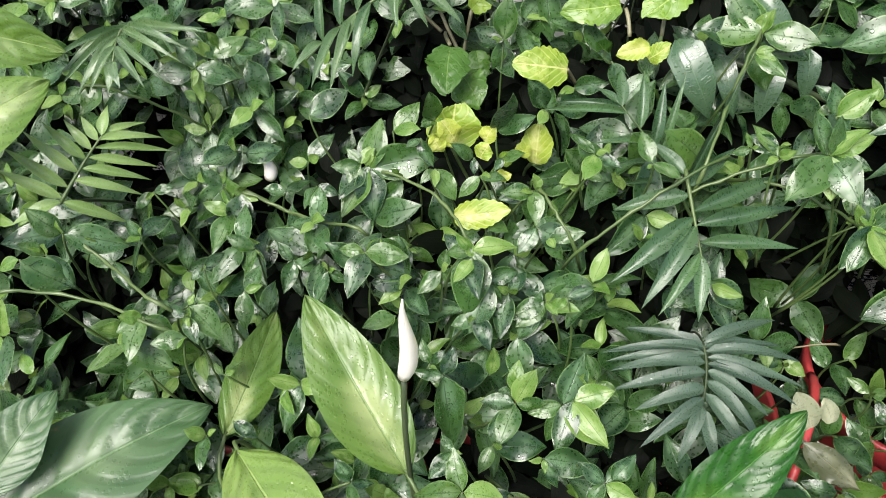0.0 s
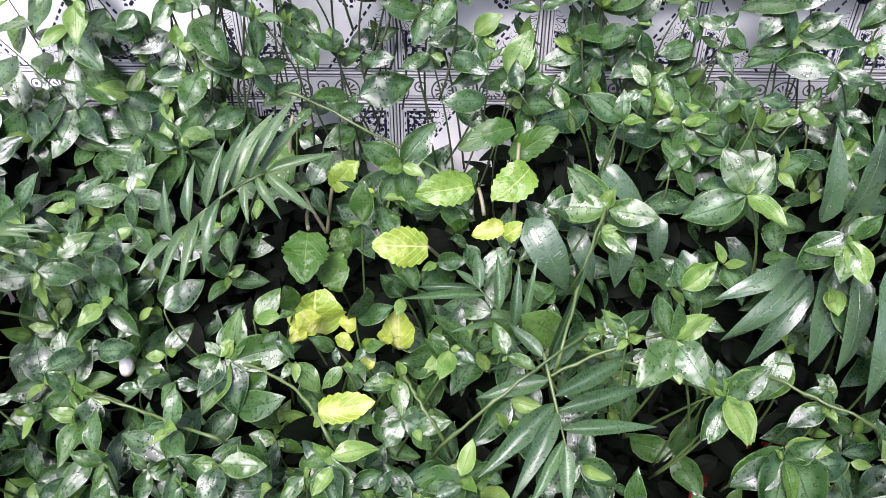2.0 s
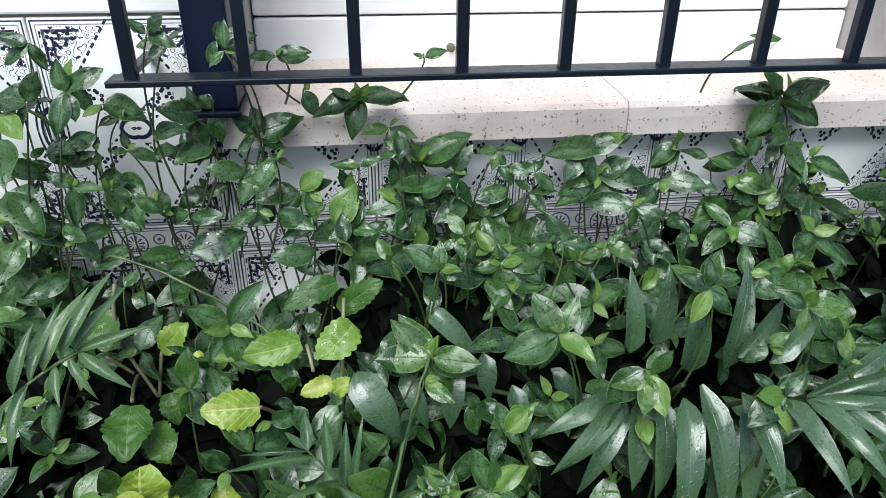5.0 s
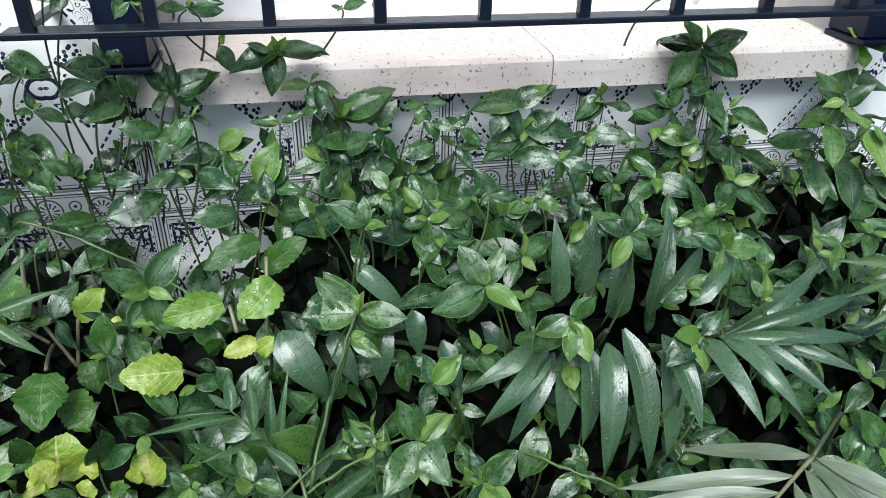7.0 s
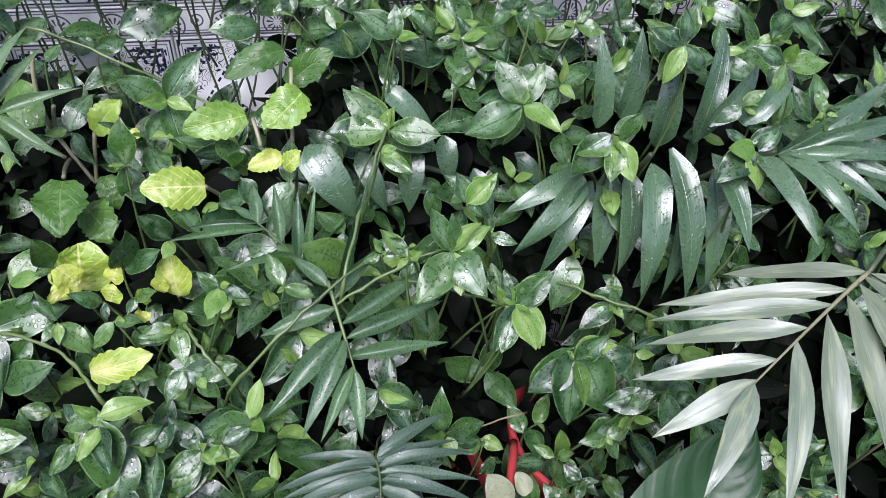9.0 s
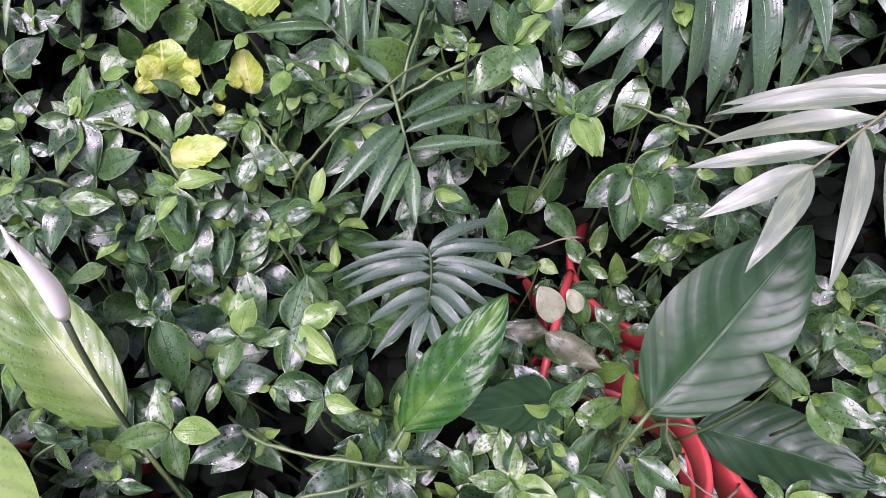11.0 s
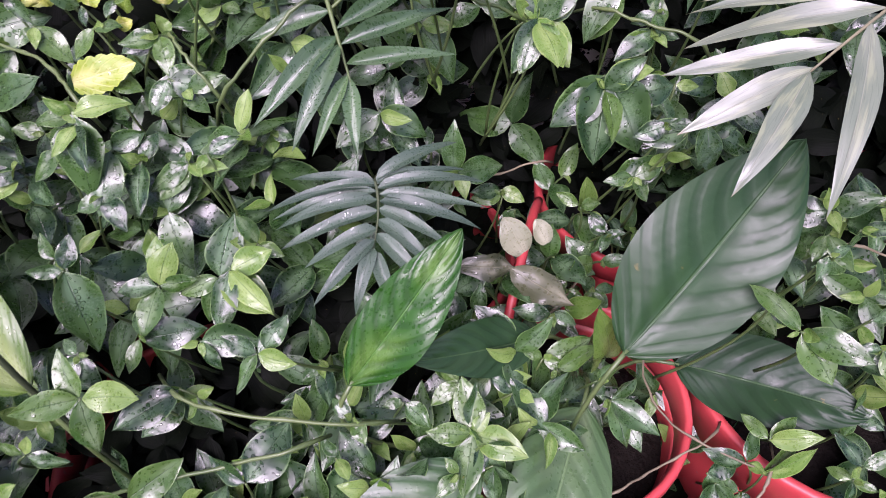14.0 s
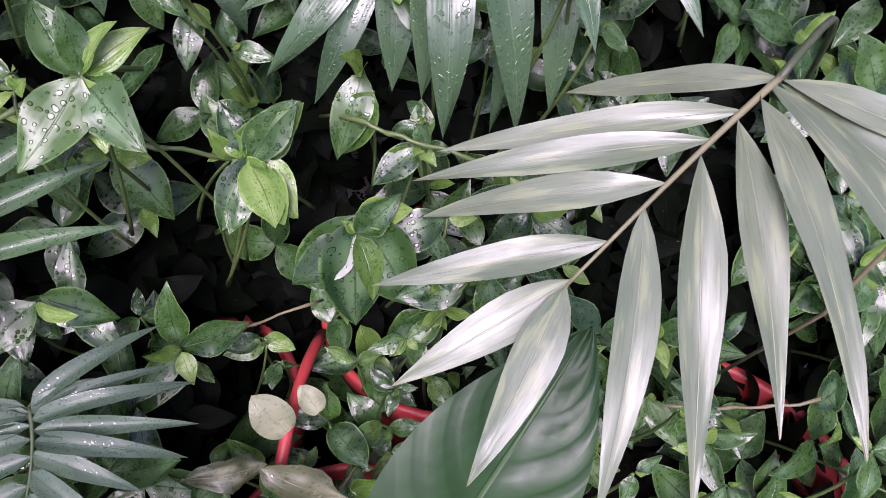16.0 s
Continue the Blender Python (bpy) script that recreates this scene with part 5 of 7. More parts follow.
runner((0.370, 0.463, 0.502), (0.361, 0.448, 0.491), (0.342, 0.424, 0.493), 0.0011, STEM_WOODY)

# shoots that can be told apart, leaf by leaf: the joint, its grown leaves and its young ones
r4 = random.Random(17)


def shoot(joint, grown, young=()):
    joint = Vector(joint)
    near_wall = joint.y > 0.84
    root = joint + Vector((r4.uniform(-0.05, 0.05), r4.uniform(0.0, 0.02 if near_wall else 0.05), -r4.uniform(0.12, 0.26) if near_wall else -r4.uniform(0.08, 0.16)))
    if joint.x > 0.03 and joint.z > 1.052:
        root = Vector((joint.x + r4.uniform(-0.03, 0.03), max(0.955, joint.y + 0.01), 1.043))
    root.y = min(root.y, 1.05 if joint.x > 0.03 and joint.z > 1.052 else 0.915 if joint.x > -0.04 and joint.z > 0.97 else 0.96)
    if near_wall:
        ob = thing("climbing_vine", root, "wandering vine climbing the tiled wall on thin stems", "plant", "vines climbing the wall")
    else:
        ob = thing("wandering_vine", root, VINE_LABELS[0] if not young else VINE_LABELS[2], "plant", "wandering vine shoots")
    bend = Vector((r4.uniform(-0.05, 0.05), -r4.uniform(0.0, 0.02), 0.02)) if near_wall else Vector((r4.uniform(-0.02, 0.02), -0.02, 0.03))
    pts = curve(root, root.lerp(joint, 0.5) + bend, joint, 12)
    part("stem", tube(bmesh.new(), [p - root for p in pts], [0.0015 - 0.00005 * k for k in range(12)], 6), STEM_DARK if near_wall else STEM, ob, m=Matrix.Translation(root))
    if near_wall and root.z < 1.0:
        # older leaves in two ranks down the climbing stem
        for k, at in enumerate((8, 4)):
            side = Vector(((1 if k % 2 else -1) * r4.uniform(0.5, 1.0), r4.uniform(-0.6, -0.2), r4.uniform(-0.5, 0.4))).normalized()
            if r4.random() < 0.6:
                continue
            tip = pts[at] + side * r4.uniform(0.04, 0.056)
            attach("leaf", r4.choice(VINE_LEAVES), ob, on(pts[at], tip, VIEW_UP + Vector((r4.uniform(-0.5, 0.5), -0.3, r4.uniform(-0.3, 0.3))), r4.uniform(0.95, 1.15)))
    if not young and r4.random() < 0.65:
        ln = (Vector(grown[0]) - joint).length
        young = [joint + (VIEW_UP * 0.55 + Vector((r4.uniform(-0.7, 0.7), r4.uniform(-0.3, 0.3), r4.uniform(-0.7, 0.5)))).normalized() * ln * r4.uniform(0.38, 0.55) for _ in range(r4.choice((1, 2)))]
    fresh = r4.random() < (0.12 if near_wall else 0.6 if young else 0.25)
    for k, tip in enumerate((*grown, *young)):
        tip = Vector(tip)
        side = (tip - joint).normalized()
        n = VIEW_UP + side * r4.uniform(-0.1, 0.3) + Vector((r4.uniform(-0.5, 0.5), r4.uniform(-0.35, 0.4), r4.uniform(-0.3, 0.3)))
        me = r4.choice(YOUNG_LEAVES if k >= len(grown) else MID_LEAVES if fresh and r4.random() < 0.7 else VINE_LEAVES)
        attach("leaf", me, ob, on(joint + side * 0.001, tip, n, r4.uniform(0.95, 1.2)))
    return ob


shoot((-0.357, 0.629, 0.800), ((-0.317, 0.639, 0.786), (-0.380, 0.639, 0.820),), ((-0.356, 0.614, 0.786),))
shoot((-0.341, 0.662, 0.812), ((-0.295, 0.678, 0.800),))
shoot((-0.177, 0.602, 0.709), ((-0.162, 0.643, 0.744), (-0.202, 0.570, 0.689), (-0.114, 0.627, 0.703), (-0.161, 0.570, 0.661),), ((-0.167, 0.610, 0.730),))
shoot((-0.337, 0.583, 0.683), ((-0.322, 0.616, 0.717), (-0.321, 0.553, 0.633), (-0.361, 0.585, 0.703),), ((-0.335, 0.597, 0.700),))
shoot((-0.158, 0.487, 0.673), ((-0.192, 0.486, 0.698), (-0.143, 0.519, 0.691), (-0.156, 0.474, 0.654), (-0.103, 0.491, 0.661),), ((-0.153, 0.500, 0.681),))
shoot((-0.045, 0.468, 0.713), ((-0.074, 0.488, 0.722), (-0.034, 0.435, 0.696),), ((-0.058, 0.443, 0.704), (-0.052, 0.480, 0.725),))
shoot((0.012, 0.572, 0.717), ((0.016, 0.543, 0.695),), ((0.003, 0.577, 0.734),))
shoot((0.251, 0.540, 0.802), ((0.234, 0.563, 0.833), (0.278, 0.503, 0.782), (0.233, 0.513, 0.766),), ((0.277, 0.544, 0.830),))
shoot((0.318, 0.547, 0.722), ((0.353, 0.555, 0.755), (0.302, 0.516, 0.692),), ((0.332, 0.504, 0.705), (0.307, 0.564, 0.744),))
shoot((0.377, 0.518, 0.668), ((0.331, 0.507, 0.638), (0.408, 0.518, 0.699), (0.382, 0.486, 0.635),), ((0.369, 0.525, 0.677),))
shoot((0.216, 0.694, 0.840), ((0.156, 0.708, 0.833), (0.266, 0.674, 0.840), (0.183, 0.733, 0.871),), ((0.224, 0.703, 0.862),))
shoot((0.204, 0.662, 0.834), ((0.232, 0.638, 0.820),))
shoot((0.352, 0.691, 0.860), ((0.331, 0.720, 0.899), (0.378, 0.707, 0.897), (0.297, 0.699, 0.821), (0.331, 0.688, 0.818),), ((0.383, 0.657, 0.845), (0.357, 0.695, 0.876),))
shoot((0.424, 0.627, 0.857), ((0.451, 0.628, 0.876), (0.393, 0.629, 0.835), (0.387, 0.627, 0.817),), ((0.433, 0.605, 0.837),))
shoot((0.428, 0.626, 0.795), ((0.451, 0.586, 0.751),))
shoot((0.287, 0.637, 0.798), ((0.267, 0.655, 0.808), (0.270, 0.639, 0.785),), ((0.310, 0.626, 0.817),))
shoot((0.323, 0.803, 0.881), ((0.336, 0.778, 0.848), (0.365, 0.789, 0.866), (0.307, 0.820, 0.905),), ((0.295, 0.802, 0.882),))
shoot((0.231, 0.764, 0.904), ((0.193, 0.786, 0.928), (0.261, 0.761, 0.901),))
shoot((0.131, 0.846, 0.904), ((0.125, 0.864, 0.936),))
shoot((0.222, 0.885, 0.938), ((0.176, 0.897, 0.952), (0.165, 0.889, 0.920), (0.211, 0.872, 0.892), (0.220, 0.908, 0.985), (0.261, 0.884, 0.953),), ((0.198, 0.885, 0.949),))
shoot((0.215, 0.548, 0.793), ((0.192, 0.571, 0.809),))
shoot((0.058, 0.532, 0.780), ((0.040, 0.542, 0.803),), ((0.069, 0.530, 0.795),))
shoot((0.495, 0.811, 0.855), ((0.520, 0.784, 0.819),))
shoot((-0.267, 0.589, 0.676), ((-0.247, 0.616, 0.674), (-0.291, 0.584, 0.681),))
shoot((-0.135, 0.631, 0.712), ((-0.138, 0.610, 0.699),))
shoot((-0.221, 0.725, 0.903), ((-0.239, 0.733, 0.918), (-0.191, 0.739, 0.900),), ((-0.214, 0.721, 0.892),))
shoot((-0.334, 0.663, 0.804), ((-0.363, 0.644, 0.813),))
shoot((-0.404, 0.632, 0.689), ((-0.420, 0.615, 0.680), (-0.390, 0.657, 0.683),), ((-0.406, 0.623, 0.689),))
shoot((-0.273, 0.502, 0.667), ((-0.302, 0.502, 0.684), (-0.278, 0.474, 0.653), (-0.266, 0.498, 0.656),), ((-0.269, 0.499, 0.663),))
shoot((0.022, 0.526, 0.696), ((0.059, 0.527, 0.706), (0.038, 0.515, 0.676),))
shoot((-0.232, 0.552, 0.640), ((-0.256, 0.565, 0.651), (-0.218, 0.545, 0.614),))
shoot((-0.123, 0.557, 0.637), ((-0.153, 0.561, 0.641), (-0.096, 0.558, 0.619), (-0.126, 0.532, 0.615),))
shoot((0.234, 0.762, 0.907), ((0.193, 0.778, 0.930), (0.233, 0.776, 0.937),), ((0.256, 0.749, 0.913),))
shoot((0.310, 0.799, 0.888), ((0.320, 0.784, 0.843), (0.278, 0.803, 0.878),), ((0.335, 0.788, 0.900), (0.293, 0.798, 0.895),))
shoot((0.205, 0.885, 0.939), ((0.206, 0.903, 0.989), (0.194, 0.865, 0.891), (0.157, 0.879, 0.923),), ((0.170, 0.885, 0.951), (0.224, 0.885, 0.955),))
shoot((0.078, 0.885, 0.957), ((0.024, 0.879, 0.948), (0.056, 0.874, 0.931),), ((0.110, 0.884, 0.983),))
shoot((0.056, 0.866, 1.005), ((0.032, 0.847, 0.969), (0.076, 0.861, 0.996),))
shoot((0.501, 0.687, 0.910), ((0.478, 0.710, 0.923), (0.528, 0.674, 0.893), (0.494, 0.681, 0.875),), ((0.513, 0.695, 0.946),))
shoot((0.591, 0.646, 0.916), ((0.569, 0.673, 0.917), (0.583, 0.630, 0.886), (0.628, 0.629, 0.916),), ((0.598, 0.643, 0.930),))
shoot((0.584, 0.567, 0.892), ((0.580, 0.578, 0.917), (0.593, 0.539, 0.880),), ((0.587, 0.551, 0.899),))
shoot((0.519, 0.558, 0.877), ((0.546, 0.561, 0.895), (0.492, 0.549, 0.847), (0.500, 0.570, 0.888),), ((0.522, 0.527, 0.849),))
shoot((0.428, 0.621, 0.854), ((0.390, 0.625, 0.837), (0.447, 0.622, 0.882), (0.415, 0.597, 0.822),), ((0.421, 0.604, 0.835), (0.434, 0.586, 0.829),))
shoot((0.283, 0.624, 0.792), ((0.277, 0.642, 0.818), (0.300, 0.618, 0.779),), ((0.315, 0.630, 0.820),))
shoot((0.330, 0.671, 0.706), ((0.315, 0.679, 0.713),), ((0.345, 0.663, 0.712),))
shoot((0.321, 0.545, 0.722), ((0.356, 0.556, 0.756), (0.300, 0.516, 0.692),), ((0.335, 0.507, 0.703), (0.329, 0.532, 0.726),))
shoot((0.305, 0.559, 0.724), ((0.300, 0.580, 0.752),))
shoot((0.404, 0.621, 0.719), ((0.378, 0.592, 0.665),))
shoot((0.434, 0.572, 0.688), ((0.440, 0.594, 0.709), (0.397, 0.559, 0.666), (0.454, 0.562, 0.683),))
shoot((0.056, 0.532, 0.793), ((0.037, 0.545, 0.800), (0.080, 0.520, 0.787),), ((0.050, 0.503, 0.784), (0.066, 0.527, 0.801),))
shoot((0.107, 0.533, 0.786), ((0.095, 0.557, 0.804), (0.133, 0.523, 0.780),), ((0.102, 0.526, 0.785),))
shoot((0.216, 0.555, 0.799), ((0.191, 0.566, 0.801),))
shoot((0.005, 0.564, 0.723), ((-0.027, 0.555, 0.722), (0.012, 0.536, 0.701), (0.017, 0.574, 0.713),))
shoot((0.293, 0.758, 0.849), ((0.281, 0.753, 0.843),))
shoot((0.451, 0.832, 0.889), ((0.422, 0.838, 0.867), (0.468, 0.832, 0.904), (0.484, 0.818, 0.879),), ((0.435, 0.829, 0.889),))
shoot((0.355, 0.772, 0.929), ((0.336, 0.773, 0.910), (0.371, 0.766, 0.944),), ((0.358, 0.760, 0.927),))
shoot((0.264, 0.793, 0.933), ((0.262, 0.792, 0.903), (0.247, 0.813, 0.953), (0.282, 0.794, 0.948),))
shoot((0.121, 0.861, 0.914), ((0.146, 0.871, 0.912), (0.110, 0.852, 0.901),), ((0.142, 0.881, 0.968),))
shoot((0.151, 0.871, 0.990), ((0.117, 0.878, 0.993), (0.180, 0.874, 1.001),))
shoot((0.196, 0.885, 0.950), ((0.190, 0.895, 0.991), (0.227, 0.870, 0.936),))
shoot((0.431, 0.885, 0.930), ((0.409, 0.898, 0.919), (0.491, 0.855, 0.931),), ((0.470, 0.870, 0.934),))
shoot((0.675, 0.885, 0.885), ((0.671, 0.908, 0.901), (0.685, 0.867, 0.851),), ((0.682, 0.886, 0.928),))
shoot((0.181, 0.789, 0.907), ((0.165, 0.808, 0.927), (0.191, 0.788, 0.879),))
shoot((0.093, 0.845, 0.940), ((0.078, 0.841, 0.919), (0.112, 0.853, 0.952),))
shoot((0.536, 0.605, 0.891), ((0.514, 0.607, 0.873), (0.552, 0.603, 0.908),))
shoot((0.668, 0.621, 0.855), ((0.672, 0.596, 0.835), (0.690, 0.618, 0.869),))
shoot((0.679, 0.586, 0.939), ((0.693, 0.579, 0.953), (0.668, 0.575, 0.915), (0.657, 0.599, 0.941),))
shoot((0.919, 0.885, 0.853), ((0.954, 0.866, 0.867), (0.889, 0.898, 0.831), (0.936, 0.855, 0.820),))
shoot((0.793, 0.885, 0.844), ((0.821, 0.849, 0.823), (0.774, 0.908, 0.835), (0.811, 0.897, 0.872),))
shoot((-0.107, 0.644, 0.757), ((-0.118, 0.626, 0.754),))
shoot((-0.087, 0.725, 0.720), ((-0.069, 0.734, 0.730), (-0.100, 0.737, 0.744), (-0.077, 0.728, 0.699),))
shoot((-0.036, 0.763, 0.800), ((-0.045, 0.775, 0.808), (-0.026, 0.754, 0.783),))
shoot((-0.047, 0.474, 0.718), ((-0.069, 0.462, 0.722), (-0.043, 0.442, 0.663),), ((-0.063, 0.475, 0.734), (-0.006, 0.488, 0.716),))
shoot((0.044, 0.462, 0.680), ((0.070, 0.473, 0.687),), ((0.036, 0.453, 0.673),))
shoot((0.025, 0.468, 0.667), ((-0.007, 0.453, 0.652),))
shoot((-0.031, 0.281, 0.634), ((-0.043, 0.306, 0.658), (-0.029, 0.257, 0.600), (-0.068, 0.267, 0.647),), ((0.004, 0.285, 0.625),))
shoot((0.005, 0.373, 0.631), ((-0.006, 0.338, 0.612), (0.034, 0.377, 0.631), (-0.027, 0.371, 0.629),), ((0.018, 0.392, 0.660),))
shoot((0.047, 0.382, 0.624), ((0.036, 0.360, 0.597), (0.061, 0.420, 0.655), (0.016, 0.375, 0.616),), ((0.089, 0.361, 0.605),))
shoot((0.082, 0.308, 0.627), ((0.066, 0.285, 0.614), (0.059, 0.315, 0.641), (0.102, 0.331, 0.630),), ((0.109, 0.299, 0.620),))
shoot((0.012, 0.315, 0.577), ((-0.037, 0.290, 0.564),))
shoot((0.023, 0.312, 0.567), ((0.013, 0.302, 0.551),), ((0.038, 0.313, 0.576),))
shoot((0.232, 0.274, 0.535), ((0.229, 0.314, 0.557), (0.220, 0.231, 0.516), (0.195, 0.277, 0.543),), ((0.273, 0.252, 0.539), (0.246, 0.287, 0.546),))
shoot((0.245, 0.249, 0.530), ((0.244, 0.225, 0.508), (0.262, 0.239, 0.516),))
shoot((0.180, 0.309, 0.531), ((0.162, 0.309, 0.532), (0.201, 0.294, 0.516),))
shoot((0.378, 0.527, 0.677), ((0.336, 0.517, 0.632), (0.364, 0.483, 0.613), (0.411, 0.482, 0.627),), ((0.414, 0.512, 0.692),))
shoot((0.423, 0.515, 0.662), ((0.382, 0.519, 0.657), (0.435, 0.491, 0.641),))
shoot((0.419, 0.481, 0.615), ((0.387, 0.481, 0.585), (0.430, 0.476, 0.610), (0.414, 0.469, 0.582),))
shoot((0.458, 0.276, 0.640), ((0.432, 0.312, 0.652), (0.493, 0.243, 0.643), (0.476, 0.245, 0.618),), ((0.449, 0.275, 0.636), (0.461, 0.262, 0.651),))
shoot((0.571, 0.282, 0.545), ((0.550, 0.309, 0.541), (0.582, 0.282, 0.562),), ((0.569, 0.254, 0.541),))
shoot((0.460, 0.249, 0.483), ((0.474, 0.275, 0.492), (0.426, 0.263, 0.484),), ((0.468, 0.235, 0.491),))
shoot((0.470, 0.238, 0.481), ((0.504, 0.257, 0.494),), ((0.506, 0.245, 0.513),))
shoot((0.434, 0.240, 0.468), ((0.412, 0.214, 0.454), (0.443, 0.214, 0.465),))
shoot((0.536, 0.225, 0.509), ((0.523, 0.253, 0.520), (0.563, 0.230, 0.520),), ((0.522, 0.218, 0.511),))
shoot((-0.016, 0.236, 0.568), ((-0.055, 0.231, 0.569), (0.020, 0.262, 0.571),), ((-0.022, 0.226, 0.565),))
shoot((0.033, 0.217, 0.528), ((0.042, 0.255, 0.534), (0.025, 0.189, 0.519), (-0.000, 0.205, 0.536),), ((0.053, 0.208, 0.525),))
shoot((0.310, 0.552, 0.721), ((0.353, 0.552, 0.751), (0.310, 0.536, 0.684),), ((0.343, 0.517, 0.698), (0.299, 0.554, 0.745),))
shoot((0.408, 0.606, 0.712), ((0.382, 0.600, 0.664),))
shoot((0.433, 0.578, 0.703), ((0.436, 0.564, 0.686), (0.414, 0.582, 0.689),))
shoot((0.453, 0.471, 0.663), ((0.454, 0.443, 0.628),))
shoot((0.124, 0.270, 0.526), ((0.114, 0.284, 0.537),), ((0.135, 0.251, 0.526),))
shoot((0.063, 0.244, 0.556), ((0.095, 0.286, 0.563), (0.036, 0.266, 0.562),))
shoot((0.274, 0.313, 0.524), ((0.268, 0.353, 0.537), (0.250, 0.325, 0.536),), ((0.287, 0.300, 0.529),))
shoot((0.311, 0.329, 0.526), ((0.349, 0.341, 0.539),), ((0.305, 0.323, 0.521),))
shoot((0.355, 0.306, 0.506), ((0.380, 0.320, 0.520), (0.391, 0.275, 0.492), (0.365, 0.271, 0.481),))
shoot((-0.090, 0.272, 0.578), ((-0.063, 0.268, 0.566), (-0.107, 0.280, 0.590),), ((-0.085, 0.280, 0.592),))
shoot((-0.108, 0.240, 0.572), ((-0.114, 0.222, 0.569),), ((-0.089, 0.251, 0.582),))
shoot((-0.139, 0.502, 0.698), ((-0.162, 0.482, 0.694), (-0.142, 0.486, 0.656), (-0.115, 0.500, 0.675),), ((-0.152, 0.476, 0.681),))
shoot((-0.105, 0.519, 0.636), ((-0.089, 0.510, 0.605), (-0.133, 0.509, 0.623), (-0.134, 0.507, 0.640),))
shoot((-0.029, 0.468, 0.686), ((-0.016, 0.457, 0.668), (-0.004, 0.481, 0.694), (-0.042, 0.431, 0.650),))
shoot((-0.061, 0.383, 0.647), ((-0.088, 0.383, 0.649), (-0.050, 0.345, 0.592), (-0.053, 0.402, 0.666),))
shoot((0.011, 0.530, 0.704), ((-0.004, 0.510, 0.683), (0.030, 0.542, 0.708), (0.051, 0.531, 0.682),))
shoot((0.114, 0.341, 0.553), ((0.120, 0.314, 0.528), (0.100, 0.327, 0.548), (0.115, 0.365, 0.582),))
shoot((0.077, 0.406, 0.632), ((0.097, 0.398, 0.624), (0.065, 0.417, 0.657), (0.075, 0.389, 0.612),), ((0.059, 0.398, 0.645),))
shoot((0.141, 0.284, 0.562), ((0.151, 0.265, 0.556), (0.126, 0.299, 0.567),))
shoot((-0.125, 0.286, 0.618), ((-0.138, 0.295, 0.637), (-0.117, 0.275, 0.594), (-0.107, 0.292, 0.609),))
shoot((-0.149, 0.205, 0.558), ((-0.166, 0.198, 0.554), (-0.129, 0.203, 0.551),))
shoot((-0.181, 0.601, 0.712), ((-0.197, 0.613, 0.725), (-0.193, 0.575, 0.690), (-0.212, 0.592, 0.712),), ((-0.168, 0.616, 0.728),))
shoot((0.090, 0.497, 0.672), ((0.073, 0.493, 0.656), (0.107, 0.491, 0.662),))
shoot((0.547, 0.364, 0.635), ((0.566, 0.351, 0.647), (0.541, 0.358, 0.620),))
shoot((0.496, 0.328, 0.654), ((0.515, 0.332, 0.656), (0.487, 0.316, 0.640),))
shoot((0.236, 0.355, 0.536), ((0.256, 0.342, 0.516),))
shoot((0.318, 0.653, 0.728), ((0.314, 0.663, 0.752), (0.319, 0.647, 0.701), (0.347, 0.641, 0.724),), ((0.325, 0.648, 0.734),))
shoot((0.312, 0.560, 0.725), ((0.298, 0.583, 0.737),))
shoot((0.431, 0.571, 0.687), ((0.399, 0.566, 0.662),))
shoot((0.440, 0.582, 0.702), ((0.437, 0.577, 0.680), (0.430, 0.599, 0.705),))
shoot((0.427, 0.472, 0.626), ((0.383, 0.463, 0.602),))
shoot((0.657, 0.315, 0.623), ((0.676, 0.319, 0.632), (0.638, 0.289, 0.607),), ((0.647, 0.325, 0.627),))
shoot((0.439, 0.517, 0.669), ((0.387, 0.511, 0.658),))
shoot((0.440, 0.469, 0.659), ((0.394, 0.476, 0.644),))
shoot((0.457, 0.466, 0.653), ((0.481, 0.470, 0.658), (0.444, 0.445, 0.638),))
shoot((0.294, 0.538, 0.535), ((0.262, 0.530, 0.540),), ((0.319, 0.527, 0.528),))
shoot((0.306, 0.516, 0.526), ((0.287, 0.508, 0.512),))
shoot((0.426, 0.617, 0.778), ((0.446, 0.595, 0.748),))
shoot((0.536, 0.547, 0.786), ((0.521, 0.561, 0.789), (0.555, 0.537, 0.772),))
shoot((0.673, 0.418, 0.801), ((0.681, 0.400, 0.795), (0.665, 0.438, 0.810),))
shoot((0.547, 0.390, 0.600), ((0.530, 0.373, 0.586), (0.555, 0.354, 0.593),))
shoot((0.585, 0.329, 0.572), ((0.565, 0.320, 0.567), (0.599, 0.298, 0.566),))
shoot((0.562, 0.299, 0.546), ((0.545, 0.316, 0.542), (0.583, 0.288, 0.551),))
shoot((0.657, 0.258, 0.602), ((0.654, 0.236, 0.605), (0.639, 0.257, 0.590),), ((0.652, 0.271, 0.614),))
shoot((0.455, 0.309, 0.621), ((0.432, 0.318, 0.623), (0.472, 0.290, 0.625),))
shoot((0.483, 0.590, 0.763), ((0.465, 0.588, 0.735), (0.487, 0.574, 0.744),))
shoot((-0.166, 0.921, 1.080), ((-0.187, 0.899, 1.030), (-0.146, 0.923, 1.047), (-0.129, 0.932, 1.095),), ((-0.156, 0.919, 1.111),))
shoot((-0.167, 0.871, 0.973), ((-0.176, 0.855, 0.938), (-0.154, 0.874, 0.964),), ((-0.176, 0.871, 0.995),))
shoot((-0.137, 0.887, 0.966), ((-0.106, 0.875, 0.918),))
shoot((-0.217, 0.908, 1.057), ((-0.190, 0.927, 1.064), (-0.230, 0.902, 1.033), (-0.230, 0.904, 1.076),))
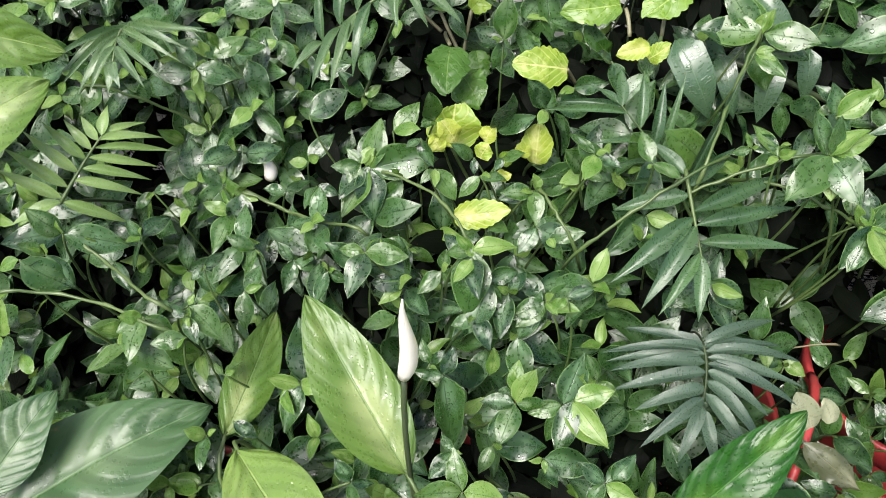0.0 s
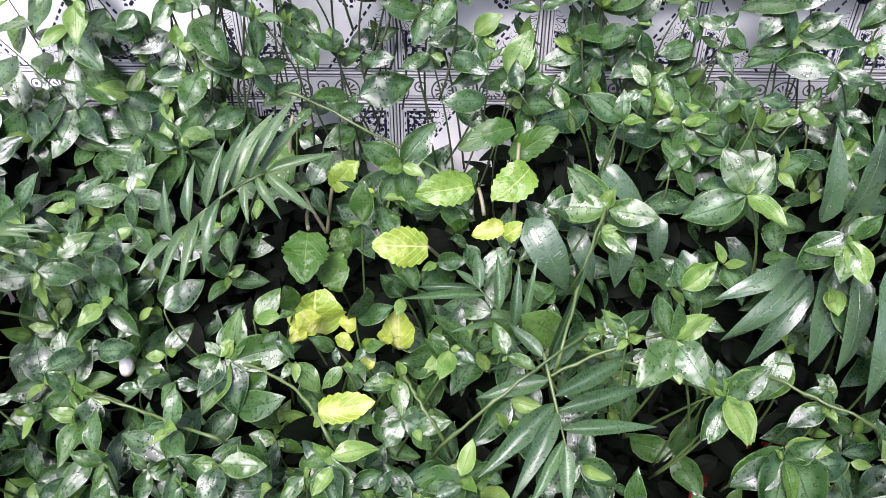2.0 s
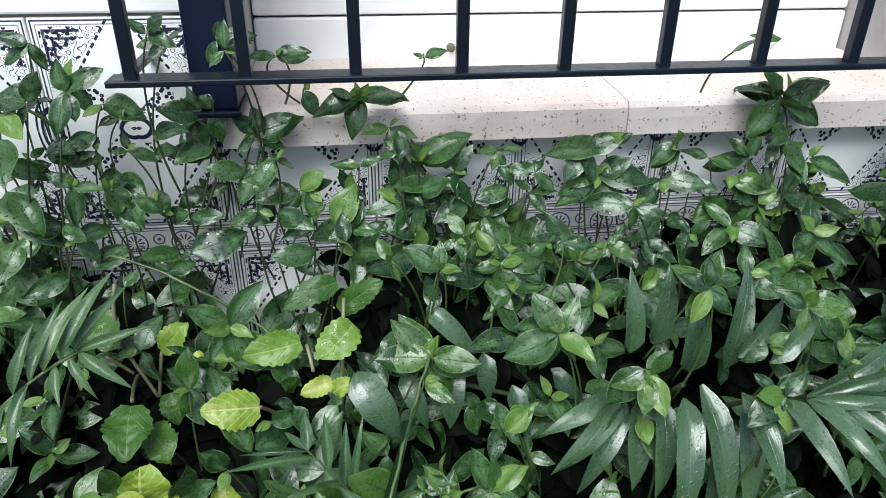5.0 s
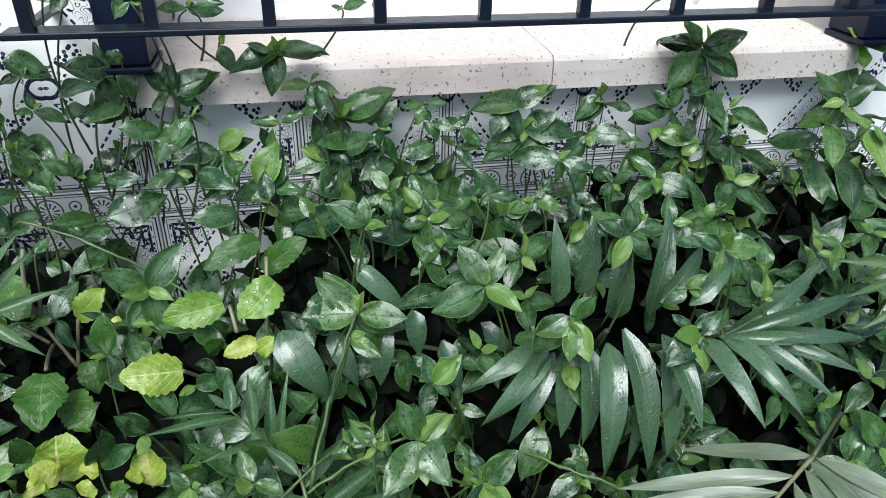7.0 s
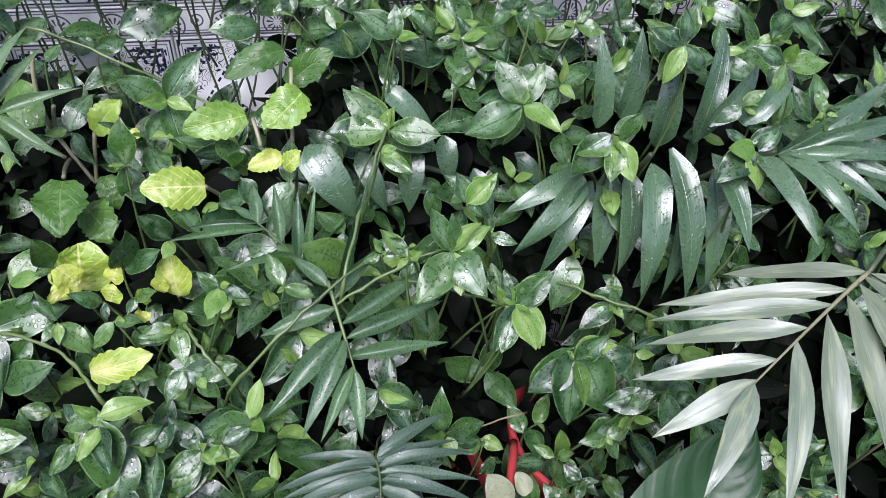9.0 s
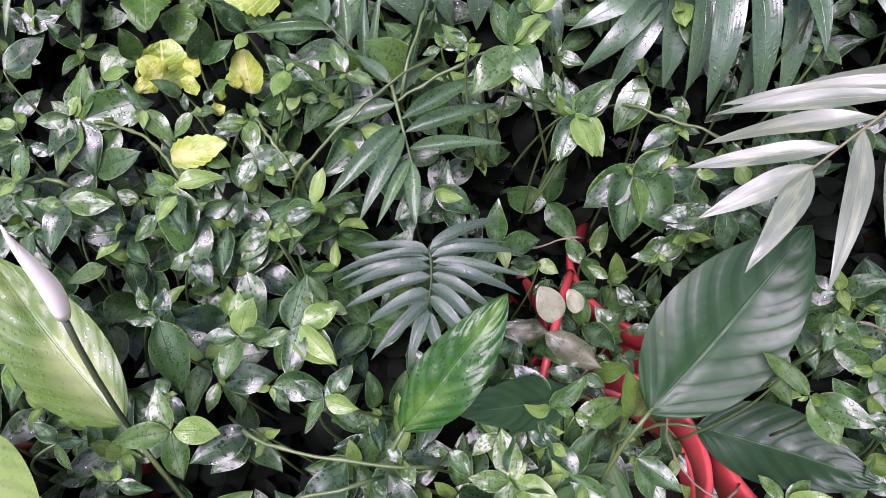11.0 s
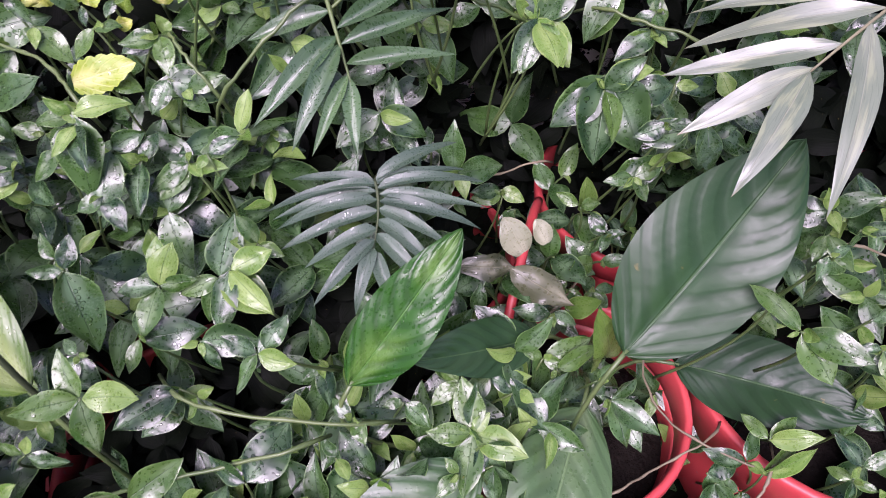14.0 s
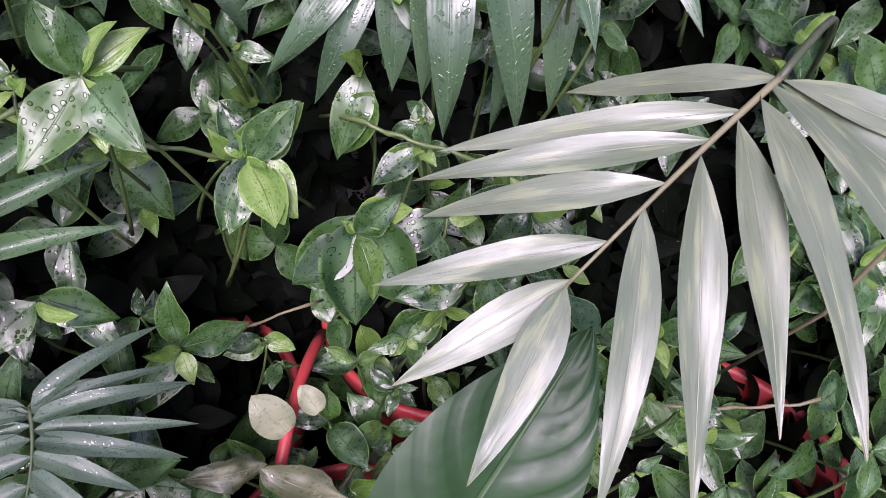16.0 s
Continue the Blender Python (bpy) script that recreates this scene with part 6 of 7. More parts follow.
shoot((0.149, 0.905, 1.061), ((0.144, 0.893, 1.015), (0.210, 0.903, 1.064), (0.120, 0.905, 1.072),), ((0.150, 0.902, 1.077),))
shoot((0.094, 0.909, 1.072), ((0.104, 0.903, 1.041),))
shoot((0.032, 0.904, 1.023), ((0.041, 0.908, 1.054), (0.089, 0.908, 1.040), (0.011, 0.892, 1.002), (0.007, 0.908, 1.046),))
shoot((0.200, 0.877, 1.030), ((0.196, 0.858, 0.998),))
shoot((-0.271, 0.888, 0.937), ((-0.265, 0.873, 0.914), (-0.291, 0.873, 0.920),), ((-0.273, 0.897, 0.963), (-0.246, 0.891, 0.944),))
shoot((-0.264, 0.877, 0.898), ((-0.286, 0.869, 0.888),), ((-0.249, 0.884, 0.902), (-0.266, 0.874, 0.915),))
shoot((-0.271, 0.901, 1.090), ((-0.261, 0.895, 1.033), (-0.289, 0.907, 1.113), (-0.262, 0.907, 1.101),))
shoot((-0.269, 0.900, 1.120), ((-0.287, 0.902, 1.144), (-0.256, 0.916, 1.138),))
shoot((-0.270, 0.905, 0.989), ((-0.297, 0.886, 0.962), (-0.258, 0.928, 1.008), (-0.280, 0.918, 1.005),))
shoot((-0.084, 0.897, 0.930), ((-0.094, 0.916, 0.952), (-0.077, 0.904, 0.934),))
shoot((-0.043, 0.946, 0.931), ((-0.013, 0.950, 0.944), (-0.063, 0.934, 0.920),))
shoot((-0.052, 0.946, 1.035), ((-0.080, 0.940, 1.048), (-0.021, 0.908, 1.026), (-0.040, 0.950, 1.062),))
shoot((0.003, 0.904, 1.131), ((0.008, 0.902, 1.152), (-0.009, 0.903, 1.106), (0.039, 0.914, 1.126), (0.046, 0.909, 1.136),))
shoot((-0.057, 0.926, 1.127), ((-0.088, 0.920, 1.122), (-0.073, 0.913, 1.107), (-0.034, 0.908, 1.139),), ((-0.059, 0.917, 1.147),))
shoot((0.062, 0.929, 1.106), ((0.042, 0.940, 1.108), (0.101, 0.938, 1.101),))
shoot((0.230, 0.899, 1.109), ((0.218, 0.906, 1.111), (0.258, 0.893, 1.117),))
shoot((0.629, 0.885, 1.124), ((0.606, 0.907, 1.103), (0.654, 0.883, 1.127),), ((0.613, 0.884, 1.130),))
shoot((-0.195, 0.892, 1.000), ((-0.232, 0.881, 0.990), (-0.169, 0.913, 1.005), (-0.183, 0.911, 1.027),))
shoot((-0.119, 0.923, 1.043), ((-0.093, 0.937, 1.045), (-0.144, 0.913, 1.033),))
shoot((-0.196, 0.919, 1.128), ((-0.231, 0.918, 1.135), (-0.225, 0.915, 1.105), (-0.181, 0.917, 1.098),))
shoot((-0.313, 0.891, 0.981), ((-0.303, 0.894, 0.951), (-0.330, 0.874, 0.960),))
shoot((0.674, 0.885, 1.050), ((0.625, 0.910, 1.057), (0.717, 0.862, 1.076), (0.695, 0.858, 1.028), (0.654, 0.893, 0.995),), ((0.654, 0.905, 1.083),))
shoot((0.668, 0.885, 0.922), ((0.660, 0.902, 0.969),), ((0.685, 0.870, 0.926), (0.671, 0.882, 0.940),))
shoot((0.701, 0.885, 0.980), ((0.718, 0.854, 0.948), (0.676, 0.904, 0.995),))
shoot((0.731, 0.885, 0.973), ((0.770, 0.844, 0.952),))
shoot((0.454, 0.885, 1.000), ((0.384, 0.906, 0.978), (0.483, 0.871, 1.017),))
shoot((0.450, 0.885, 0.973), ((0.406, 0.883, 0.944), (0.488, 0.873, 0.978),))
shoot((0.448, 0.885, 0.949), ((0.395, 0.881, 0.921),))
shoot((0.905, 0.885, 0.966), ((0.864, 0.912, 0.928), (0.937, 0.873, 1.001), (0.864, 0.908, 1.010), (0.905, 0.897, 1.017), (0.888, 0.880, 0.924),))
shoot((-0.136, 0.918, 1.059), ((-0.092, 0.931, 1.042),))
shoot((-0.025, 0.904, 1.049), ((-0.072, 0.890, 1.055), (-0.037, 0.908, 1.079),))
shoot((-0.057, 0.945, 1.019), ((-0.040, 0.933, 0.979),))
shoot((-0.141, 0.890, 0.970), ((-0.111, 0.886, 0.916),))
shoot((-0.092, 0.905, 0.958), ((-0.081, 0.902, 0.921),))
shoot((-0.042, 0.946, 0.941), ((-0.078, 0.936, 0.917),))
shoot((0.222, 0.885, 0.987), ((0.290, 0.899, 1.014),))
shoot((0.535, 0.885, 0.951), ((0.588, 0.862, 0.949), (0.509, 0.890, 0.931),))
shoot((0.594, 0.885, 0.978), ((0.564, 0.908, 0.983), (0.628, 0.871, 0.966),))
shoot((0.553, 0.885, 0.991), ((0.522, 0.893, 0.964),))
shoot((0.321, 0.885, 0.978), ((0.333, 0.877, 0.963), (0.311, 0.890, 0.995),))
shoot((0.364, 0.885, 0.943), ((0.396, 0.871, 0.946), (0.345, 0.902, 0.952), (0.381, 0.864, 0.920),))
shoot((0.272, 0.885, 0.963), ((0.244, 0.887, 0.942), (0.284, 0.873, 0.930), (0.281, 0.901, 0.978),))
shoot((0.807, 0.885, 0.845), ((0.836, 0.881, 0.863), (0.800, 0.887, 0.809), (0.774, 0.905, 0.848),))
shoot((0.986, 0.885, 0.868), ((1.002, 0.862, 0.850), (0.967, 0.902, 0.853),))
shoot((-0.126, 0.828, 0.870), ((-0.147, 0.815, 0.865), (-0.110, 0.843, 0.882),))
shoot((-0.081, 0.858, 0.870), ((-0.096, 0.860, 0.886), (-0.052, 0.873, 0.875),))
shoot((-0.345, 0.363, 0.669), ((-0.364, 0.328, 0.669), (-0.306, 0.363, 0.642),), ((-0.339, 0.364, 0.676),))
shoot((-0.290, 0.390, 0.698), ((-0.287, 0.372, 0.684), (-0.258, 0.378, 0.670),), ((-0.285, 0.398, 0.706),))
shoot((-0.289, 0.371, 0.678), ((-0.317, 0.358, 0.678),))
shoot((-0.270, 0.378, 0.619), ((-0.282, 0.385, 0.628), (-0.258, 0.395, 0.619),), ((-0.259, 0.380, 0.625),))
shoot((-0.272, 0.326, 0.595), ((-0.270, 0.297, 0.583),), ((-0.287, 0.317, 0.612), (-0.262, 0.329, 0.603),))
shoot((-0.273, 0.458, 0.650), ((-0.267, 0.433, 0.620), (-0.262, 0.487, 0.658),), ((-0.256, 0.467, 0.652),))
shoot((-0.297, 0.441, 0.695), ((-0.307, 0.430, 0.688), (-0.286, 0.465, 0.694),))
shoot((-0.254, 0.344, 0.595), ((-0.229, 0.339, 0.580),))
shoot((-0.466, 0.418, 0.707), ((-0.432, 0.423, 0.664),))
shoot((-0.419, 0.463, 0.694), ((-0.393, 0.477, 0.684), (-0.436, 0.472, 0.707),))
shoot((-0.149, 0.476, 0.702), ((-0.175, 0.480, 0.699), (-0.107, 0.480, 0.697), (-0.157, 0.439, 0.675),))
shoot((-0.146, 0.473, 0.664), ((-0.111, 0.481, 0.657),))
shoot((-0.076, 0.402, 0.637), ((-0.087, 0.420, 0.650), (-0.066, 0.385, 0.623), (-0.062, 0.409, 0.650),))
shoot((0.027, 0.467, 0.663), ((-0.003, 0.451, 0.648),), ((0.059, 0.459, 0.668),))
shoot((-0.012, 0.343, 0.608), ((-0.003, 0.373, 0.627), (0.036, 0.351, 0.603), (-0.021, 0.323, 0.591),))
shoot((0.033, 0.337, 0.606), ((0.048, 0.321, 0.589), (0.079, 0.340, 0.600),))
shoot((0.056, 0.385, 0.628), ((0.071, 0.412, 0.641), (0.045, 0.347, 0.598),), ((0.090, 0.392, 0.641), (0.091, 0.351, 0.614),))
shoot((0.004, 0.383, 0.631), ((-0.012, 0.388, 0.628),), ((0.003, 0.405, 0.653),))
shoot((0.087, 0.310, 0.628), ((0.104, 0.329, 0.642), (0.067, 0.301, 0.614),))
shoot((-0.044, 0.320, 0.628), ((-0.056, 0.332, 0.631), (-0.033, 0.303, 0.604), (-0.061, 0.301, 0.610),))
shoot((-0.360, 0.630, 0.794), ((-0.401, 0.618, 0.797), (-0.318, 0.653, 0.779),), ((-0.350, 0.616, 0.766),))
shoot((-0.349, 0.651, 0.804), ((-0.387, 0.643, 0.819), (-0.312, 0.673, 0.814),))
shoot((-0.457, 0.587, 0.807), ((-0.425, 0.612, 0.817),))
shoot((-0.446, 0.592, 0.795), ((-0.464, 0.570, 0.769),))
shoot((-0.333, 0.585, 0.682), ((-0.365, 0.555, 0.654), (-0.298, 0.605, 0.680), (-0.325, 0.601, 0.706),))
shoot((-0.311, 0.573, 0.682), ((-0.315, 0.548, 0.642),))
shoot((-0.171, 0.601, 0.707), ((-0.160, 0.636, 0.750), (-0.197, 0.563, 0.667), (-0.100, 0.619, 0.722),), ((-0.163, 0.607, 0.722),))
shoot((-0.137, 0.602, 0.698), ((-0.159, 0.580, 0.665),))
shoot((-0.242, 0.633, 0.749), ((-0.202, 0.658, 0.768),))
shoot((-0.151, 0.634, 0.736), ((-0.122, 0.659, 0.756),), ((-0.119, 0.632, 0.744),))
shoot((-0.282, 0.649, 0.719), ((-0.303, 0.634, 0.706), (-0.262, 0.664, 0.708), (-0.303, 0.655, 0.731),), ((-0.266, 0.656, 0.733),))
shoot((-0.314, 0.665, 0.794), ((-0.297, 0.656, 0.752),))
shoot((-0.247, 0.620, 0.697), ((-0.223, 0.649, 0.718),))
shoot((-0.233, 0.597, 0.682), ((-0.208, 0.595, 0.673), (-0.242, 0.575, 0.665),))
shoot((-0.379, 0.479, 0.693), ((-0.362, 0.510, 0.697), (-0.392, 0.481, 0.711),))
shoot((-0.407, 0.559, 0.685), ((-0.384, 0.568, 0.688), (-0.425, 0.545, 0.670),))
shoot((-0.237, 0.509, 0.650), ((-0.245, 0.483, 0.625), (-0.214, 0.507, 0.639), (-0.256, 0.517, 0.665),))
shoot((-0.188, 0.474, 0.673), ((-0.197, 0.452, 0.647), (-0.165, 0.468, 0.666),))
shoot((-0.077, 0.484, 0.678), ((-0.098, 0.468, 0.659), (-0.066, 0.482, 0.666), (-0.075, 0.505, 0.688),))
shoot((-0.010, 0.467, 0.673), ((-0.017, 0.433, 0.646), (0.004, 0.486, 0.686),))
shoot((-0.039, 0.444, 0.662), ((-0.021, 0.420, 0.644), (-0.060, 0.435, 0.652),))
shoot((-0.113, 0.433, 0.664), ((-0.141, 0.415, 0.663),))
shoot((0.198, 0.869, 1.008), ((0.196, 0.876, 1.032), (0.200, 0.860, 0.995), (0.172, 0.879, 0.995), (0.181, 0.881, 1.019),))
shoot((0.223, 0.885, 0.985), ((0.285, 0.894, 1.014), (0.213, 0.890, 1.015),))
shoot((0.265, 0.885, 0.973), ((0.253, 0.907, 0.998), (0.269, 0.875, 0.940), (0.288, 0.891, 1.007),))
shoot((0.319, 0.885, 1.000), ((0.312, 0.878, 0.975), (0.353, 0.883, 1.000), (0.294, 0.896, 0.992),))
shoot((0.331, 0.885, 0.979), ((0.314, 0.890, 0.992), (0.336, 0.878, 0.952), (0.356, 0.869, 0.970),))
shoot((0.368, 0.885, 0.967), ((0.351, 0.906, 0.974), (0.389, 0.870, 0.947), (0.380, 0.899, 0.984),))
shoot((0.428, 0.885, 0.992), ((0.382, 0.904, 0.980), (0.475, 0.878, 1.016), (0.403, 0.877, 0.955), (0.436, 0.869, 0.954),))
shoot((0.447, 0.885, 0.962), ((0.488, 0.870, 0.986), (0.401, 0.884, 0.933), (0.511, 0.862, 0.959),))
shoot((0.548, 0.885, 1.001), ((0.516, 0.888, 0.967), (0.540, 0.898, 1.001),))
shoot((0.576, 0.885, 0.944), ((0.551, 0.894, 0.941), (0.607, 0.871, 0.938),))
shoot((0.649, 0.885, 0.977), ((0.602, 0.912, 0.952), (0.625, 0.906, 0.997), (0.655, 0.886, 1.010),), ((0.639, 0.888, 0.992),))
shoot((0.673, 0.885, 1.057), ((0.630, 0.915, 1.055), (0.652, 0.900, 1.087), (0.698, 0.867, 1.075), (0.634, 0.885, 1.004), (0.703, 0.864, 1.045),))
shoot((0.687, 0.885, 0.999), ((0.714, 0.858, 0.953), (0.694, 0.882, 1.019), (0.669, 0.877, 0.969),))
shoot((0.484, 0.844, 0.934), ((0.427, 0.874, 0.929), (0.524, 0.827, 0.922), (0.482, 0.844, 0.903),), ((0.496, 0.839, 0.947),))
shoot((0.507, 0.850, 0.883), ((0.517, 0.827, 0.855), (0.485, 0.867, 0.875), (0.533, 0.826, 0.879),))
shoot((0.522, 0.767, 0.933), ((0.509, 0.788, 0.945), (0.539, 0.758, 0.952), (0.506, 0.769, 0.919),), ((0.526, 0.755, 0.930),))
shoot((0.671, 0.885, 0.927), ((0.660, 0.885, 0.911), (0.689, 0.866, 0.927), (0.652, 0.876, 0.891),), ((0.664, 0.893, 0.939),))
shoot((0.218, 0.885, 0.933), ((0.208, 0.905, 0.974), (0.203, 0.868, 0.886), (0.186, 0.877, 0.918), (0.236, 0.881, 0.915),))
shoot((0.243, 0.885, 0.920), ((0.230, 0.900, 0.952), (0.266, 0.905, 0.965), (0.252, 0.884, 0.897),))
shoot((0.305, 0.885, 0.911), ((0.290, 0.908, 0.924), (0.313, 0.861, 0.883), (0.338, 0.879, 0.897), (0.345, 0.894, 0.930),))
shoot((0.255, 0.787, 0.931), ((0.263, 0.772, 0.910), (0.236, 0.784, 0.919),))
shoot((0.390, 0.885, 0.901), ((0.374, 0.896, 0.904), (0.413, 0.874, 0.873),))
shoot((0.373, 0.769, 0.930), ((0.364, 0.766, 0.918), (0.410, 0.763, 0.925), (0.346, 0.787, 0.929),))
shoot((0.463, 0.836, 0.892), ((0.442, 0.829, 0.873), (0.479, 0.851, 0.911),))
shoot((0.660, 0.885, 0.852), ((0.672, 0.859, 0.840), (0.640, 0.894, 0.856), (0.684, 0.854, 0.817),))
shoot((-0.258, 0.904, 1.050), ((-0.271, 0.900, 1.090), (-0.254, 0.898, 1.029), (-0.272, 0.886, 1.036),))
shoot((-0.217, 0.895, 1.006), ((-0.233, 0.883, 0.990), (-0.206, 0.912, 1.013), (-0.220, 0.892, 0.972),))
shoot((-0.151, 0.910, 1.007), ((-0.145, 0.895, 0.983), (-0.170, 0.893, 0.999), (-0.150, 0.924, 1.019),))
shoot((-0.117, 0.916, 1.004), ((-0.079, 0.913, 0.990), (-0.121, 0.920, 1.027), (-0.134, 0.905, 1.004),))
shoot((-0.032, 0.904, 1.041), ((-0.070, 0.894, 1.055), (-0.044, 0.902, 1.069), (-0.008, 0.905, 1.016), (-0.029, 0.896, 0.995),))
shoot((-0.011, 0.904, 1.054), ((-0.025, 0.908, 1.076), (-0.008, 0.901, 1.014),))
shoot((0.030, 0.903, 0.985), ((0.057, 0.908, 0.993), (0.008, 0.882, 0.942), (0.002, 0.899, 0.972), (0.037, 0.901, 0.948),))
shoot((0.028, 0.882, 0.934), ((-0.007, 0.875, 0.919), (0.035, 0.885, 0.948), (0.041, 0.871, 0.924),))
shoot((0.090, 0.885, 0.958), ((0.055, 0.884, 0.933), (0.118, 0.893, 0.965), (0.096, 0.867, 0.921), (0.084, 0.895, 0.972),))
shoot((0.138, 0.889, 0.951), ((0.143, 0.866, 0.897), (0.125, 0.902, 0.976), (0.158, 0.878, 0.945),))
shoot((0.136, 0.856, 0.914), ((0.154, 0.866, 0.939), (0.116, 0.850, 0.902), (0.170, 0.850, 0.916),))
shoot((-0.315, 0.902, 0.917), ((-0.310, 0.900, 0.884), (-0.325, 0.907, 0.938), (-0.296, 0.909, 0.898),))
shoot((-0.221, 0.878, 0.912), ((-0.258, 0.862, 0.898), (-0.219, 0.876, 0.890), (-0.238, 0.886, 0.927),))
shoot((-0.175, 0.859, 0.920), ((-0.155, 0.859, 0.889), (-0.185, 0.862, 0.941), (-0.143, 0.885, 0.922),))
shoot((-0.131, 0.878, 0.940), ((-0.106, 0.870, 0.921), (-0.145, 0.897, 0.968),))
shoot((-0.060, 0.884, 0.881), ((0.008, 0.911, 0.890), (-0.075, 0.887, 0.872),))
shoot((0.255, 0.333, 0.520), ((0.227, 0.313, 0.510), (0.261, 0.342, 0.535), (0.284, 0.322, 0.506),), ((0.290, 0.326, 0.528),))
shoot((0.276, 0.306, 0.518), ((0.297, 0.309, 0.524), (0.271, 0.296, 0.496),))
shoot((0.229, 0.280, 0.538), ((0.204, 0.269, 0.537), (0.241, 0.307, 0.555), (0.239, 0.255, 0.521),))
shoot((0.241, 0.265, 0.534), ((0.269, 0.258, 0.539), (0.229, 0.245, 0.520), (0.254, 0.246, 0.516),))
shoot((0.237, 0.222, 0.511), ((0.224, 0.240, 0.508), (0.256, 0.204, 0.512),))
shoot((0.301, 0.340, 0.527), ((0.322, 0.331, 0.521), (0.283, 0.347, 0.537), (0.345, 0.348, 0.534),))
shoot((0.345, 0.319, 0.518), ((0.360, 0.326, 0.536), (0.345, 0.302, 0.515),))
shoot((0.368, 0.304, 0.482), ((0.353, 0.320, 0.488), (0.395, 0.294, 0.476), (0.381, 0.273, 0.469),))
shoot((0.549, 0.270, 0.512), ((0.556, 0.281, 0.532), (0.543, 0.258, 0.491), (0.571, 0.254, 0.507),))
shoot((0.529, 0.219, 0.501), ((0.518, 0.235, 0.492), (0.518, 0.203, 0.489), (0.543, 0.206, 0.503),))
shoot((0.546, 0.202, 0.502), ((0.532, 0.195, 0.494), (0.564, 0.215, 0.517), (0.555, 0.186, 0.501),), ((0.540, 0.207, 0.511),))
shoot((0.477, 0.259, 0.500), ((0.463, 0.285, 0.500), (0.504, 0.272, 0.509),), ((0.513, 0.250, 0.521),))
shoot((0.569, 0.300, 0.557), ((0.551, 0.307, 0.557), (0.581, 0.287, 0.549), (0.571, 0.275, 0.540),))
shoot((0.403, 0.203, 0.446), ((0.438, 0.221, 0.454), (0.390, 0.198, 0.432),))
shoot((0.451, 0.230, 0.469), ((0.437, 0.247, 0.461), (0.462, 0.222, 0.462), (0.435, 0.203, 0.445),))
shoot((0.429, 0.248, 0.470), ((0.457, 0.252, 0.472), (0.439, 0.227, 0.453),))
shoot((0.218, 0.246, 0.528), ((0.198, 0.233, 0.521), (0.208, 0.256, 0.539),))
shoot((0.263, 0.367, 0.532), ((0.235, 0.376, 0.538), (0.280, 0.375, 0.539), (0.268, 0.344, 0.523),))
shoot((0.296, 0.533, 0.531), ((0.262, 0.529, 0.534), (0.309, 0.537, 0.528),))
shoot((0.302, 0.519, 0.525), ((0.294, 0.497, 0.521), (0.314, 0.518, 0.513),))
shoot((0.389, 0.469, 0.532), ((0.376, 0.493, 0.539), (0.403, 0.453, 0.528), (0.380, 0.450, 0.525),))
shoot((0.398, 0.464, 0.613), ((0.371, 0.463, 0.611), (0.428, 0.470, 0.622), (0.410, 0.448, 0.597),))
shoot((0.311, 0.435, 0.501), ((0.295, 0.447, 0.505), (0.328, 0.417, 0.490), (0.322, 0.447, 0.511),), ((0.308, 0.447, 0.507),))
shoot((0.345, 0.435, 0.491), ((0.339, 0.452, 0.500), (0.361, 0.427, 0.490), (0.348, 0.408, 0.488),))
shoot((0.358, 0.459, 0.497), ((0.347, 0.478, 0.493), (0.379, 0.450, 0.493),))
shoot((0.249, 0.440, 0.529), ((0.228, 0.439, 0.522), (0.270, 0.433, 0.511), (0.258, 0.461, 0.525),))
shoot((0.377, 0.440, 0.483), ((0.401, 0.442, 0.477), (0.359, 0.423, 0.465), (0.386, 0.421, 0.465),))
shoot((0.420, 0.471, 0.664), ((0.393, 0.473, 0.651), (0.439, 0.463, 0.669),))
shoot((0.167, 0.519, 0.642), ((0.152, 0.526, 0.651), (0.177, 0.510, 0.625),))
shoot((0.223, 0.524, 0.613), ((0.201, 0.519, 0.601), (0.243, 0.528, 0.601), (0.222, 0.544, 0.621),))
shoot((0.241, 0.521, 0.548), ((0.222, 0.511, 0.538), (0.254, 0.504, 0.536),))
shoot((0.202, 0.213, 0.497), ((0.183, 0.235, 0.497), (0.217, 0.197, 0.485),))
shoot((0.318, 0.388, 0.523), ((0.284, 0.396, 0.523), (0.340, 0.377, 0.518),))
shoot((0.226, 0.318, 0.539), ((0.211, 0.343, 0.543), (0.200, 0.308, 0.527),))
shoot((0.387, 0.470, 0.529), ((0.372, 0.486, 0.541), (0.406, 0.464, 0.536), (0.372, 0.461, 0.513),))
shoot((0.362, 0.485, 0.558), ((0.342, 0.502, 0.562), (0.385, 0.491, 0.554),))
shoot((0.192, 0.551, 0.797), ((0.213, 0.551, 0.799), (0.175, 0.546, 0.793), (0.187, 0.564, 0.806),))
shoot((0.305, 0.570, 0.733), ((0.295, 0.571, 0.744), (0.312, 0.558, 0.728),))
shoot((-0.443, 0.455, 0.709), ((-0.486, 0.428, 0.721), (-0.391, 0.475, 0.685), (-0.468, 0.450, 0.741),), ((-0.444, 0.456, 0.726),))
shoot((-0.452, 0.434, 0.701), ((-0.430, 0.426, 0.664), (-0.476, 0.411, 0.699), (-0.468, 0.426, 0.720),))
shoot((-0.331, 0.381, 0.688), ((-0.335, 0.343, 0.671), (-0.309, 0.381, 0.660), (-0.351, 0.364, 0.682),))
shoot((-0.289, 0.381, 0.694), ((-0.275, 0.364, 0.678), (-0.307, 0.388, 0.698),))
shoot((0.253, 0.537, 0.805), ((0.255, 0.549, 0.837), (0.218, 0.501, 0.778),), ((0.288, 0.553, 0.819), (0.257, 0.511, 0.776),))
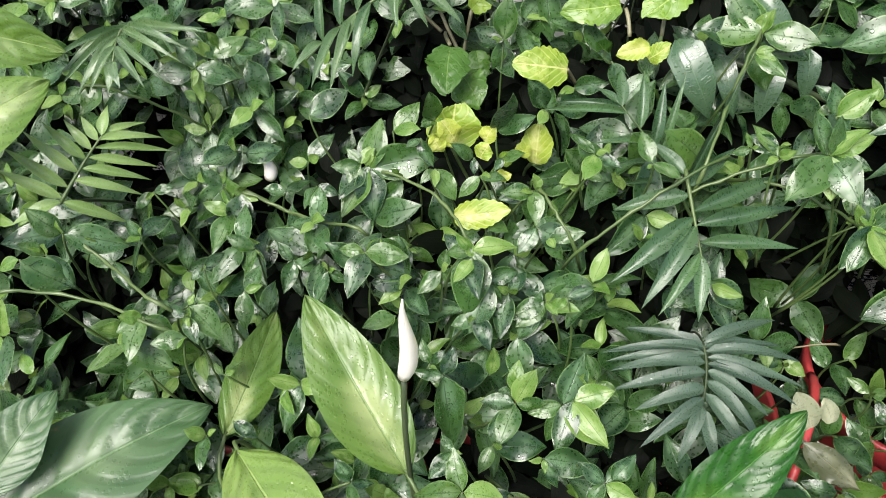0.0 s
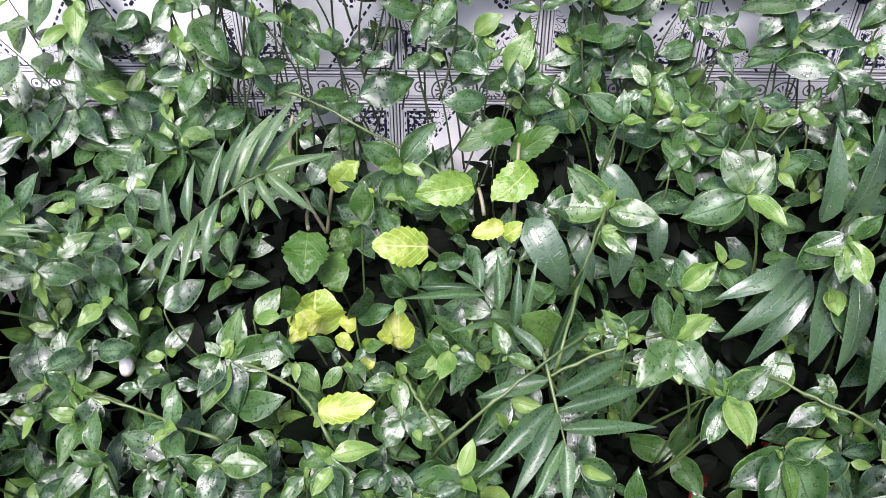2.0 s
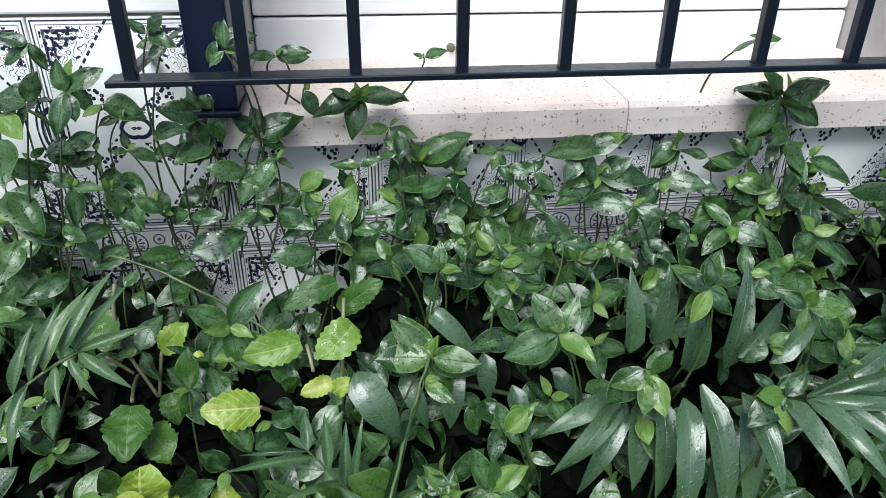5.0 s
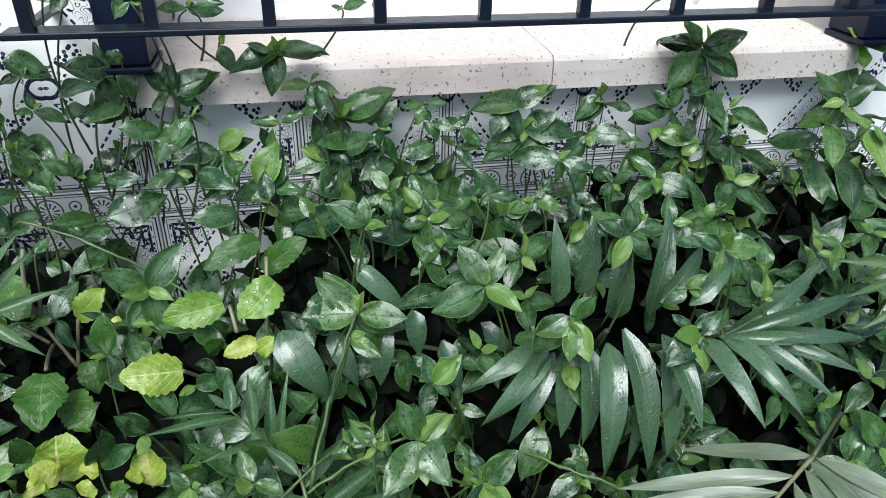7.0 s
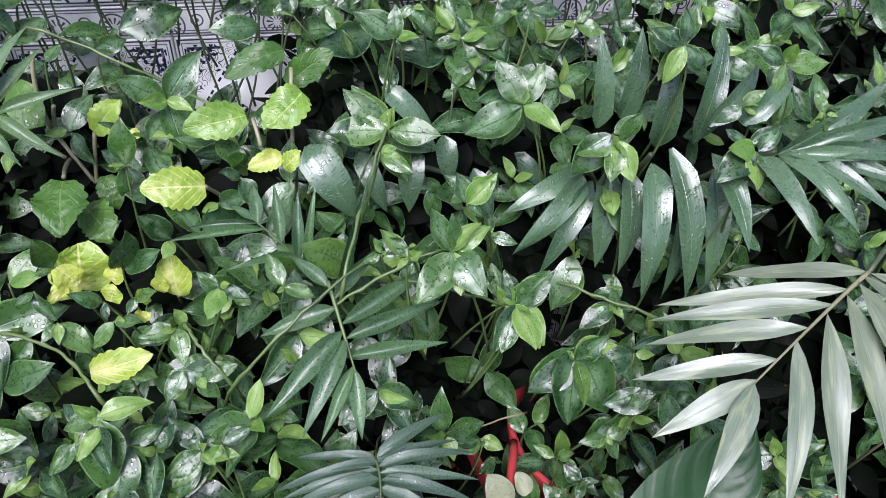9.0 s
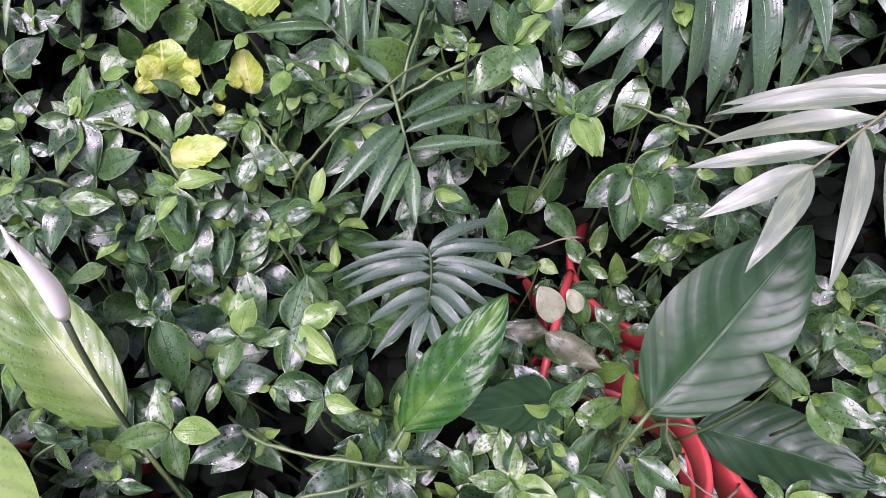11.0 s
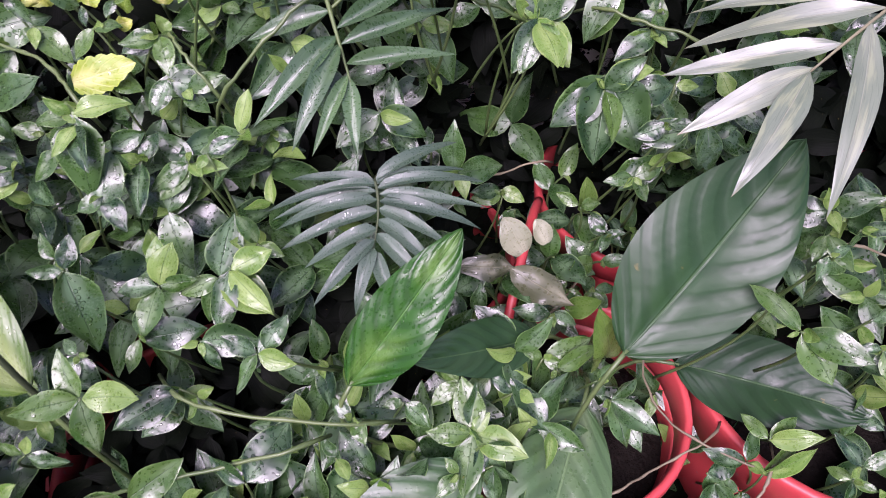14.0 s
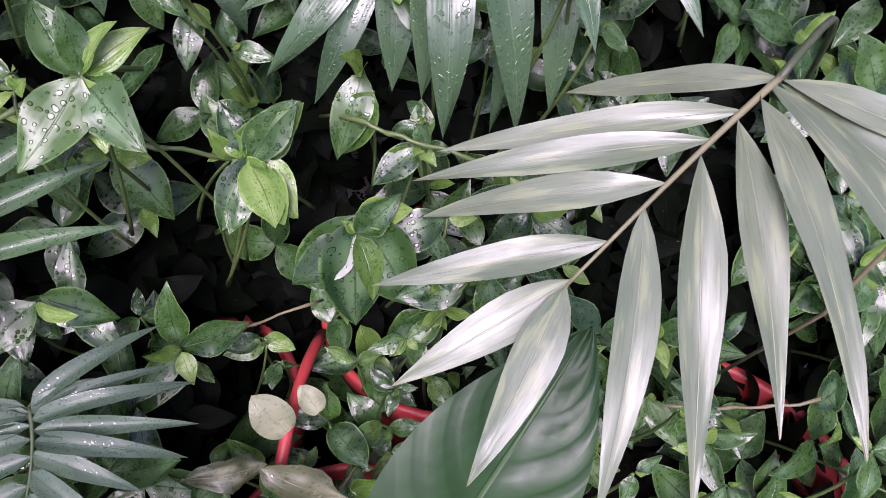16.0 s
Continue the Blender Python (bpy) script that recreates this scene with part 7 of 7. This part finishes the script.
shoot((0.320, 0.548, 0.725), ((0.309, 0.567, 0.753), (0.296, 0.521, 0.689),), ((0.359, 0.561, 0.746), (0.340, 0.516, 0.695),))
shoot((0.156, 0.905, 1.064), ((0.1, 0.9, 1.042), (0.151, 0.89, 1.021), (0.214, 0.9, 1.059), (0.123, 0.895, 1.048),), ((0.15, 0.9, 1.081), (0.167, 0.9, 1.08),))
shoot((0.038, 0.905, 1.014), ((0.09, 0.9, 1.044), (0.034, 0.91, 1.055), (0.068, 0.89, 1.009),))
shoot((0.189, 0.895, 1.029), ((0.199, 0.88, 0.989), (0.155, 0.885, 1.024), (0.221, 0.885, 1.015),))
shoot((0.691, 0.905, 1.047), ((0.623, 0.9, 1.06), (0.742, 0.9, 1.071), (0.657, 0.895, 1.012), (0.741, 0.895, 1.013),), ((0.684, 0.9, 1.08),))
shoot((0.014, 0.88, 1.125), ((-0.003, 0.875, 1.108), (0.046, 0.88, 1.137), (0.015, 0.885, 1.157),), ((0.028, 0.875, 1.124),))
shoot((0.067, 0.885, 1.117), ((0.105, 0.89, 1.12), (0.037, 0.88, 1.115),), ((0.075, 0.885, 1.126),))
shoot((-0.149, 0.86, 1.089), ((-0.164, 0.85, 1.043), (-0.122, 0.86, 1.113), (-0.153, 0.865, 1.123), (-0.141, 0.85, 1.06),), ((-0.142, 0.86, 1.101),))
shoot((-0.189, 0.86, 1.079), ((-0.204, 0.85, 1.044), (-0.172, 0.86, 1.113), (-0.226, 0.85, 1.075),), ((-0.193, 0.86, 1.09),))
shoot((-0.063, 0.88, 1.142), ((-0.081, 0.885, 1.159), (-0.042, 0.885, 1.164), (-0.033, 0.875, 1.131),), ((-0.056, 0.88, 1.151),))
shoot((-0.166, 0.86, 0.984), ((-0.169, 0.85, 0.939), (-0.134, 0.86, 0.979), (-0.19, 0.86, 1.001),), ((-0.168, 0.86, 1.001), (-0.158, 0.86, 0.993),))
shoot((-0.111, 0.88, 0.959), ((-0.106, 0.87, 0.922), (-0.134, 0.88, 0.971), (-0.079, 0.88, 0.936),))
shoot((0.362, 0.8, 0.887), ((0.33, 0.79, 0.836), (0.357, 0.82, 0.93), (0.308, 0.8, 0.89),))
shoot((0.358, 0.72, 0.846), ((0.327, 0.7, 0.808), (0.382, 0.73, 0.883), (0.306, 0.71, 0.856), (0.378, 0.7, 0.813),), ((0.352, 0.72, 0.869),))
shoot((0.491, 0.66, 0.931), ((0.515, 0.65, 0.905), (0.502, 0.67, 0.966), (0.447, 0.66, 0.955), (0.472, 0.65, 0.898),), ((0.489, 0.66, 0.95),))
shoot((0.234, 0.78, 0.904), ((0.195, 0.78, 0.928), (0.261, 0.77, 0.887), (0.238, 0.79, 0.931),))
shoot((0.21, 0.7, 0.832), ((0.152, 0.7, 0.836), (0.269, 0.7, 0.816), (0.178, 0.72, 0.877), (0.238, 0.69, 0.78),), ((0.221, 0.7, 0.861),))

shoot((0.055, 0.59, 0.731), ((0.034, 0.578, 0.768), (0.073, 0.578, 0.732),), ((0.031, 0.578, 0.722),))
shoot((0.002, 0.572, 0.719), ((-0.029, 0.56, 0.71), (0.005, 0.56, 0.682),), ((0.001, 0.56, 0.736),))
shoot((0.037, 0.557, 0.691), ((0.05, 0.545, 0.665), (-0.001, 0.545, 0.659), (0.022, 0.545, 0.703),))
shoot((-0.037, 0.602, 0.766), ((0.003, 0.59, 0.789), (-0.024, 0.59, 0.815),))
shoot((-0.04, 0.705, 0.812), ((-0.035, 0.715, 0.86), (-0.05, 0.7, 0.78),))
shoot((0.04, 0.7, 0.765), ((0.076, 0.69, 0.78), (0.02, 0.69, 0.745),))
shoot((-0.096, 0.576, 0.732), ((-0.072, 0.564, 0.703), (-0.11, 0.564, 0.721),))
shoot((-0.05, 0.578, 0.726), ((-0.07, 0.566, 0.704), (-0.021, 0.566, 0.731),))
shoot((-0.113, 0.595, 0.755), ((-0.099, 0.583, 0.728), (-0.127, 0.583, 0.75),))
shoot((-0.103, 0.625, 0.757), ((-0.108, 0.613, 0.797), (-0.117, 0.613, 0.758),))
shoot((-0.058, 0.59, 0.739), ((-0.081, 0.578, 0.761), (-0.055, 0.578, 0.727),))
shoot((0.01, 0.605, 0.792), ((-0.007, 0.593, 0.832),))
shoot((0.126, 0.55, 0.689), ((0.08, 0.538, 0.723), (0.138, 0.538, 0.679),))
shoot((0.169, 0.6, 0.743), ((0.123, 0.588, 0.791), (0.144, 0.588, 0.728),))
shoot((0.11, 0.6, 0.736), ((0.098, 0.588, 0.783), (0.136, 0.588, 0.716),), ((0.098, 0.588, 0.734),))
shoot((-0.028, 0.585, 0.746), ((-0.006, 0.573, 0.758), (-0.035, 0.573, 0.736),))
shoot((0.071, 0.66, 0.818), ((0.082, 0.648, 0.792), (0.054, 0.648, 0.831),))
shoot((-0.042, 0.55, 0.696), ((-0.017, 0.538, 0.685), (-0.063, 0.538, 0.679),))
# pale shoots standing before the broad palm blades
shoot((0.524, 0.55, 0.875), ((0.55, 0.562, 0.893), (0.482, 0.538, 0.858), (0.526, 0.538, 0.84),), ((0.491, 0.544, 0.884),))
shoot((0.576, 0.62, 0.924), ((0.545, 0.632, 0.938), (0.614, 0.608, 0.925), (0.565, 0.608, 0.898),), ((0.577, 0.614, 0.946),))
shoot((0.483, 0.64, 0.938), ((0.484, 0.652, 0.968), (0.504, 0.628, 0.912), (0.452, 0.652, 0.952),), ((0.466, 0.634, 0.903),))
shoot((0.586, 0.56, 0.903), ((0.578, 0.572, 0.919), (0.601, 0.548, 0.872),), ((0.595, 0.554, 0.903),))


def bed_height(x, y):
    """How high the mass of foliage stands at a spot of the bed."""
    h = float(np.interp(y, (0.1, 0.2, 0.4, 0.6, 0.8, 0.95), (0.48, 0.52, 0.63, 0.77, 0.9, 0.93)))
    h += 0.02 * math.sin(9 * x + 1) + 0.015 * math.sin(17 * x + 11 * y)
    h -= 0.15 * math.exp(-((x - 0.36) / 0.12) ** 2 - ((y - 0.52) / 0.13) ** 2)
    h -= 0.1 * math.exp(-((x - 0.46) / 0.14) ** 2 - ((y - 0.28) / 0.12) ** 2)
    h -= 0.07 * math.exp(-((x - 0.58) / 0.14) ** 2 - ((y - 0.4) / 0.12) ** 2)
    h -= 0.12 * math.exp(-((x + 0.02) / 0.1) ** 2 - ((y - 0.9) / 0.1) ** 2)
    h -= 0.1 * math.exp(-((x - 0.03) / 0.07) ** 2 - ((y - 0.23) / 0.05) ** 2)
    if x < -0.25:
        h -= 0.05 * min(1, (-0.25 - x) / 0.15)
    return h


r3 = random.Random(21)
for k in range(34):
    if k < 17:
        x, y, z = r3.uniform(-0.55, -0.08), r3.uniform(0.85, 0.94), r3.uniform(0.78, 1.12)
    elif k < 25:
        x, y, z = r3.uniform(0.0, 0.95), r3.uniform(0.86, 0.93), r3.uniform(0.8, 0.97)
    else:
        x, y, z = r3.uniform(0.75, 1.0), r3.uniform(0.75, 0.93), r3.uniform(0.8, 1.05)
    if -0.2 < x < 0.1 and k % 5:
        continue
    sprig((x, y, z), (r3.uniform(-0.4, 0.4), r3.uniform(-0.5, -0.1), r3.uniform(0.4, 0.9)), r3.choice((6, 7, 8)), r3.uniform(0.054, 0.074), gap=0.5, thick=0.0011, rnd=r3, young=r3.choice((1, 2)), name="climbing_vine", group="vines climbing the wall", label="wandering vine climbing the tiled wall on thin stems")
for k in range(60):
    x, y = (r3.uniform(-0.75, -0.28), r3.uniform(0.3, 0.8)) if k < 34 else (r3.uniform(0.55, 0.95), r3.uniform(0.25, 0.7))
    z = bed_height(x, y) - r3.uniform(0.0, 0.04)
    if k >= 34 and x < 0.7 and y > 0.42:
        continue
    sprig((x, y, z), (r3.uniform(-0.4, 0.4), r3.uniform(-0.9, -0.3), r3.uniform(0.2, 0.8)), r3.choice((3, 4, 5)), r3.uniform(0.042, 0.055), rnd=r3, young=r3.choice((1, 2)))


# low shoots that spill over the planters' rims
for x, y, z in ((0.25, 0.4, 0.52), (0.285, 0.435, 0.525), (0.335, 0.455, 0.52), (0.225, 0.33, 0.525), (0.24, 0.275, 0.51), (0.38, 0.44, 0.525), (0.27, 0.36, 0.51), (0.3, 0.4, 0.5), (0.34, 0.41, 0.49), (0.38, 0.5, 0.53), (0.42, 0.475, 0.525), (0.36, 0.54, 0.545), (0.5, 0.48, 0.53), (0.52, 0.4, 0.5), (0.56, 0.44, 0.52), (0.62, 0.38, 0.5), (0.3, 0.3, 0.475), (0.58, 0.3, 0.48), (0.66, 0.28, 0.5)):
    sprig((x, y, z), (r3.uniform(-0.5, 0.5), r3.uniform(-0.8, -0.2), r3.uniform(0.5, 0.9)), r3.choice((3, 4)), r3.uniform(0.034, 0.044), root=(x, y + 0.02, z - 0.09), rnd=r3, young=r3.choice((0, 1)))


# flowers, coleus and palm hearts that stand clear of the massed leaves
OPEN_SPOTS = [Vector(p) for p in ((-0.002, 0.68, 0.8), (-0.09, 0.648, 0.727), (0.0, 0.6, 0.753), (-0.045, 0.546, 0.702), (0.1, 0.68, 0.819), (-0.09, 0.585, 0.702), (-0.049, 0.585, 0.728), (0.045, 0.72, 0.845), (0.12, 0.697, 0.863), (-0.099, 0.672, 0.787), (-0.15, 0.7, 0.84), (-0.2, 0.67, 0.81), (-0.1, 0.69, 0.86), (0.165, 0.54, 0.69), (0.12, 0.5, 0.69), (0.22, 0.53, 0.7), (-0.11, 0.335, 0.635), (-0.15, 0.37, 0.67), (-0.45, 0.54, 0.74), (-0.47, 0.5, 0.72), (-0.298, 0.624, 0.69), (0.12, 0.41, 0.63), (0.16, 0.4, 0.64), (0.21, 0.4, 0.63))]


BLADE_SPOTS = [Vector(b).lerp(Vector(t), f) for b, t, w in BLADE_ENDS for f in (0.2, 0.5, 0.8)]


def is_open(p):
    for spots, width in ((OPEN_SPOTS, 0.019), (BLADE_SPOTS, 0.022)):
        for q in spots:
            d = p - q
            along = d.dot(VIEW_UP)
            if along > -0.012 and (d - VIEW_UP * along).length < width:
                return True
    return False


HOLLOWS = ((-0.06, 0.345, 0.045), (-0.135, 0.275, 0.04), (0.0, 0.185, 0.045), (0.6, 0.53, 0.06), (0.66, 0.49, 0.05), (0.57, 0.35, 0.04))


def leaf_mass(name, count, low, high, seed, mat, label, size, cut=(6, 4), rosette=4, gap_shade=False, strip=False):
    """Leaves past counting, joined into one sheet of growth between two depths below the shoots; a rosette springs from each joint."""
    rt = random.Random(seed)
    kinds = []
    for k in range(1 if gap_shade else 7):
        src = leaf_mesh("mass_leaf", mat, (0.48, 0.54, 0.44, 0.5, 0.56, 0.47, 0.52)[k], ovate, 0.08 + 0.04 * k, (0.4, 0.1, 0.6, -0.2, 0.8, 0.3, 0.5)[k], 0.05, *cut, seed=4 + k, twist=0.12 * (k - 3), sickle=0.09 * (k - 3), lump=0.03)
        su = {lp.vertex_index: tuple(src.uv_layers[0].data[lp.index].uv) for lp in src.loops}
        kinds.append(([v.co.copy() for v in src.vertices], [tuple(p.vertices) for p in src.polygons], su))
        bpy.data.meshes.remove(src)
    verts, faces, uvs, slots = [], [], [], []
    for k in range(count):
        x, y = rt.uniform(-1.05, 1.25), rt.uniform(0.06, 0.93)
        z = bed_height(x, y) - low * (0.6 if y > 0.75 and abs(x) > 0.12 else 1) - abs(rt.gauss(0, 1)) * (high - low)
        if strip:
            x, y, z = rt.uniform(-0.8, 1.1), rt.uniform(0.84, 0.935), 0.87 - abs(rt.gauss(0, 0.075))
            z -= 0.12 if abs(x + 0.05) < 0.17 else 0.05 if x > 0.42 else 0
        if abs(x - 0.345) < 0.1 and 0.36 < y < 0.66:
            if not gap_shade and rt.random() < 0.75:
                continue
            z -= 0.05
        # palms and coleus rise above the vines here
        if not gap_shade and any(abs(x - cx) < rx and cy - ry < y < cy + ry * 0.5 for cx, cy, rx, ry in ((-0.02, 0.58, 0.09, 0.07), (0.0, 0.655, 0.07, 0.06), (0.165, 0.47, 0.09, 0.08), (0.17, 0.36, 0.1, 0.08), (-0.17, 0.66, 0.12, 0.12), (-0.45, 0.5, 0.09, 0.1), (0.53, 0.6, 0.1, 0.12))):
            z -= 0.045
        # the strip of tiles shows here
        if not gap_shade and not strip and -0.2 < x < 0.1 and y > 0.8:
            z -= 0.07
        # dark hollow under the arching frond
        if not gap_shade and -0.27 < x < -0.04 and 0.6 < y < 0.78:
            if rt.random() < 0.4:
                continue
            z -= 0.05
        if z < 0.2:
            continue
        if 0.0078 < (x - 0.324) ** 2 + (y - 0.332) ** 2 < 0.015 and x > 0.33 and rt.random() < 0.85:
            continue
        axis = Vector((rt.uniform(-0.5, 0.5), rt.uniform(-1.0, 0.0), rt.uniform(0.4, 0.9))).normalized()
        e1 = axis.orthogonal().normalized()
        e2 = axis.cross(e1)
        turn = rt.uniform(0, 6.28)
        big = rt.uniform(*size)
        for q in range(rosette if gap_shade else rt.choice((rosette - 1, rosette, rosette + 1))):
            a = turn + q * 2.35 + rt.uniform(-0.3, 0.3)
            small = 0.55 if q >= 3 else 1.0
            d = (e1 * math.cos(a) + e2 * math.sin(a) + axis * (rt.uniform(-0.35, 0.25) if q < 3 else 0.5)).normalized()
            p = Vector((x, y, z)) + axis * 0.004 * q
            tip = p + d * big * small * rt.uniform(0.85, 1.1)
            if tip.y > 0.955 or (not gap_shade and is_open((p + tip) / 2)):
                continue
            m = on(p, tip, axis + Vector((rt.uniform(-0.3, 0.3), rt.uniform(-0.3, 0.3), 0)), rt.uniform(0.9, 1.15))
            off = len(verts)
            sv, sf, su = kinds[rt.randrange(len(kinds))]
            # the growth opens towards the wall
            if not gap_shade and not strip and x > 0.08 and y > 0.74 and k % 5 < 3:
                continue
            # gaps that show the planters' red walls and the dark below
            if gap_shade and x < 0.02 and y > 0.3 and 0.11 < math.hypot(x, y - 0.33) < 0.165 or not gap_shade and any(math.hypot(p.x - hx, p.y - hy) < hr for hx, hy, hr in HOLLOWS):
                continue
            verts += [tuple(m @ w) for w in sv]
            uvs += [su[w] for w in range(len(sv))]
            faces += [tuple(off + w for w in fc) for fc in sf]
            slots += [1 if q >= 3 and not gap_shade else 0] * len(sf)
    me = bpy.data.meshes.new(name)
    me.from_pydata(verts, [], faces)
    lay = me.uv_layers.new(name="UVMap")
    idx = np.empty(len(me.loops), dtype=np.int32)
    me.loops.foreach_get("vertex_index", idx)
    lay.data.foreach_set("uv", np.array(uvs, dtype=np.float32)[idx].ravel())
    me.materials.append(mat)
    if not gap_shade:
        me.materials.append(VINE_TIPS)
        me.polygons.foreach_set("material_index", slots)
    me.polygons.foreach_set("use_smooth", [True] * len(me.polygons))
    tagged(new(name, me), label, "foliage", kind="stuff")


leaf_mass("vine_mass", 1550, 0.035, 0.08, 8, VINE_MASS, "mass of wet vine leaves filling the bed between shoots", (0.042, 0.06), (8, 4))
leaf_mass("wall_foliage", 115, 0, 0, 12, VINE_MASS, "dark vine leaves massed along the foot of the tiles", (0.055, 0.076), (8, 4), strip=True)
# filler leaves in the shade colour, so the gaps below the shoots go black
leaf_mass("undergrowth", 7000, 0.14, 0.26, 9, GAP_SHADE, "near-black leaves coloured as deep shade under the vine shoots", (0.038, 0.06), (6, 4), 3, True)

# ---------- wall tiles ----------
def tile_mesh(name, w, h, mat):
    bm = box(bmesh.new(), (-w / 2, 0, 0), (w / 2, 0.008, h), 0.0012, 1)
    uvl = bm.loops.layers.uv.new("UVMap")
    for f in bm.faces:
        for lp in f.loops:
            lp[uvl].uv = (lp.vert.co.x / w + 0.5, lp.vert.co.z / h)
    return finish(bm, name, mat, False)


tile_me, strip_me = tile_mesh("tile", 0.193, 0.267, TILE), tile_mesh("strip_tile", 0.193, 0.039, STRIP)
TILE_CUT = finish(box(bmesh.new(), (-0.0965, 0, 0), (0.0965, 0.008, 0.118), 0.0012, 1), "tile", TILE, False)
lay = TILE_CUT.uv_layers.new(name="UVMap")
for lp in TILE_CUT.loops:
    q = TILE_CUT.vertices[lp.vertex_index].co
    lay.data[lp.index].uv = (q.x / 0.193 + 0.5, q.z / 0.267)
for k in range(-6, 11):
    x = -0.0225 + 0.195 * (k + 0.5)
    for z, me in ((0.878, tile_me), (0.837, strip_me), (0.568, tile_me), (0.299, tile_me), (0.03, tile_me)):
        if z > 0.8 and me is tile_me and 0.0 < x < 0.95:
            me2 = TILE_CUT
        else:
            me2 = me
        attach("tile" if me is tile_me else "strip_tile", me2, wall, Matrix.Translation((x, WALL_Y - 0.0082, z)))
